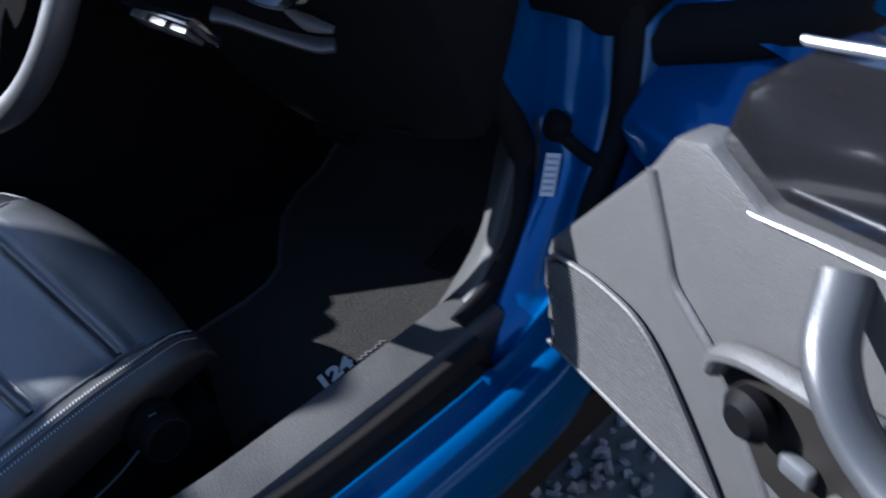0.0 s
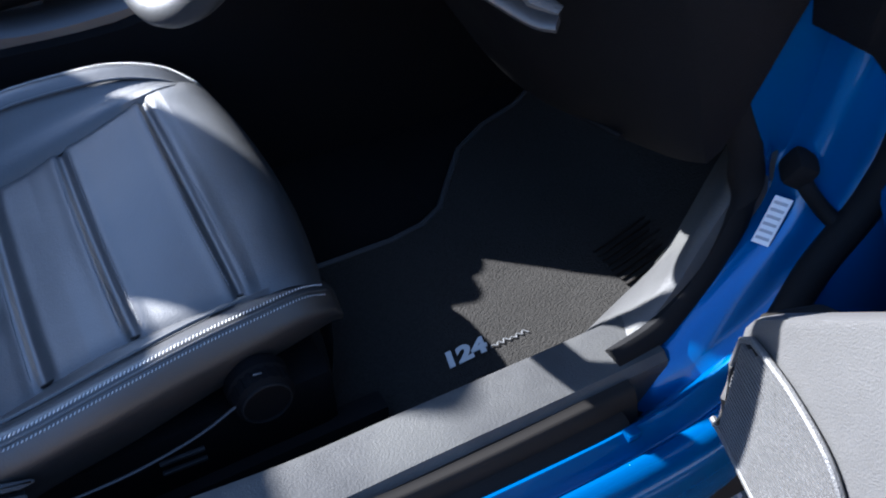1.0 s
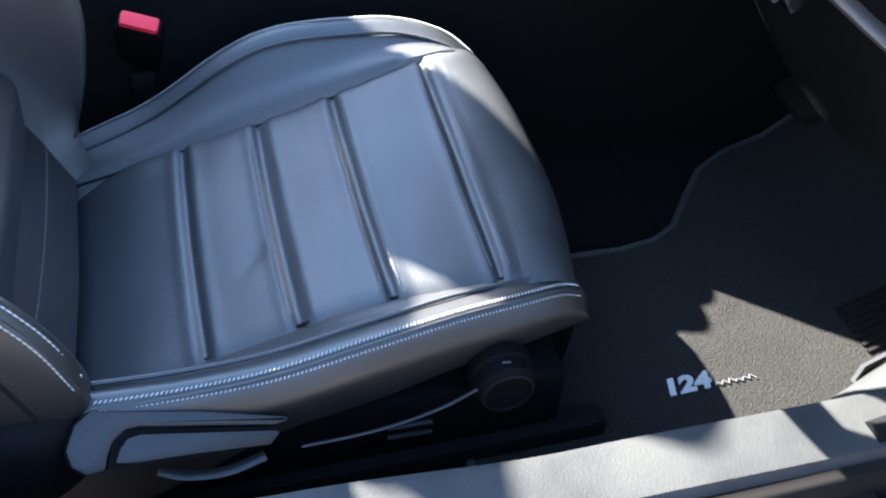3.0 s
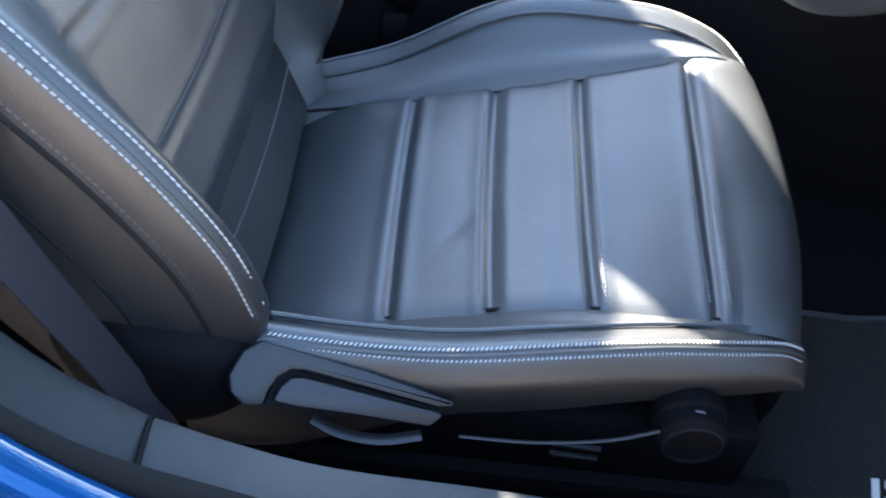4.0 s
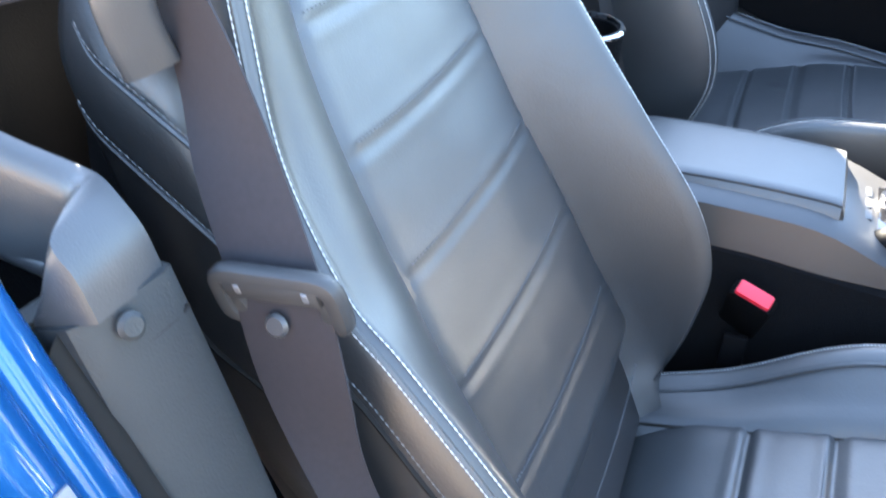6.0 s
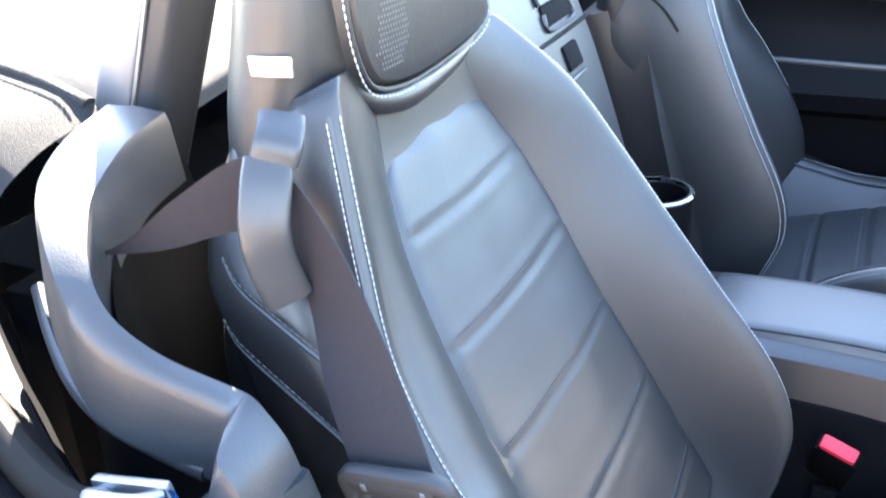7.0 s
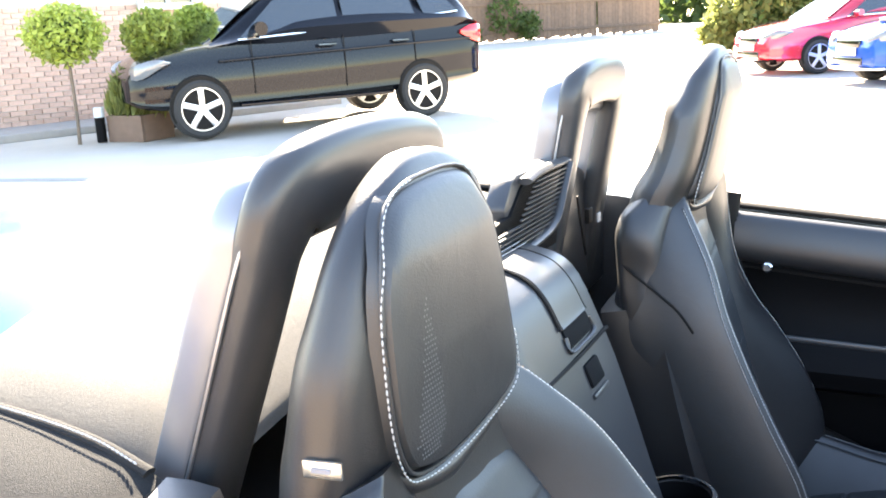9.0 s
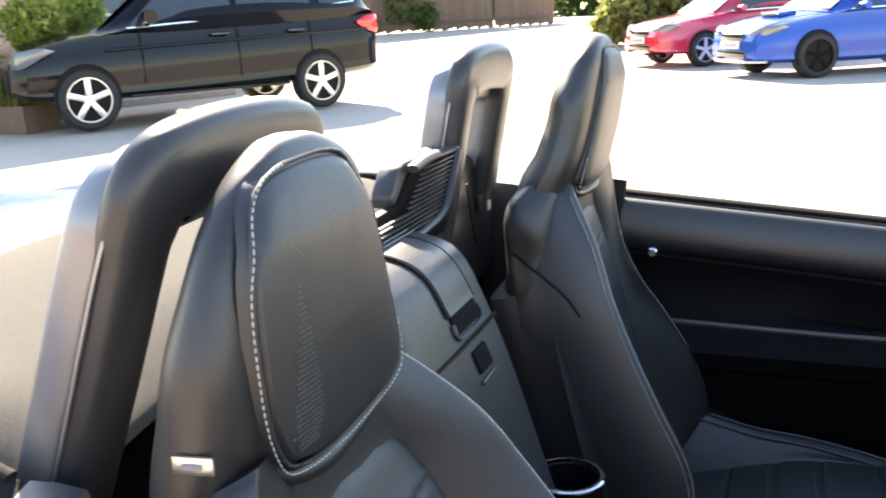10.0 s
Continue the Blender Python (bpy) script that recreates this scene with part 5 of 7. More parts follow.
loft("belt_pad", [[(x, 0.637, 0.748 - k), (x, 0.628, 0.775 - k), (x, 0.640, 0.815 - k), (x, 0.66, 0.829 - k), (x, 0.68, 0.80 - k), (x, 0.66, 0.75 - k)] for x, k in ((-0.155, 0.022), (0.2, 0.054), (0.6, 0.090), (0.94, 0.12))], LEATHER_SIDE, pd, "padded upper rail", nv=3)
sweep("window_seal", [(-0.16, 0.695, 0.811), (0.3, 0.695, 0.770), (0.95, 0.69, 0.715)], RUBBER, pd, "black window seal", half=(0.012, 0.006), n=3)
sweep("panel_line", [(-0.15, 0.646, 0.716), (0.3, 0.644, 0.676), (0.9, 0.642, 0.622)], RUBBER, pd, half=(0.003, 0.004), n=3, seg=6)
sweep("armrest_line", [(-0.14, 0.630, 0.597), (0.2, 0.625, 0.590), (0.6, 0.62, 0.59)], SATIN, pd, half=(0.004, 0.006), n=3, seg=8)
disc("lock_knob", 0.009, 0.02, pose(-0.100, 0.640, 0.716, 90, 0, 0), CHROME, pd, "bright lock knob", seg=20, bevel=0.003)
sweep("rear_seal", [(-0.165, 0.655, 0.84), (-0.17, 0.645, 0.78), (-0.15, 0.64, 0.68), (-0.11, 0.638, 0.55), (-0.05, 0.635, 0.45), (0.05, 0.63, 0.40)], RUBBER, car, "black door seal", half=(0.02, 0.018), n=6)
loft("rear_quarter_trim", [[(x, 0.56, z - 0.3), (x, 0.56, z - 0.03), (x, 0.58, z), (x, 0.66, z), (x, 0.69, z - 0.03), (x, 0.69, z - 0.3)] for x, z in ((-0.5, 0.84), (-0.36, 0.845), (-0.27, 0.83), (-0.19, 0.80), (-0.165, 0.76))], SATIN, car, "black quarter trim", nu=3, nv=2)

# ---- roll hoops ----
def hoop(label, y0, y1, top, lean, x1):
    """An arch of satin cover with a silver shell behind: y0, y1 the middles of its legs, top the middle of its bar, x1 its place at 1 m."""
    h = thing("roll_hoop", label, "roll hoop", group="roll hoops")
    cy, w = (y0 + y1) / 2, abs(y1 - y0) / 2

    def H(u, z, back=0.0):
        return np.array((x1 + lean * (z - 1.0) - back, cy + u, z))

    def arch(grow, drop, back):
        a, t = w + grow, top - drop
        line = [(-a - 0.004, 0.70), (-a - 0.002, 0.80), (-a, 0.90), (-a, t - 0.070), (-a * 0.985, t - 0.034), (-a * 0.88, t - 0.009), (-a * 0.55, t), (0, t + 0.003)]
        return curve([H(u, z, back) for u, z in line] + [H(-u, z, back) for u, z in line[-2::-1]], 6)

    def tube(name, p, mat_, lab, half, deep, power):
        rings = []
        for i, q in enumerate(p):
            t = Vector(p[min(len(p) - 1, i + 1)] - p[max(0, i - 1)]).normalized()
            fwd = Vector((1, 0, -lean * 0.4))
            fwd = (fwd - t * fwd.dot(t)).normalized()
            side = np.array(t.cross(fwd))
            k = half + 0.008 * min(1.0, max(0.0, (q[2] - top + 0.05) / 0.04))
            ring = []
            for j in range(20):
                ca, sa = math.cos(2 * math.pi * j / 20), math.sin(2 * math.pi * j / 20)
                ring.append(q + np.array(fwd) * deep * math.copysign(abs(ca) ** (2 / power), ca) + side * k * math.copysign(abs(sa) ** (2 / power), sa))
            rings.append(ring)
        return loft(name, rings, mat_, h, lab)

    tube("hoop_cover", arch(0, 0, -0.008), SATIN, "satin black hoop cover", 0.0275, 0.018, 3.0)
    tube("hoop_backing", arch(0.0025, 0.016, 0.016), HOOP_GREY, "silver rear shell of the hoop", 0.0262, 0.018, 5.0)
    for sgn in (-1, 1):
        a, t = w + 0.0292, top + 0.028
        line = [(-a - 0.003, 0.76), (-a, 0.85), (-a, t - 0.12), (-a * 0.985, t - 0.068), (-a * 0.9, t - 0.026), (-a * 0.75, t - 0.006)]
        sweep("edge_bead", [H(-sgn * u, z, -0.004) for u, z in line], SILVER, h, "thin bright edge line", half=(0.0018, 0.0018), n=5, seg=6, taper=(1.0, 1.0, 0.1))
    return h


hoop("satin black roll hoop with silver rear edge behind the seat", -0.4485, -0.238, 1.040, 0.40, -0.302)
hoop("satin black roll hoop with silver rear edge behind the far seat", 0.290, 0.484, 1.052, 0.20, -0.334)

# ---- quarter trim rim round the belt well ----
RIM_OUT = [(-0.136, -0.690, 0.712), (-0.142, -0.690, 0.730), (-0.152, -0.688, 0.742), (-0.160, -0.672, 0.744), (-0.170, -0.656, 0.744), (-0.205, -0.655, 0.752), (-0.236, -0.659, 0.764), (-0.256, -0.657, 0.775), (-0.273, -0.650, 0.789), (-0.294, -0.636, 0.804), (-0.320, -0.613, 0.816), (-0.340, -0.590, 0.822), (-0.352, -0.556, 0.832), (-0.364, -0.505, 0.838)]
RIM_IN = [(-0.136, -0.645, 0.712), (-0.142, -0.645, 0.730), (-0.152, -0.644, 0.742), (-0.161, -0.642, 0.748), (-0.172, -0.6415, 0.751), (-0.212, -0.642, 0.759), (-0.235, -0.644, 0.773), (-0.252, -0.640, 0.785), (-0.268, -0.628, 0.797), (-0.282, -0.611, 0.807), (-0.294, -0.592, 0.817), (-0.301, -0.567, 0.827), (-0.308, -0.540, 0.833), (-0.316, -0.500, 0.835)]
rings = []
for k, (o_, i_) in enumerate(zip(RIM_OUT, RIM_IN)):
    o_, i_ = Vector(o_), Vector(i_)
    low = Vector(((-0.030, 0, -0.006), (-0.022, 0, -0.022), (-0.010, 0, -0.036))[k]) if k < 3 else Vector((0, 0, -0.045))
    d = (i_ - o_).normalized() * 0.005
    up = -low.normalized() * 0.003
    rings.append([o_ + low - d, o_ + low * 0.5 - d * 0.5, o_ + low * 0.12 - d * 0.1, o_ + d * 0.4 + up * 0.4, (o_ + i_) / 2 + up, i_ - d * 0.4 + up * 0.4, i_ + low * 0.12 + d * 0.1, i_ + low * 0.5 + d * 0.5, i_ + low + d])
loft("belt_well_rim", rings, SATIN, car, "glossy black rim of the belt well", nu=5)
loft("belt_well", [[(x, y + 0.008, z - 0.03), (x, y + 0.018, z - 0.10), (x, y + 0.022, z - 0.30)] for x, y, z in RIM_IN[3:]], PLASTIC, car, "dark belt well", nu=3, nv=3, closed=False, cap=False)
loft("quarter_outer", [[(x, y + 0.003, z - 0.035), (x, y + 0.006, z - 0.09), (x - 0.005, y, z - 0.30)] for x, y, z in RIM_OUT[2:13]], PLASTIC, car, "black quarter inner panel", nu=3, nv=3, closed=False, cap=False)
loft("roof_channel", [[(x, -0.688 + k, z - 0.06), (x, -0.700 + k, z), (x, -0.74 + k * 0.5, z + 0.004), (x, -0.80, z - 0.004), (x, -0.83, z - 0.05)] for x, z, k in ((-0.16, 0.69, 0.0), (-0.24, 0.70, 0.01), (-0.34, 0.725, 0.06), (-0.44, 0.765, 0.12), (-0.52, 0.79, 0.14))], PLASTIC, car, "black channel beside the folded roof", nu=4, nv=2, closed=False, cap=False)
sweep("roof_seal", [(-0.17, -0.712, 0.715), (-0.24, -0.708, 0.716), (-0.33, -0.675, 0.742), (-0.42, -0.625, 0.785), (-0.48, -0.61, 0.815)], RUBBER, car, "black rubber roof seal", half=(0.010, 0.012), n=5)
sweep("roof_seal", [(-0.19, -0.76, 0.715), (-0.28, -0.752, 0.722), (-0.38, -0.725, 0.757), (-0.47, -0.69, 0.795)], SATIN, car, "black plastic roof gutter", half=(0.012, 0.010), n=5)
sweep("pocket_lip", [(-0.346, -0.604, 0.755), (-0.318, -0.625, 0.740), (-0.288, -0.643, 0.727), (-0.256, -0.653, 0.716), (-0.222, -0.654, 0.707), (-0.190, -0.655, 0.702)], SATIN, car, "rounded lower lip of the quarter panel", half=(0.005, 0.006), n=5)
sweep("trim_joint", [(-0.1345, -0.689, 0.688), (-0.1297, -0.672, 0.691), (-0.1256, -0.655, 0.694), (-0.1250, -0.647, 0.696)], RUBBER, car, "joint across the quarter trim", half=(0.0010, 0.0010), n=3, seg=6)
disc("trim_stud", 0.0062, 0.006, pose(-0.1300, -0.677, 0.705, 0, 72, -22), QUARTER, car, "round plastic trim stud", seg=20)
striker = thing("door_striker", "bright metal door striker on the rear post", "door latch")
sweep("striker_loop", [(-0.214, -0.698, 0.716), (-0.212, -0.710, 0.724), (-0.198, -0.714, 0.730), (-0.182, -0.711, 0.731), (-0.176, -0.700, 0.727)], SILVER, striker, "bent steel catch", half=(0.004, 0.0035), n=4)
box("striker_plate", (0.050, 0.006, 0.030), (-0.196, -0.696, 0.712), SILVER, striker, bevel=0.002, turn=(0, -12, 0))
box("quarter_label", (0.048, 0.0065, 0.0015), (-0.112, -0.736, 0.652), MESH, car, "white printed label", turn=(0, 64.5, 0), bevel=0)


# rear blue quarter behind the door
rings = []
for x, z in ((-0.165, 0.735), (-0.137, 0.671), (-0.098, 0.59), (-0.055, 0.530), (0.005, 0.463), (0.08, 0.408)):
    ring = []
    for y, d in ((-0.698, -0.01), (-0.704, 0.004), (-0.716, 0.006), (-0.724, 0.003), (-0.732, 0.012), (-0.755, 0.014), (-0.785, 0.008), (-0.82, -0.012), (-0.845, -0.06)):
        ring.append((x + 0.9 * d, y, z + 0.43 * d))
    rings.append(ring)
loft("quarter_jamb", rings, BLUE, car, "blue painted door jamb", nu=4, nv=3, closed=False, cap=False)
loft("rear_quarter", [[(x, -0.60 if x < -0.3 else -0.66, zt), (x, -0.76, zt - 0.005), (x, -0.84, zt - 0.05), (x, -0.86, zt - 0.17), (x, -0.85, 0.32)] for x, zt in ((-0.46, 0.80), (-0.6, 0.83), (-0.8, 0.86), (-1.2, 0.86), (-1.6, 0.82))], BLUE, car, "blue painted rear quarter", nu=4, nv=4, closed=False, cap=False)

# ---- folded roof, deck and boot ----
top = thing("folded_soft_top", "folded pale sunlit fabric roof with stitched dark side flaps", "soft top")
rings = []
for x, z, w in ((-0.375, 0.790, 0.50), (-0.385, 0.806, 0.50), (-0.44, 0.845, 0.50), (-0.50, 0.862, 0.51), (-0.56, 0.871, 0.52), (-0.61, 0.869, 0.50), (-0.645, 0.856, 0.47), (-0.655, 0.825, 0.45)):
    bow = float(np.interp(x, [-0.645, -0.45], [0.16, 0.05]))
    rings.append([(x - bow * (1 - (y / 0.5) ** 2), y * w / 0.5, z + 0.012 * (1 - (y / 0.5) ** 2) - (0.03 if abs(y) > 0.48 else 0)) for y in np.linspace(-0.5, 0.5, 17)])
loft("roof_panel", rings, ROOF, top, "pale grey woven roof panel", nu=4, nv=2, closed=False, cap=False)
for s in (-1, 1):
    loft("side_flap", [[(x, s * 0.50, z + 0.004), (x, s * 0.56, z - 0.004), (x, s * 0.61, z - 0.03), (x, s * 0.64, z - 0.08), (x, s * 0.66, z - 0.20)] for x, z in ((-0.37, 0.828), (-0.41, 0.845), (-0.5, 0.86), (-0.6, 0.865), (-0.75, 0.86))], ROOF_DARK, top, "dark fabric side flap", nu=4, nv=4, closed=False, cap=False)
    stitches("flap_stitching", [(-0.385, s * 0.507, 0.845), (-0.43, s * 0.506, 0.859), (-0.5, s * 0.506, 0.868), (-0.6, s * 0.506, 0.873), (-0.75, s * 0.506, 0.868)], top, label="white flap stitching", thick=0.0009)
    sweep("flap_hem", [(-0.38, s * 0.503, 0.838), (-0.43, s * 0.502, 0.853), (-0.5, s * 0.502, 0.863), (-0.6, s * 0.502, 0.868), (-0.75, s * 0.502, 0.862)], ROOF_DARK, top, half=(0.006, 0.004), n=4)
loft("boot_lid", [[(x, y, z - 0.06 * (y / 0.6) ** 2) for y in np.linspace(-0.62, 0.62, 9)] for x, z in ((-0.68, 0.80), (-0.76, 0.838), (-0.86, 0.860), (-1.05, 0.872), (-1.35, 0.86), (-1.6, 0.835), (-1.68, 0.77), (-1.70, 0.55))], BLUE, car, "blue painted boot lid", nu=4, nv=2, closed=False, cap=False)
box("parcel_shelf", (0.12, 1.1, 0.03), (-0.44, 0, 0.715), CARPET, car, "dark shelf behind the hoops")

box("roof_well", (0.50, 1.30, 0.02), (-0.66, 0, 0.62), CARPET, car, "dark roof well", bevel=0)
box("roof_well", (0.44, 0.02, 0.18), (-0.62, -0.655, 0.70), CARPET, car, bevel=0)
box("roof_well", (0.44, 0.02, 0.18), (-0.62, 0.655, 0.70), CARPET, car, bevel=0)

# ---- rear centre box, vents and wind deflector ----
rc = thing("rear_storage_box", "black moulded storage box between the seats with slotted lid", "storage box")
def box_face(z):
    """How far forward the moulded face stands at a height."""
    return float(np.interp(z, [0.30, 0.48, 0.62, 0.72, 0.764, 0.811, 0.846, 0.866, 0.876], [-0.115, -0.120, -0.158, -0.190, -0.206, -0.226, -0.243, -0.262, -0.290]))


rings = []
for y, k in ((-0.178, 0.020), (-0.165, 0.005), (-0.14, 0.0), (0.05, 0.0), (0.070, 0.005), (0.082, 0.020)):
    rings.append([(-0.40, y, 0.80), (-0.39, y, 0.868 - k), (-0.33, y, 0.880 - k), (-0.290, y, 0.876 - k)] + [(box_face(z) - k, y, z - k * 0.5) for z in (0.866, 0.846, 0.811, 0.764, 0.72, 0.62, 0.48)] + [(-0.12, y, 0.30), (-0.40, y, 0.30)])
loft("box_body", rings, SATIN, rc, "satin black moulded box", nu=3, nv=2)
prof = curve([(-0.345, 0.8825), (-0.31, 0.8815), (-0.288, 0.878), (-0.262, 0.868), (-0.2425, 0.8475), (-0.228, 0.820), (-0.2245, 0.8145)], 5)
lid = loft("lid_panel", [[(x + d, y, z + d * 0.6) for x, z in prof] for y, d in ((-0.052, -0.004), (-0.050, 0.0022), (-0.01, 0.0028), (0.028, 0.0022), (0.030, -0.004))], SATIN, rc, "raised pull panel of the lid", nu=1, closed=False)
for y in (-0.0545, 0.0325):
    sweep("lid_gap", [(x + 0.0004, y, z + 0.0004) for x, z in prof[::3]], RUBBER, rc, "shut line beside the lid panel", half=(0.0016, 0.0016), n=2, seg=6)
sweep("lid_gap", [(-0.2145, -0.172, 0.7805), (-0.2110, -0.04, 0.7805), (-0.2120, 0.074, 0.7805)], RUBBER, rc, "shut line under the lid", half=(0.0028, 0.0022), n=3, seg=6)
for d in (0.0, 0.009):
    stitches("lid_stitching", [(-0.318 + d, -0.16, 0.8835), (-0.314 + d, -0.05, 0.8850), (-0.314 + d, 0.06, 0.8835)], rc)
box("pull_slot", (0.012, 0.080, 0.024), (-0.2240, -0.0095, 0.8015), SEAL, rc, "dark finger slot", turn=(0, -23, 0), bevel=0.004)
sweep("pull_lip", [(-0.2200, -0.050, 0.806), (-0.2140, -0.049, 0.7905), (-0.2135, -0.01, 0.7885), (-0.2140, 0.031, 0.7905), (-0.2200, 0.032, 0.806)], SATIN, rc, "rim of the finger slot", half=(0.0028, 0.0022), n=4, seg=8)
box("lock_recess", (0.012, 0.042, 0.028), (-0.2040, -0.012, 0.7555), SEAL, rc, "dark lock recess", turn=(0, -23, 0), bevel=0.004)
box("recess_frame", (0.006, 0.050, 0.006), (-0.1935, -0.012, 0.7355), SATIN, rc, turn=(0, -23, 0), bevel=0.002)
wd = thing("wind_deflector", "black wind deflector panel between the roll hoops", "wind deflector")
slab("deflector_frame", [(-0.22, 0.84), (0.235, 0.84), (0.250, 0.90), (0.262, 0.949), (0.134, 0.9515), (0.112, 0.940), (0.073, 0.911), (0.0, 0.908), (-0.20, 0.900)], 0.012, pose(-0.330, 0, 0, 0, 0, 90), PLASTIC, wd, "ribbed black panel", bevel=0.003)
slab("deflector_block", [(0.066, 0.905), (0.252, 0.905), (0.255, 0.955), (0.108, 0.957), (0.090, 0.950), (0.064, 0.922)], 0.030, pose(-0.334, 0, 0, 0, 0, 90), SATIN, wd, "raised block with a chamfered end", bevel=0.006)
for k in range(13):
    z = 0.878 + 0.0056 * k
    a = -0.18 if z < 0.906 else 0.078 + (z - 0.911) * 1.42
    b = 0.172 + (z - 0.878) * 1.05
    if b - a > 0.02:
        box("louvre", (0.004, b - a, 0.0024), (-0.3165, (a + b) / 2, z), SATIN, wd, bevel=0.001)
sweep("deflector_edge", [(-0.314, -0.20, 0.866), (-0.314, 0.045, 0.868), (-0.314, 0.130, 0.872), (-0.314, 0.172, 0.879), (-0.314, 0.196, 0.892), (-0.316, 0.226, 0.922), (-0.318, 0.255, 0.950)], SATIN, wd, "rounded lower lip", half=(0.008, 0.005), n=5)
sweep("deflector_top", [(-0.325, 0.110, 0.948), (-0.325, 0.16, 0.953), (-0.325, 0.262, 0.952)], SATIN, wd, "rounded top edge", half=(0.010, 0.005), n=4)
sv = thing("hoop_bezel", "black bezel with lock and printed symbol beneath the far hoop", "trim panel")
slab("bezel", [(0.20, 0.70), (0.60, 0.70), (0.60, 0.80), (0.49, 0.875), (0.465, 0.905), (0.43, 0.918), (0.36, 0.915), (0.315, 0.900), (0.28, 0.86), (0.24, 0.84), (0.20, 0.80)], 0.03, pose(-0.362, 0, 0, 0, 0, 90), SATIN, sv, bevel=0.008)
box("bezel_slot", (0.008, 0.020, 0.024), (-0.3315, 0.385, 0.848), RUBBER, sv, "dark keyhole", bevel=0.003)
box("symbol", (0.002, 0.014, 0.014), (-0.3308, 0.435, 0.835), LABEL, sv, "small white printed symbol", bevel=0)
sweep("bezel_joint", [(-0.331, 0.33, 0.888), (-0.331, 0.345, 0.84), (-0.331, 0.365, 0.79)], RUBBER, sv, half=(0.0016, 0.0016), n=3, seg=6)
# outer shell closing the body under the floor
loft("rear_quarter", [[(x, 0.60, zt - 0.02), (x, 0.76, zt - 0.025), (x, 0.84, zt - 0.07), (x, 0.86, zt - 0.17), (x, 0.85, 0.32)] for x, zt in ((-0.22, 0.77), (-0.46, 0.79), (-0.6, 0.81), (-0.8, 0.83), (-1.2, 0.83), (-1.55, 0.78), (-1.70, 0.62))], BLUE, car, "blue painted rear quarter panel", nu=4, nv=4, closed=False, cap=False)
loft("front_wing", [[(x, 0.66, zt), (x, 0.80, zt - 0.03), (x, 0.86, zt - 0.12), (x, 0.85, zt - 0.25), (x, 0.80, zb)] for x, zt, zb in ((0.95, 0.70, 0.28), (1.0, 0.76, 0.40), (1.3, 0.78, 0.60), (1.6, 0.76, 0.45), (2.0, 0.66, 0.35))], BLUE, car, "blue painted front wing", nu=4, nv=4, closed=False, cap=False)
box("underbody", (3.6, 1.45, 0.06), (0.1, 0, 0.16), RUBBER, car, bevel=0.01)
for x in (-1.02, 1.30):
    for y in (-0.75, 0.75):
        w = disc("wheel", 0.30, 0.20, pose(x, y, 0.30, 90, 0, 0), TYRE, car, "black tyre", bevel=0.03, inner=0.19)
        disc("rim_face", 0.195, 0.16, pose(x, y, 0.30, 90, 0, 0), ALLOY, w, "alloy rim", bevel=0.02)

# ---- parked cars ----
def road_wheel(parent, at, turn, radius, rim_mat, spokes=5):
    m = Matrix.Translation(at) @ pose(0, 0, 0, 0, 0, turn) @ pose(0, 0, 0, 90, 0, 0)
    w = disc("wheel", radius, 0.24, m, TYRE, parent, "black tyre", bevel=0.04, inner=radius * 0.72)
    disc("wheel_well", radius * 0.72, 0.10, m @ pose(0, 0, -0.03), RUBBER, w, seg=24)
    for sgn in (1, -1):
        disc("rim", radius * 0.76, 0.03, m @ pose(0, 0, 0.095 * sgn), rim_mat, w, "bright alloy rim", bevel=0.008, inner=radius * 0.68)
        disc("hub_cap", radius * 0.16, 0.04, m @ pose(0, 0, 0.085 * sgn), rim_mat, w, seg=16)
        for k in range(spokes):
            a = 2 * math.pi * k / spokes + 0.3
            box("spoke", (radius * 0.62, radius * 0.20, 0.03), (0, 0, 0), rim_mat, w, bevel=0.008).data.transform(
                m @ pose(0, 0, 0, 0, 0, math.degrees(a)) @ pose(radius * 0.40, 0, 0.085 * sgn))
    return w


def place(verts, m):
    return [m @ Vector(v) for v in verts]


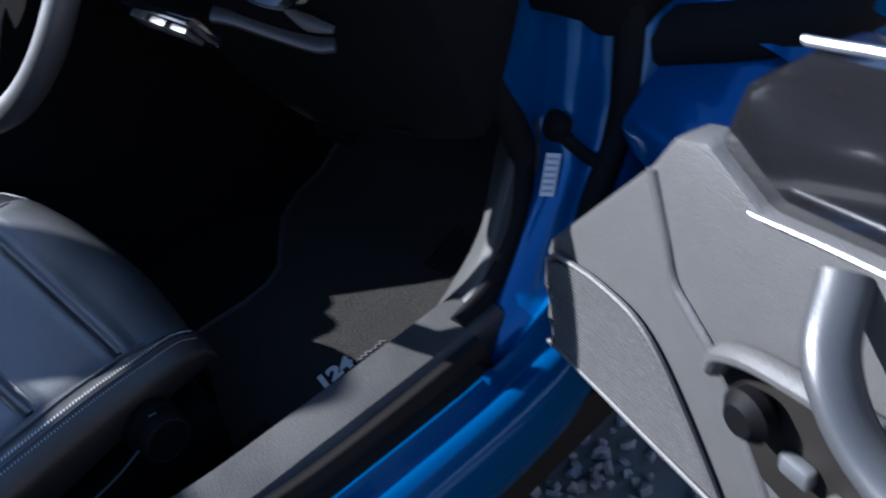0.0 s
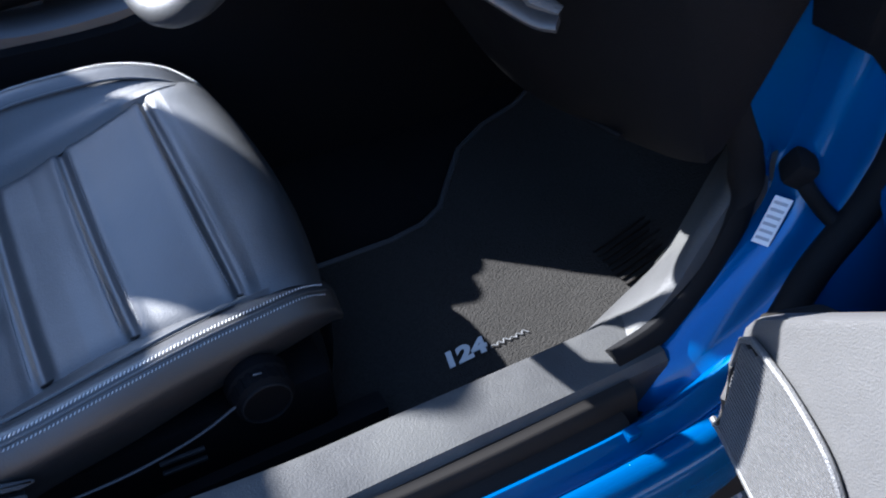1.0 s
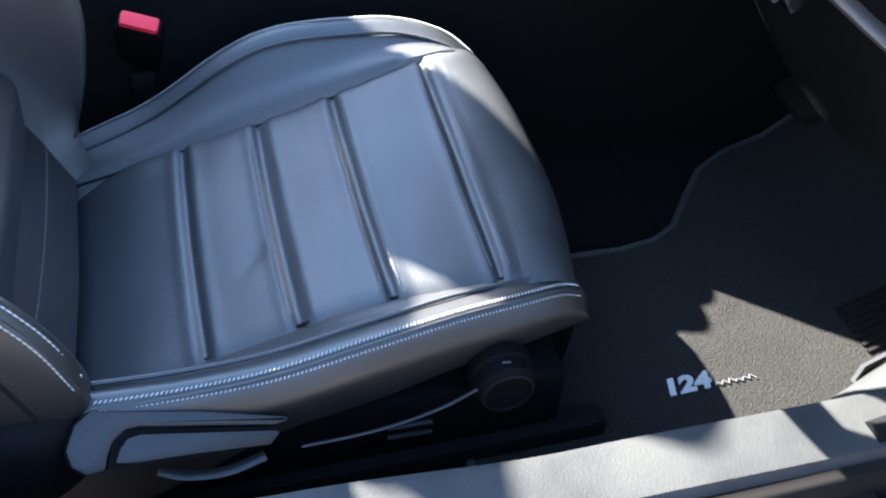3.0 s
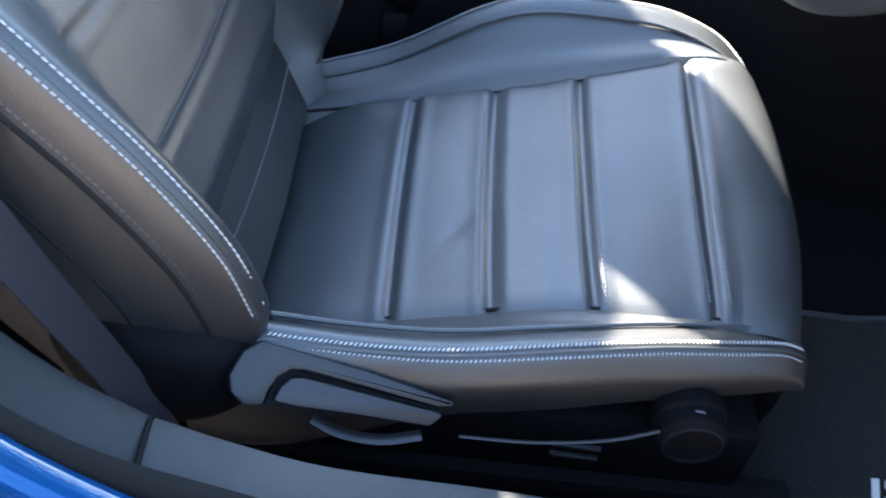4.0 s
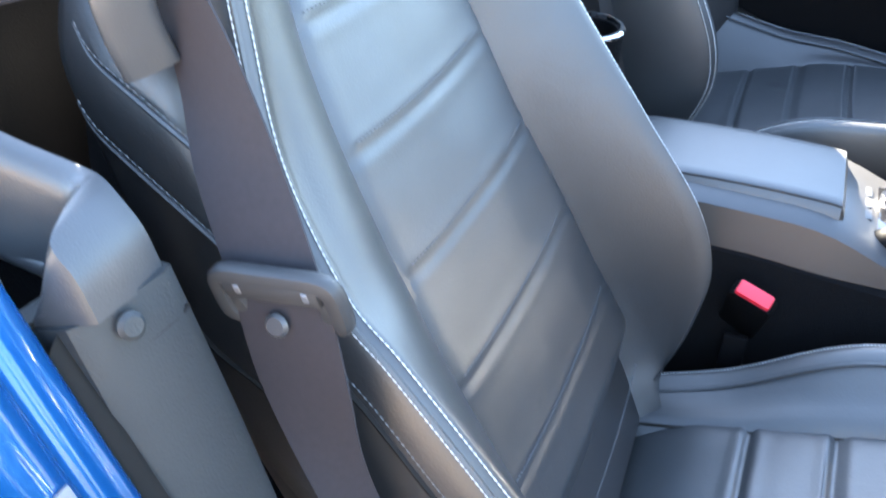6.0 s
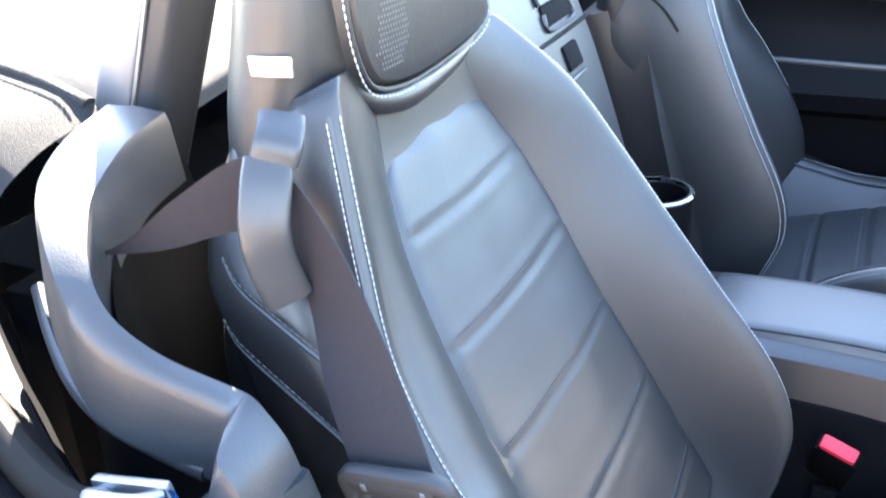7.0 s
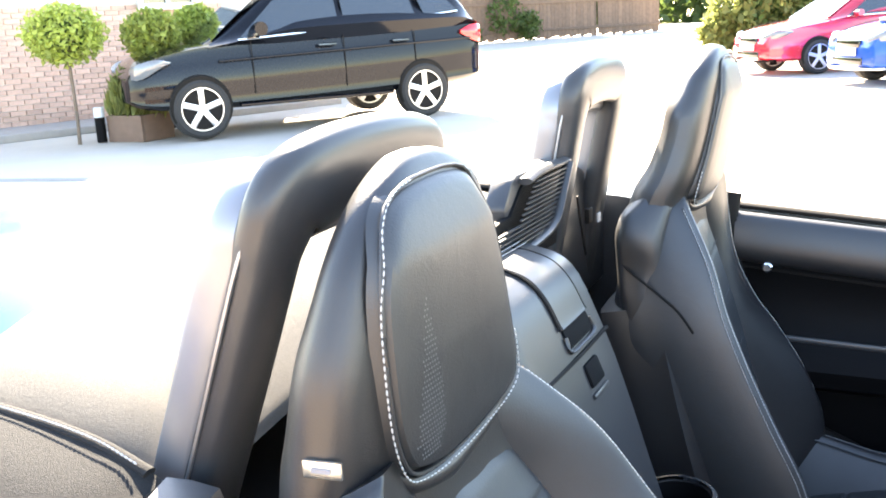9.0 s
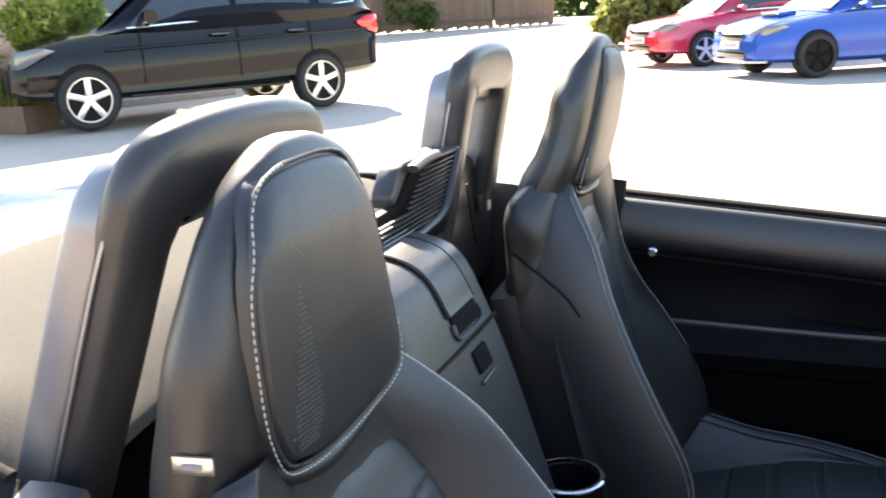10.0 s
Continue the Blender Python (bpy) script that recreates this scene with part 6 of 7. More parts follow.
def vehicle(name, label, at, turn, paint, low, cabin, panes, wheels, radius, rim_mat, lower_trim=None, belt=1.1, tumble=22, hb=0.93):
    car_ = thing(name, label, "car")
    m = Matrix.Translation(at) @ pose(0, 0, 0, 0, 0, turn)
    rings = []
    for x, z0, z1, w in low:
        ring = [(x, -w * 0.90, z0), (x, -w * 0.99, z0 + (z1 - z0) * 0.22), (x, -w * 0.995, z0 + (z1 - z0) * 0.52), (x, -w * 0.94, z0 + (z1 - z0) * 0.90), (x, -w * 0.84, z1), (x, 0, z1 + 0.03), (x, w * 0.84, z1), (x, w * 0.94, z0 + (z1 - z0) * 0.90), (x, w * 0.995, z0 + (z1 - z0) * 0.52), (x, w * 0.99, z0 + (z1 - z0) * 0.22), (x, w * 0.90, z0), (x, 0, z0)]
        rings.append(place(ring, m))
    loft("body", rings, paint, car_, "painted lower body", nu=4, nv=2)
    rings = []
    for x, z0, z1, w0, w1 in cabin:
        ring = [(x, -w0, z0), (x, -(w0 + w1) / 2, (z0 + z1) / 2), (x, -w1, z1 - 0.03), (x, -w1 * 0.8, z1), (x, 0, z1 + 0.02), (x, w1 * 0.8, z1), (x, w1, z1 - 0.03), (x, (w0 + w1) / 2, (z0 + z1) / 2), (x, w0, z0)]
        rings.append(place(ring, m))
    loft("cabin", rings, paint, car_, "painted roof and pillars", nu=3, nv=2)
    for sgn in (1, -1):
        for outline in panes:
            pts = []
            for x, z in outline:
                y = hb - (z - belt) * math.tan(radians(tumble))
                pts.append(m @ Vector((x, sgn * y, z)))
            bm = bmesh.new()
            fc = bm.faces.new([bm.verts.new(p) for p in pts])
            r = bmesh.ops.extrude_face_region(bm, geom=[fc])
            off = m.to_3x3() @ Vector((0, sgn * 0.02, 0.006))
            bmesh.ops.translate(bm, vec=off, verts=[v for v in r["geom"] if isinstance(v, bmesh.types.BMVert)])
            part("side_window", bm, GLASS_DARK, car_, "dark tinted side window")
        sweep("belt_strip", [m @ Vector((x, sgn * (hb + 0.014 - (z - belt) * math.tan(radians(tumble))), z)) for x, z in [min(panes[0]), panes[-2][1], max(panes[-1])]], CHROME, car_, "bright window strip", half=(0.008, 0.012), n=3, seg=6)
        for x in wheels:
            a = m @ Vector((x, sgn * (hb + 0.005), radius + 0.03))
            disc("wheel_arch", radius * 1.05, 0.06, Matrix.Translation(a) @ pose(0, 0, 0, 0, 0, turn) @ pose(0, 0, 0, 90, 0, 0), RUBBER, car_, "dark wheel arch", bevel=0.02)
            b = m @ Vector((x, sgn * (hb - 0.06), radius))
            road_wheel(car_, b, turn, radius, rim_mat)
    return car_, m


suv, sm = vehicle("suv", "black large five-door SUV with five-spoke alloy wheels", (-7.19, 9.19, ground_height(-7.2, 9) + 0.02), -125.1, BLACK_PAINT,
                  [(-2.42, 0.58, 0.98, 0.70), (-2.38, 0.46, 1.20, 0.84), (-2.1, 0.42, 1.28, 0.94), (-1.4, 0.38, 1.24, 0.97), (0, 0.34, 1.16, 0.97), (1.0, 0.33, 1.09, 0.97), (1.5, 0.34, 1.05, 0.95), (1.9, 0.36, 0.97, 0.88), (2.10, 0.40, 0.86, 0.77), (2.20, 0.46, 0.72, 0.64)],
                  [(-2.34, 1.15, 1.25, 0.82, 0.74), (-2.16, 1.15, 1.52, 0.88, 0.68), (-1.85, 1.12, 1.70, 0.91, 0.66), (-0.8, 1.08, 1.79, 0.93, 0.68), (0.1, 1.06, 1.76, 0.93, 0.67), (0.40, 1.05, 1.66, 0.92, 0.67), (1.0, 1.04, 1.25, 0.90, 0.76), (1.30, 1.02, 1.08, 0.88, 0.82)],
                  [[(-2.05, 1.33), (-1.55, 1.28), (-1.45, 1.62), (-1.80, 1.60)], [(-1.42, 1.27), (-0.42, 1.19), (-0.42, 1.67), (-1.34, 1.65)], [(-0.34, 1.185), (0.95, 1.11), (0.42, 1.56), (0.05, 1.66), (-0.34, 1.67)]],
                  (1.4575, -1.4575), 0.350, ALLOY, belt=1.13, hb=0.955)
for sgn in (1, -1):
    mh = sweep("door_mirror", [sm @ Vector((0.72, sgn * 0.96, 1.20)), sm @ Vector((0.72, sgn * 1.08, 1.22)), sm @ Vector((0.72, sgn * 1.17, 1.22))], BLACK_PAINT, suv, "black door mirror", half=(0.08, 0.085), n=4, seg=12)
    for x in (-0.15, -1.15):
        sweep("door_handle", [sm @ Vector((x - 0.11, sgn * 0.985, 1.0)), sm @ Vector((x, sgn * 1.01, 1.0)), sm @ Vector((x + 0.11, sgn * 0.985, 1.0))], GLOSS, suv, "black door handle", half=(0.02, 0.02), n=4, seg=8)
    for x in (-0.38, 0.80, -1.36):
        sweep("door_gap", [sm @ Vector((x, sgn * 0.975, 0.48)), sm @ Vector((x, sgn * 0.975, 0.8)), sm @ Vector((x, sgn * 0.95, 1.10))], RUBBER, suv, half=(0.006, 0.006), n=3, seg=6)
    sweep("side_step", [sm @ Vector((-1.0, sgn * 0.98, 0.36)), sm @ Vector((0, sgn * 0.99, 0.36)), sm @ Vector((1.0, sgn * 0.98, 0.36))], BLACK_PAINT, suv, "black side step", half=(0.05, 0.025), n=3, seg=10)
    sweep("shoulder_line", [sm @ Vector((-2.2, sgn * 0.94, 0.98)), sm @ Vector((-0.5, sgn * 0.972, 0.93)), sm @ Vector((1.2, sgn * 0.965, 0.88))], BLACK_PAINT, suv, half=(0.012, 0.018), n=4, seg=8)
    loft("tail_lamp", [[sm @ Vector((x, sgn * w, z - h)), sm @ Vector((x, sgn * (w + 0.02), z)), sm @ Vector((x, sgn * w, z + h)), sm @ Vector((x, sgn * (w - 0.12), z))] for x, w, z, h in ((-2.46, 0.72, 1.02, 0.07), (-2.38, 0.88, 1.03, 0.12), (-2.2, 0.935, 1.05, 0.09), (-2.05, 0.945, 1.06, 0.02))], LAMP_RED, suv, "red tail lamp", nu=2, nv=2)
    loft("head_lamp", [[sm @ Vector((x, sgn * w, z - h)), sm @ Vector((x, sgn * (w + 0.02), z)), sm @ Vector((x, sgn * w, z + h)), sm @ Vector((x, sgn * (w - 0.12), z))] for x, w, z, h in ((2.16, 0.66, 0.78, 0.07), (2.06, 0.82, 0.82, 0.09), (1.9, 0.90, 0.88, 0.06), (1.75, 0.93, 0.90, 0.01))], LAMP_CLEAR, suv, "clear head lamp", nu=2, nv=2)
    sweep("roof_rail", [sm @ Vector((-1.7, sgn * 0.64, 1.76)), sm @ Vector((-0.7, sgn * 0.65, 1.84)), sm @ Vector((0.2, sgn * 0.64, 1.79))], SILVER, suv, half=(0.018, 0.018), n=4, seg=8)
loft("windscreen", [[sm @ Vector((x, y * w, z + 0.012)) for y in (-1, -0.5, 0, 0.5, 1)] for x, z, w in ((1.22, 1.10, 0.78), (0.98, 1.30, 0.72), (0.5, 1.66, 0.62))], GLASS_DARK, suv, "windscreen", nu=3, closed=False, cap=False)

GH = ground_height(-2, 18)
LOWC = [(-2.1, 0.45, 0.90, 0.70), (-2.0, 0.32, 0.98, 0.82), (-1.2, 0.24, 0.98, 0.87), (0, 0.22, 0.95, 0.87), (0.9, 0.22, 0.92, 0.87), (1.4, 0.23, 0.86, 0.86), (1.85, 0.24, 0.78, 0.80), (2.08, 0.26, 0.68, 0.70), (2.16, 0.32, 0.55, 0.60)]
CABC = [(-1.7, 0.94, 1.0, 0.76, 0.66), (-1.2, 0.94, 1.32, 0.80, 0.60), (-0.4, 0.93, 1.45, 0.82, 0.58), (0.2, 0.92, 1.40, 0.82, 0.58), (0.6, 0.90, 1.20, 0.80, 0.64), (1.05, 0.88, 0.93, 0.76, 0.72)]
PANC = [[(-1.3, 1.0), (-0.5, 0.98), (-0.5, 1.34), (-1.0, 1.30)], [(-0.44, 0.98), (0.8, 0.95), (0.2, 1.32), (-0.44, 1.35)]]


def front_end(car_, m, paint, grille):
    for sgn in (1, -1):
        loft("head_lamp", [[m @ Vector((x, sgn * w, z - h)), m @ Vector((x + 0.02, sgn * (w + 0.015), z)), m @ Vector((x, sgn * w, z + h)), m @ Vector((x - 0.05, sgn * (w - 0.1), z))] for x, w, z, h in ((2.12, 0.45, 0.64, 0.05), (2.05, 0.66, 0.68, 0.07), (1.9, 0.79, 0.72, 0.05), (1.75, 0.83, 0.74, 0.01))], LAMP_CLEAR, car_, "clear head lamp", nu=2, nv=2)
        sweep("door_mirror", [m @ Vector((0.62, sgn * 0.84, 0.98)), m @ Vector((0.62, sgn * 1.0, 1.0))], paint, car_, "painted door mirror", half=(0.06, 0.06), n=3, seg=10)
        box("fog_lamp", (0.06, 0.16, 0.10), (0, 0, 0), GLOSS, car_, "dark fog lamp recess", bevel=0.02).data.transform(m @ pose(2.10, sgn * 0.56, 0.40, 0, 0, -25 * -sgn))
    box("grille", (0.05, 0.62, 0.11), (0, 0, 0), GLOSS, car_, "dark front grille", bevel=0.02).data.transform(m @ pose(2.15, 0, 0.60))
    box("lower_grille", (0.05, 0.80, 0.10), (0, 0, 0), GLOSS, car_, "dark lower grille", bevel=0.02).data.transform(m @ pose(2.16, 0, 0.36))
    pl = box("number_plate", (0.02, 0.52, 0.11), (0, 0, 0), LABEL, car_, "white number plate", bevel=0.004)
    pl.data.transform(m @ pose(2.19, 0, 0.49))
    bar = box("plate_bar", (0.006, 0.40, 0.05), (0, 0, 0), INK, pl, bevel=0)
    bar.data.transform(m @ pose(2.202, 0, 0.49))
    sweep("splitter", [m @ Vector((2.02, -0.72, 0.26)), m @ Vector((2.18, -0.35, 0.25)), m @ Vector((2.2, 0, 0.25)), m @ Vector((2.18, 0.35, 0.25)), m @ Vector((2.02, 0.72, 0.26))], LABEL if grille else PLASTIC, car_, "front lip", half=(0.05, 0.02), n=4, seg=8)
    loft("windscreen", [[m @ Vector((x, y * w, z + 0.012)) for y in (-1, -0.5, 0, 0.5, 1)] for x, z, w in ((1.02, 0.95, 0.68), (0.6, 1.21, 0.60), (0.22, 1.41, 0.54))], GLASS_DARK, car_, "windscreen", nu=3, closed=False, cap=False)
    for sgn in (1, -1):
        sweep("bonnet_gap", [m @ Vector((1.0, sgn * 0.70, 0.925)), m @ Vector((1.5, sgn * 0.68, 0.875)), m @ Vector((1.98, sgn * 0.60, 0.755))], RUBBER, car_, half=(0.006, 0.006), n=3, seg=6)


redcar, rm = vehicle("red_hatchback", "red parked hatchback with black bumpers", (-0.75, 17.9, ground_height(-0.75, 17.9)), 215, RED_PAINT, LOWC, CABC, PANC, (1.3, -1.2), 0.30, ALLOY, belt=0.97, hb=0.855, tumble=26)
front_end(redcar, rm, RED_PAINT, False)
bluecar, bmx = vehicle("blue_saloon", "bright blue parked saloon with bonnet scoop", (1.12, 14.9, ground_height(1.12, 14.9)), 212, BLUE_CAR, LOWC, CABC, PANC, (1.3, -1.25), 0.32, PLASTIC, belt=0.97, hb=0.855, tumble=26)
front_end(bluecar, bmx, BLUE_CAR, True)
box("bonnet_scoop", (0.30, 0.50, 0.07), (0, 0, 0), BLUE_CAR, bluecar, "raised bonnet scoop", bevel=0.03, segments=3).data.transform(bmx @ pose(1.42, 0, 0.91, 0, 5, 0))
box("scoop_mouth", (0.02, 0.42, 0.04), (0, 0, 0), GLOSS, bluecar, "dark scoop mouth", bevel=0.008).data.transform(bmx @ pose(1.575, 0, 0.905))


# ---- plants ----
def leaves(name, centres, radii, count, size, mat_, parent, label="", seed=1, squash=1.0, shell=0.55, upright=False):
    rng = np.random.default_rng(seed)
    verts, faces = [], []
    for c, r in zip(centres, radii):
        for _ in range(count):
            d = rng.standard_normal(3)
            d /= np.linalg.norm(d)
            rad = r * (shell + (1 - shell) * rng.random() ** 0.5) * (1 + 0.12 * rng.standard_normal() * 0.6)
            p = np.array(c) + d * rad * [1, 1, squash]
            s = size * rng.uniform(0.6, 1.3)
            a = rng.standard_normal(3) * 0.6 + d * 0.3
            if upright:
                a = rng.standard_normal(3) * 0.25 + [0, 0, 1]
            a /= np.linalg.norm(a)
            b = np.cross(a, rng.standard_normal(3))
            b /= np.linalg.norm(b)
            w = 0.22 if upright else 0.5
            k = len(verts)
            verts += [p - a * s, p + b * s * w, p + a * s, p - b * s * w]
            faces += [(k, k + 1, k + 2), (k, k + 2, k + 3)]
    me = bpy.data.meshes.new(name)
    me.from_pydata([tuple(v) for v in verts], [], faces)
    me.materials.append(mat_)
    ob = new(name, me)
    ob.parent = parent
    if label:
        tagged(ob, label=label)
    return ob


def topiary(x, y, z, r, squash, seed):
    g0 = ground_height(x, y)
    t = thing("topiary_tree", "clipped round topiary tree on a thin bare stem", "tree", group="topiary trees by the wall")
    sweep("trunk", [(x, y, g0), (x + 0.02, y, g0 + 0.4), (x, y + 0.01, z - r * 0.3)], BARK, t, "thin bare stem", half=(0.022, 0.022), n=4, seg=8, taper=(1.2, 0.9, 0.8))
    for k in range(5):
        a = k * 1.26 + seed
        sweep("limb", [(x, y, z - r * 0.5), (x + 0.4 * r * math.cos(a), y + 0.4 * r * math.sin(a), z - 0.1 * r), (x + 0.75 * r * math.cos(a), y + 0.75 * r * math.sin(a), z + 0.25 * r)], BARK, t, half=(0.012, 0.012), n=3, seg=6, taper=(1, 0.7, 0.4))
    leaves("crown", [(x, y, z)], [r], 2600, 0.042, LEAF, t, "dense rounded yellow-green crown", seed, squash, 0.5)
    # inner leaves take the darker green, so the crown's shade is in their colour
    leaves("inner_leaves", [(x, y, z)], [r * 0.7], 500, 0.06, LEAF_DARK, t, "inner leaves in a darker green that stands for shade", seed + 50, squash, 0.3)


topiary(-8.86, 7.05, 1.30, 0.46, 0.76, 3)
topiary(-8.18, 7.76, 1.24, 0.34, 0.92, 5)
topiary(-8.44, 8.86, 1.36, 0.30, 0.85, 8)
pl = thing("planter", "low wooden planter box with feathery shrubs", "planter")
for x, y, sx, sy in ((-8.33, 7.30, 0.56, 0.05), (-8.33, 7.80, 0.56, 0.05), (-8.07, 7.55, 0.05, 0.46), (-8.59, 7.55, 0.05, 0.46)):
    box("side_board", (sx, sy, 0.32), (x, y, 0.16 + ground_height(x, y)), PLANTER, pl, "brown wooden side board", bevel=0.01)
box("soil", (0.48, 0.46, 0.04), (-8.33, 7.55, 0.26), BARK, pl)
leaves("shrub", [(-8.33, 7.55, 0.55), (-8.2, 7.65, 0.5), (-8.45, 7.5, 0.48)], [0.32, 0.26, 0.26], 700, 0.12, GRASSY, pl, "feathery grey-green shrub", 12, 0.9, 0.2, upright=True)
post = thing("bollard_light", "short dark bollard light with a pale head", "bollard")
disc("bollard_stem", 0.06, 0.30, pose(-8.66, 7.22, 0.16), PLASTIC, post)
disc("bollard_head", 0.062, 0.12, pose(-8.66, 7.22, 0.37), LABEL, post, "pale lamp head")


# ---- walls, fence and distance ----
def brick_wall():
    """The brick and boarded side of the house, with separate bricks at the near end."""
    p0, p1 = Vector((-12.6, 4.6, 0)), Vector((-9.6, 12.6, 0))
    L = (p1 - p0).length
    a = math.degrees(math.atan2(p1.y - p0.y, p1.x - p0.x))
    m = Matrix.Translation(p0) @ pose(0, 0, 0, 0, 0, a)
    wall = tagged(box("wall_house", (L, 0.25, 1.75), (0, 0, 0), MORTAR, bevel=0), "red brick house wall with pale mortar", "wall", kind="structure")
    wall.data.transform(m @ pose(L / 2, 0.16, 0.875))
    up = tagged(box("wall_house_upper", (L, 0.25, 3.0), (0, 0, 0), BOARD, bevel=0), "white weatherboarded upper house wall", "wall", kind="structure")
    up.data.transform(m @ pose(L / 2, 0.16, 3.25))
    verts, faces = [], []
    rng = np.random.default_rng(9)
    bx, bz, gap = 0.215, 0.065, 0.010
    brick_mesh = None
    count = 0
    for row in range(23):
        off = (row % 2) * 0.1125
        z = 0.05 + row * (bz + gap)
        for k in range(int(L / (bx + gap))):
            x = off + k * (bx + gap) + bx / 2
            if x > L - 0.1:
                continue
            near = 2.6 < x < 6.2 and 4 <= row < 23 and count < 300
            if near:
                if brick_mesh is None:
                    bm = bmesh.new()
                    bmesh.ops.create_cube(bm, size=1.0)
                    bmesh.ops.scale(bm, vec=(bx, 0.04, bz), verts=bm.verts)
                    brick_mesh = bpy.data.meshes.new("brick")
                    bm.to_mesh(brick_mesh)
                    bm.free()
                    brick_mesh.materials.append(BRICK)
                b = new("brick", brick_mesh)
                b.parent = wall
                b.matrix_basis = m @ pose(x, 0.025 + rng.uniform(-0.003, 0.003), z)
                count += 1
            else:
                q = len(verts)
                for dx in (-bx / 2, bx / 2):
                    for dy in (0.005, 0.045):
                        for dz in (-bz / 2, bz / 2):
                            verts.append(m @ Vector((x + dx, dy, z + dz)))
                faces += [tuple(q + i for i in fc) for fc in ((0, 1, 5, 4), (0, 1, 3, 2), (4, 5, 7, 6), (1, 3, 7, 5), (0, 2, 6, 4))]
    rest = mesh_part("brickwork", verts, faces, BRICK, wall, "far courses of brick", smooth=False)
    tagged(rest, kind="stuff")
    for k in range(14):
        bd = box("weatherboard", (L, 0.03, 0.20), (0, 0, 0), BOARD, up, bevel=0.004)
        bd.data.transform(m @ pose(L / 2, 0.012, 1.86 + 0.19 * k, 8, 0, 0))
    for i, x in enumerate((3.1, 6.3)):
        w = thing("window_%d" % (i + 1), "dark window with a white painted frame", "window", kind="structure")
        pane = box("pane", (0.86, 0.02, 0.96), (0, 0, 0), GLASS_DARK, w, bevel=0)
        pane.data.transform(m @ pose(x, -0.02, 2.2))
        for dx, dz, sx, sz in ((-0.46, 0, 0.08, 1.1), (0.46, 0, 0.08, 1.1), (0, 0.5, 1.0, 0.08), (0, -0.5, 1.0, 0.1), (0, 0, 0.05, 1.0)):
            fr_ = box("window_frame", (sx, 0.08, sz), (0, 0, 0), BOARD, w, bevel=0.006)
            fr_.data.transform(m @ pose(x + dx, -0.045, 2.2 + dz))
    pav = tagged(box("pavement", (L, 1.3, 0.10), (0, 0, 0), SLAB, bevel=0.012), "pale stone path along the house wall", "pavement", kind="structure")
    pav.data.transform(m @ pose(L / 2, -0.70, 0.05))


brick_wall()
ed = tagged(sweep("edging", [(-9.6, 4.25, 0.0), (-7.3, 4.67, 0.0), (-5.4, 5.0, 0.0), (-2.5, 5.5, 0.0)], SLAB, None, "flush stone edging strip across the gravel", half=(0.06, 0.018), n=4, seg=8), category="kerb", kind="structure")

# unseen wall added behind the camera to throw warm light onto the seats
back = tagged(box("wall_behind", (16.0, 0.25, 1.4), (-0.5, -3.9, 0.70), BOUNCE_WALL, bevel=0.01), "plain brown wall added out of view to bounce warm light onto the car", "wall", kind="structure")


def fence():
    p0, p1 = Vector((-13.6, 25.6, 0)), Vector((-8.05, 33.1, 0))
    L = (p1 - p0).length
    a = math.degrees(math.atan2(p1.y - p0.y, p1.x - p0.x))
    z = 0.58
    m = Matrix.Translation((p0.x, p0.y, z)) @ pose(0, 0, 0, 0, 0, a)
    fe = thing("fence", "weathered brown close-boarded timber fence with gate", "fence")
    n = int(L / 0.15)
    for k in range(n):
        x = 0.075 + k * 0.15
        if 6.4 < x < 6.6:
            continue
        b = box("board", (0.142, 0.022, 2.3 - 0.06 * (k % 3)), (0, 0, 0), WOOD, fe, bevel=0)
        b.data.transform(m @ pose(x, 0, 1.16))
    for x in (0.1, 2.3, 4.5, 6.5, 9.2):
        b = box("post", (0.12, 0.12, 2.4), (0, 0, 0), WOOD, fe, "square fence post", bevel=0.01)
        b.data.transform(m @ pose(x, 0.08, 1.2))
    for zz in (0.3, 1.2, 2.0):
        b = box("rail", (L, 0.04, 0.10), (0, 0, 0), WOOD, fe, bevel=0.006)
        b.data.transform(m @ pose(L / 2, -0.03, zz))
    iv = thing("ivy", "green ivy and shrubs growing along the fence foot", "shrub")
    leaves("ivy_leaves", [m @ Vector((0.6, -0.3, 0.4)), m @ Vector((2.7, -0.2, 0.9)), m @ Vector((3.6, -0.2, 0.5)), m @ Vector((1.4, -0.2, 0.3))], [0.7, 0.7, 0.5, 0.4], 500, 0.09, LEAF_DARK, iv, "", 21, 1.0, 0.2)


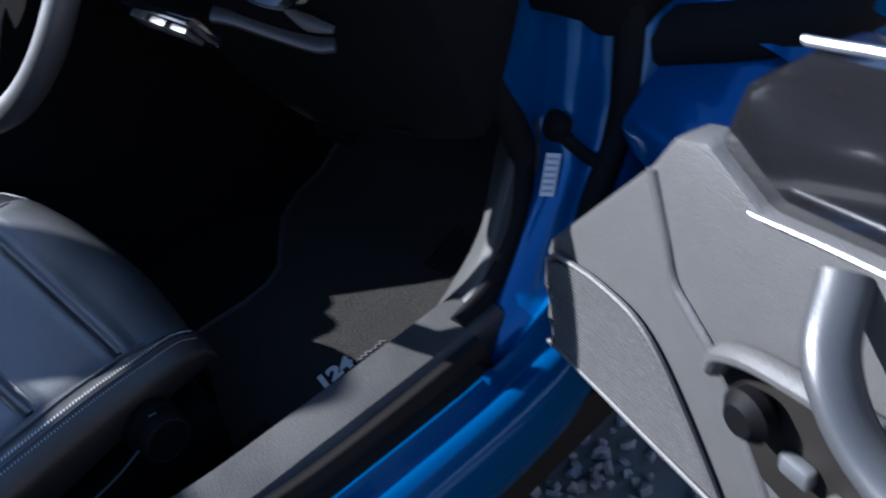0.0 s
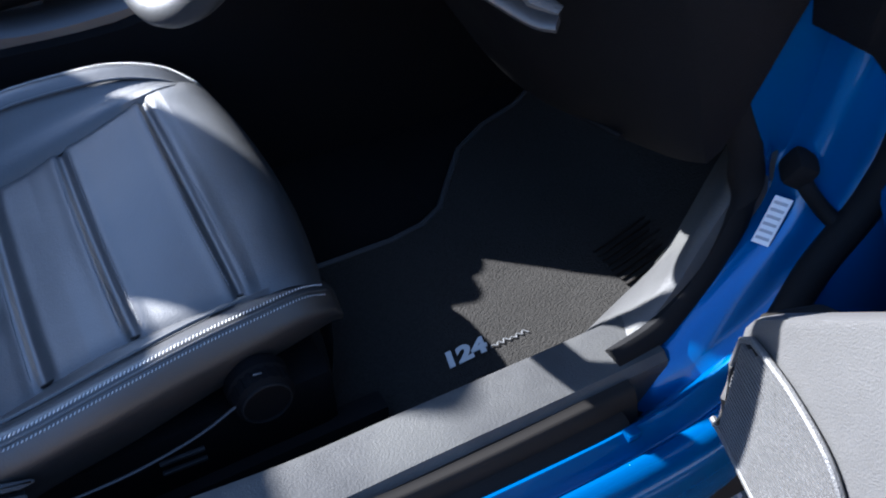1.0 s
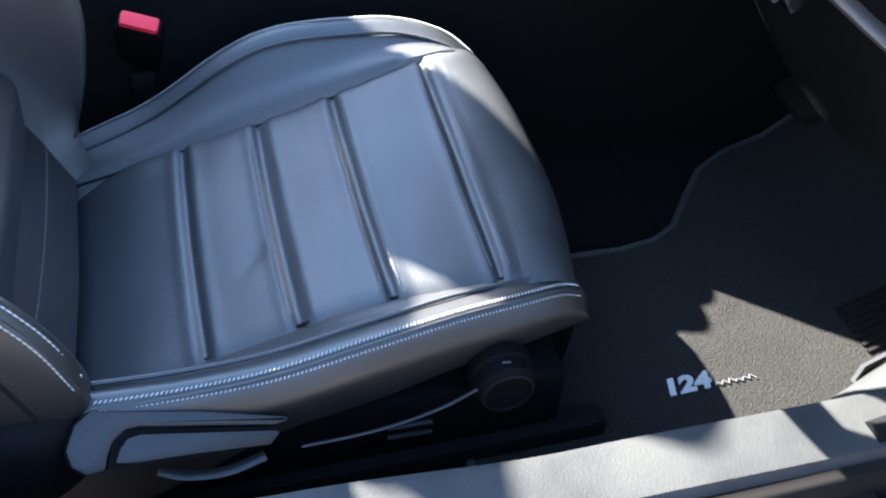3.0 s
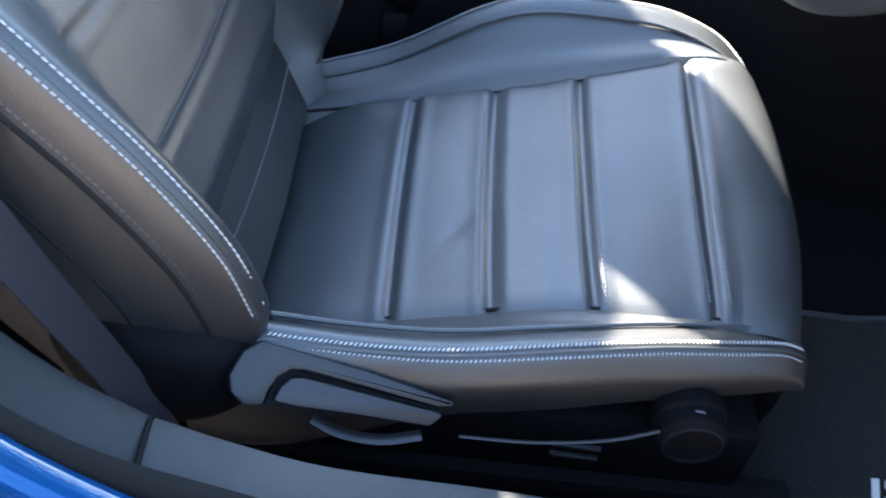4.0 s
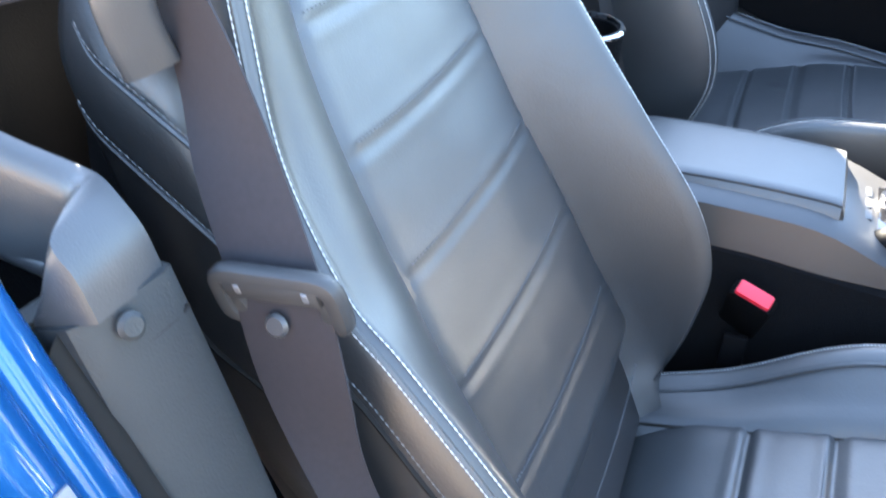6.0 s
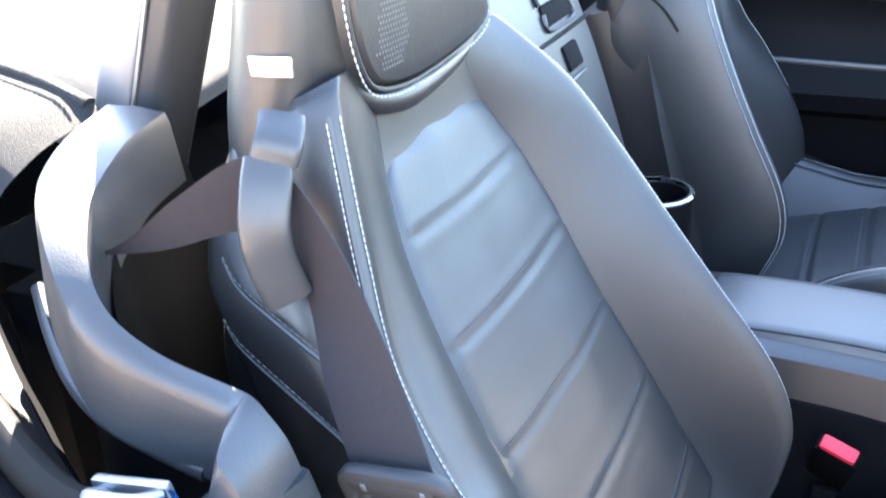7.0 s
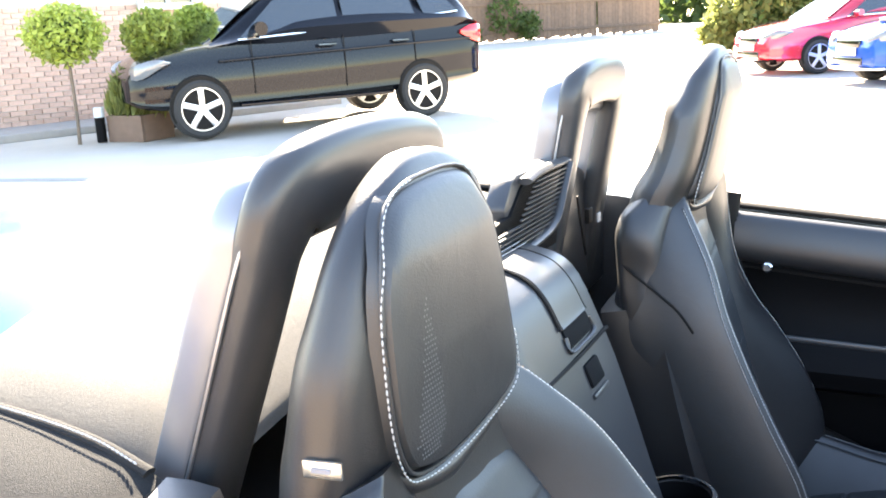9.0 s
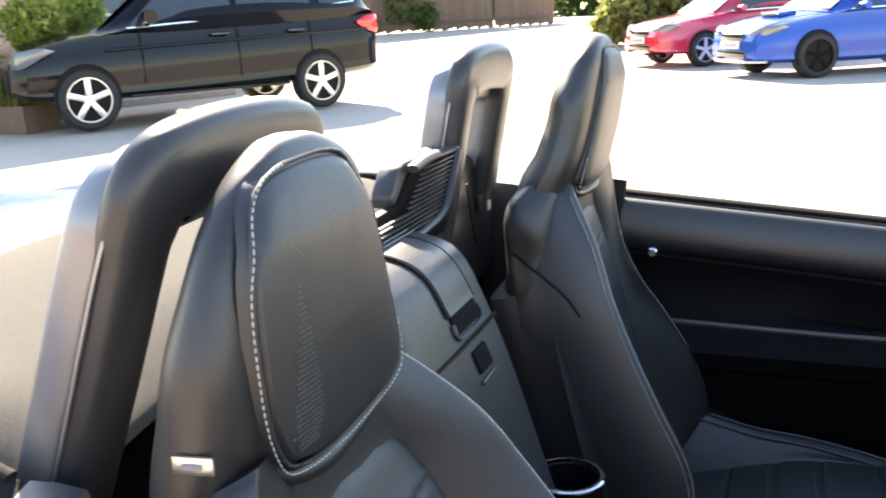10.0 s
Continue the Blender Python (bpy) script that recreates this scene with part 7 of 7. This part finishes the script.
fence()
hg = thing("hedge", "tall leafy green hedge behind the parked car", "hedge", kind="stuff")
hc, hr = [], []
rng = np.random.default_rng(6)
for k in range(16):
    t = k / 15
    hc.append((-10.3 - 3.6 * t + rng.uniform(-.3, .3), 13.0 + 10.5 * t + rng.uniform(-.3, .3), 1.1 + rng.uniform(0, .5)))
    hr.append(rng.uniform(1.0, 1.4))
leaves("hedge_leaves", hc, hr, 900, 0.11, LEAF, hg, "", 31, 1.1, 0.4)
# darker leaves at the core paint in the shade inside the hedge
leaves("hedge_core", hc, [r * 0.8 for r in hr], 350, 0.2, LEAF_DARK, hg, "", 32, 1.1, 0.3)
sh = thing("shrub", "yellow-green variegated shrub beside the parked cars", "shrub")
leaves("shrub_leaves", [(-3.6, 22.4, 1.0), (-3.0, 22.9, 1.3), (-2.4, 23.6, 1.3), (-4.0, 22.2, 0.7), (-1.6, 24.5, 1.4)], [0.8, 0.9, 0.9, 0.5, 1.0], 900, 0.13, GRASSY, sh, "", 41, 0.9, 0.35)
# the shrub's inner shade is put into a darker leaf colour
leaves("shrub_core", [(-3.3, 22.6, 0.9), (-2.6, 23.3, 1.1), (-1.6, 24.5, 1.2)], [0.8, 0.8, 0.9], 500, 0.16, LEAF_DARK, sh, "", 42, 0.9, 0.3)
sweep("shrub_stem", [(-3.0, 22.8, 0.3), (-3.0, 22.8, 0.9)], BARK, sh, half=(0.05, 0.05), n=2, seg=6)
fg = thing("field_gate", "pale five-bar field gate in the distance", "gate")
gm = Matrix.Translation((-7.2, 43.5, 0.6)) @ pose(0, 0, 0, 0, 0, -10)
for k in range(5):
    b = box("bar", (3.0, 0.05, 0.09), (0, 0, 0), BOARD, fg, bevel=0.006)
    b.data.transform(gm @ pose(1.5, 0, 0.25 + 0.24 * k))
for x in (0, 1.5, 3.0):
    b = box("gate_post", (0.10, 0.08, 1.4), (0, 0, 0), BOARD, fg, bevel=0.006)
    b.data.transform(gm @ pose(x, 0, 0.7))
fw = thing("far_trees", "distant belt of green trees", "trees", kind="stuff")
fc_, fr2 = [], []
for k in range(46):
    a = radians(55 + 95 * k / 45)
    d = 66 + rng.uniform(-4, 4)
    fc_.append((d * math.cos(a), d * math.sin(a), rng.uniform(2.2, 4.2)))
    fr2.append(rng.uniform(3.2, 4.6))
leaves("tree_belt", fc_, fr2, 420, 0.55, LEAF_DARK, fw, "", 51, 1.1, 0.5)
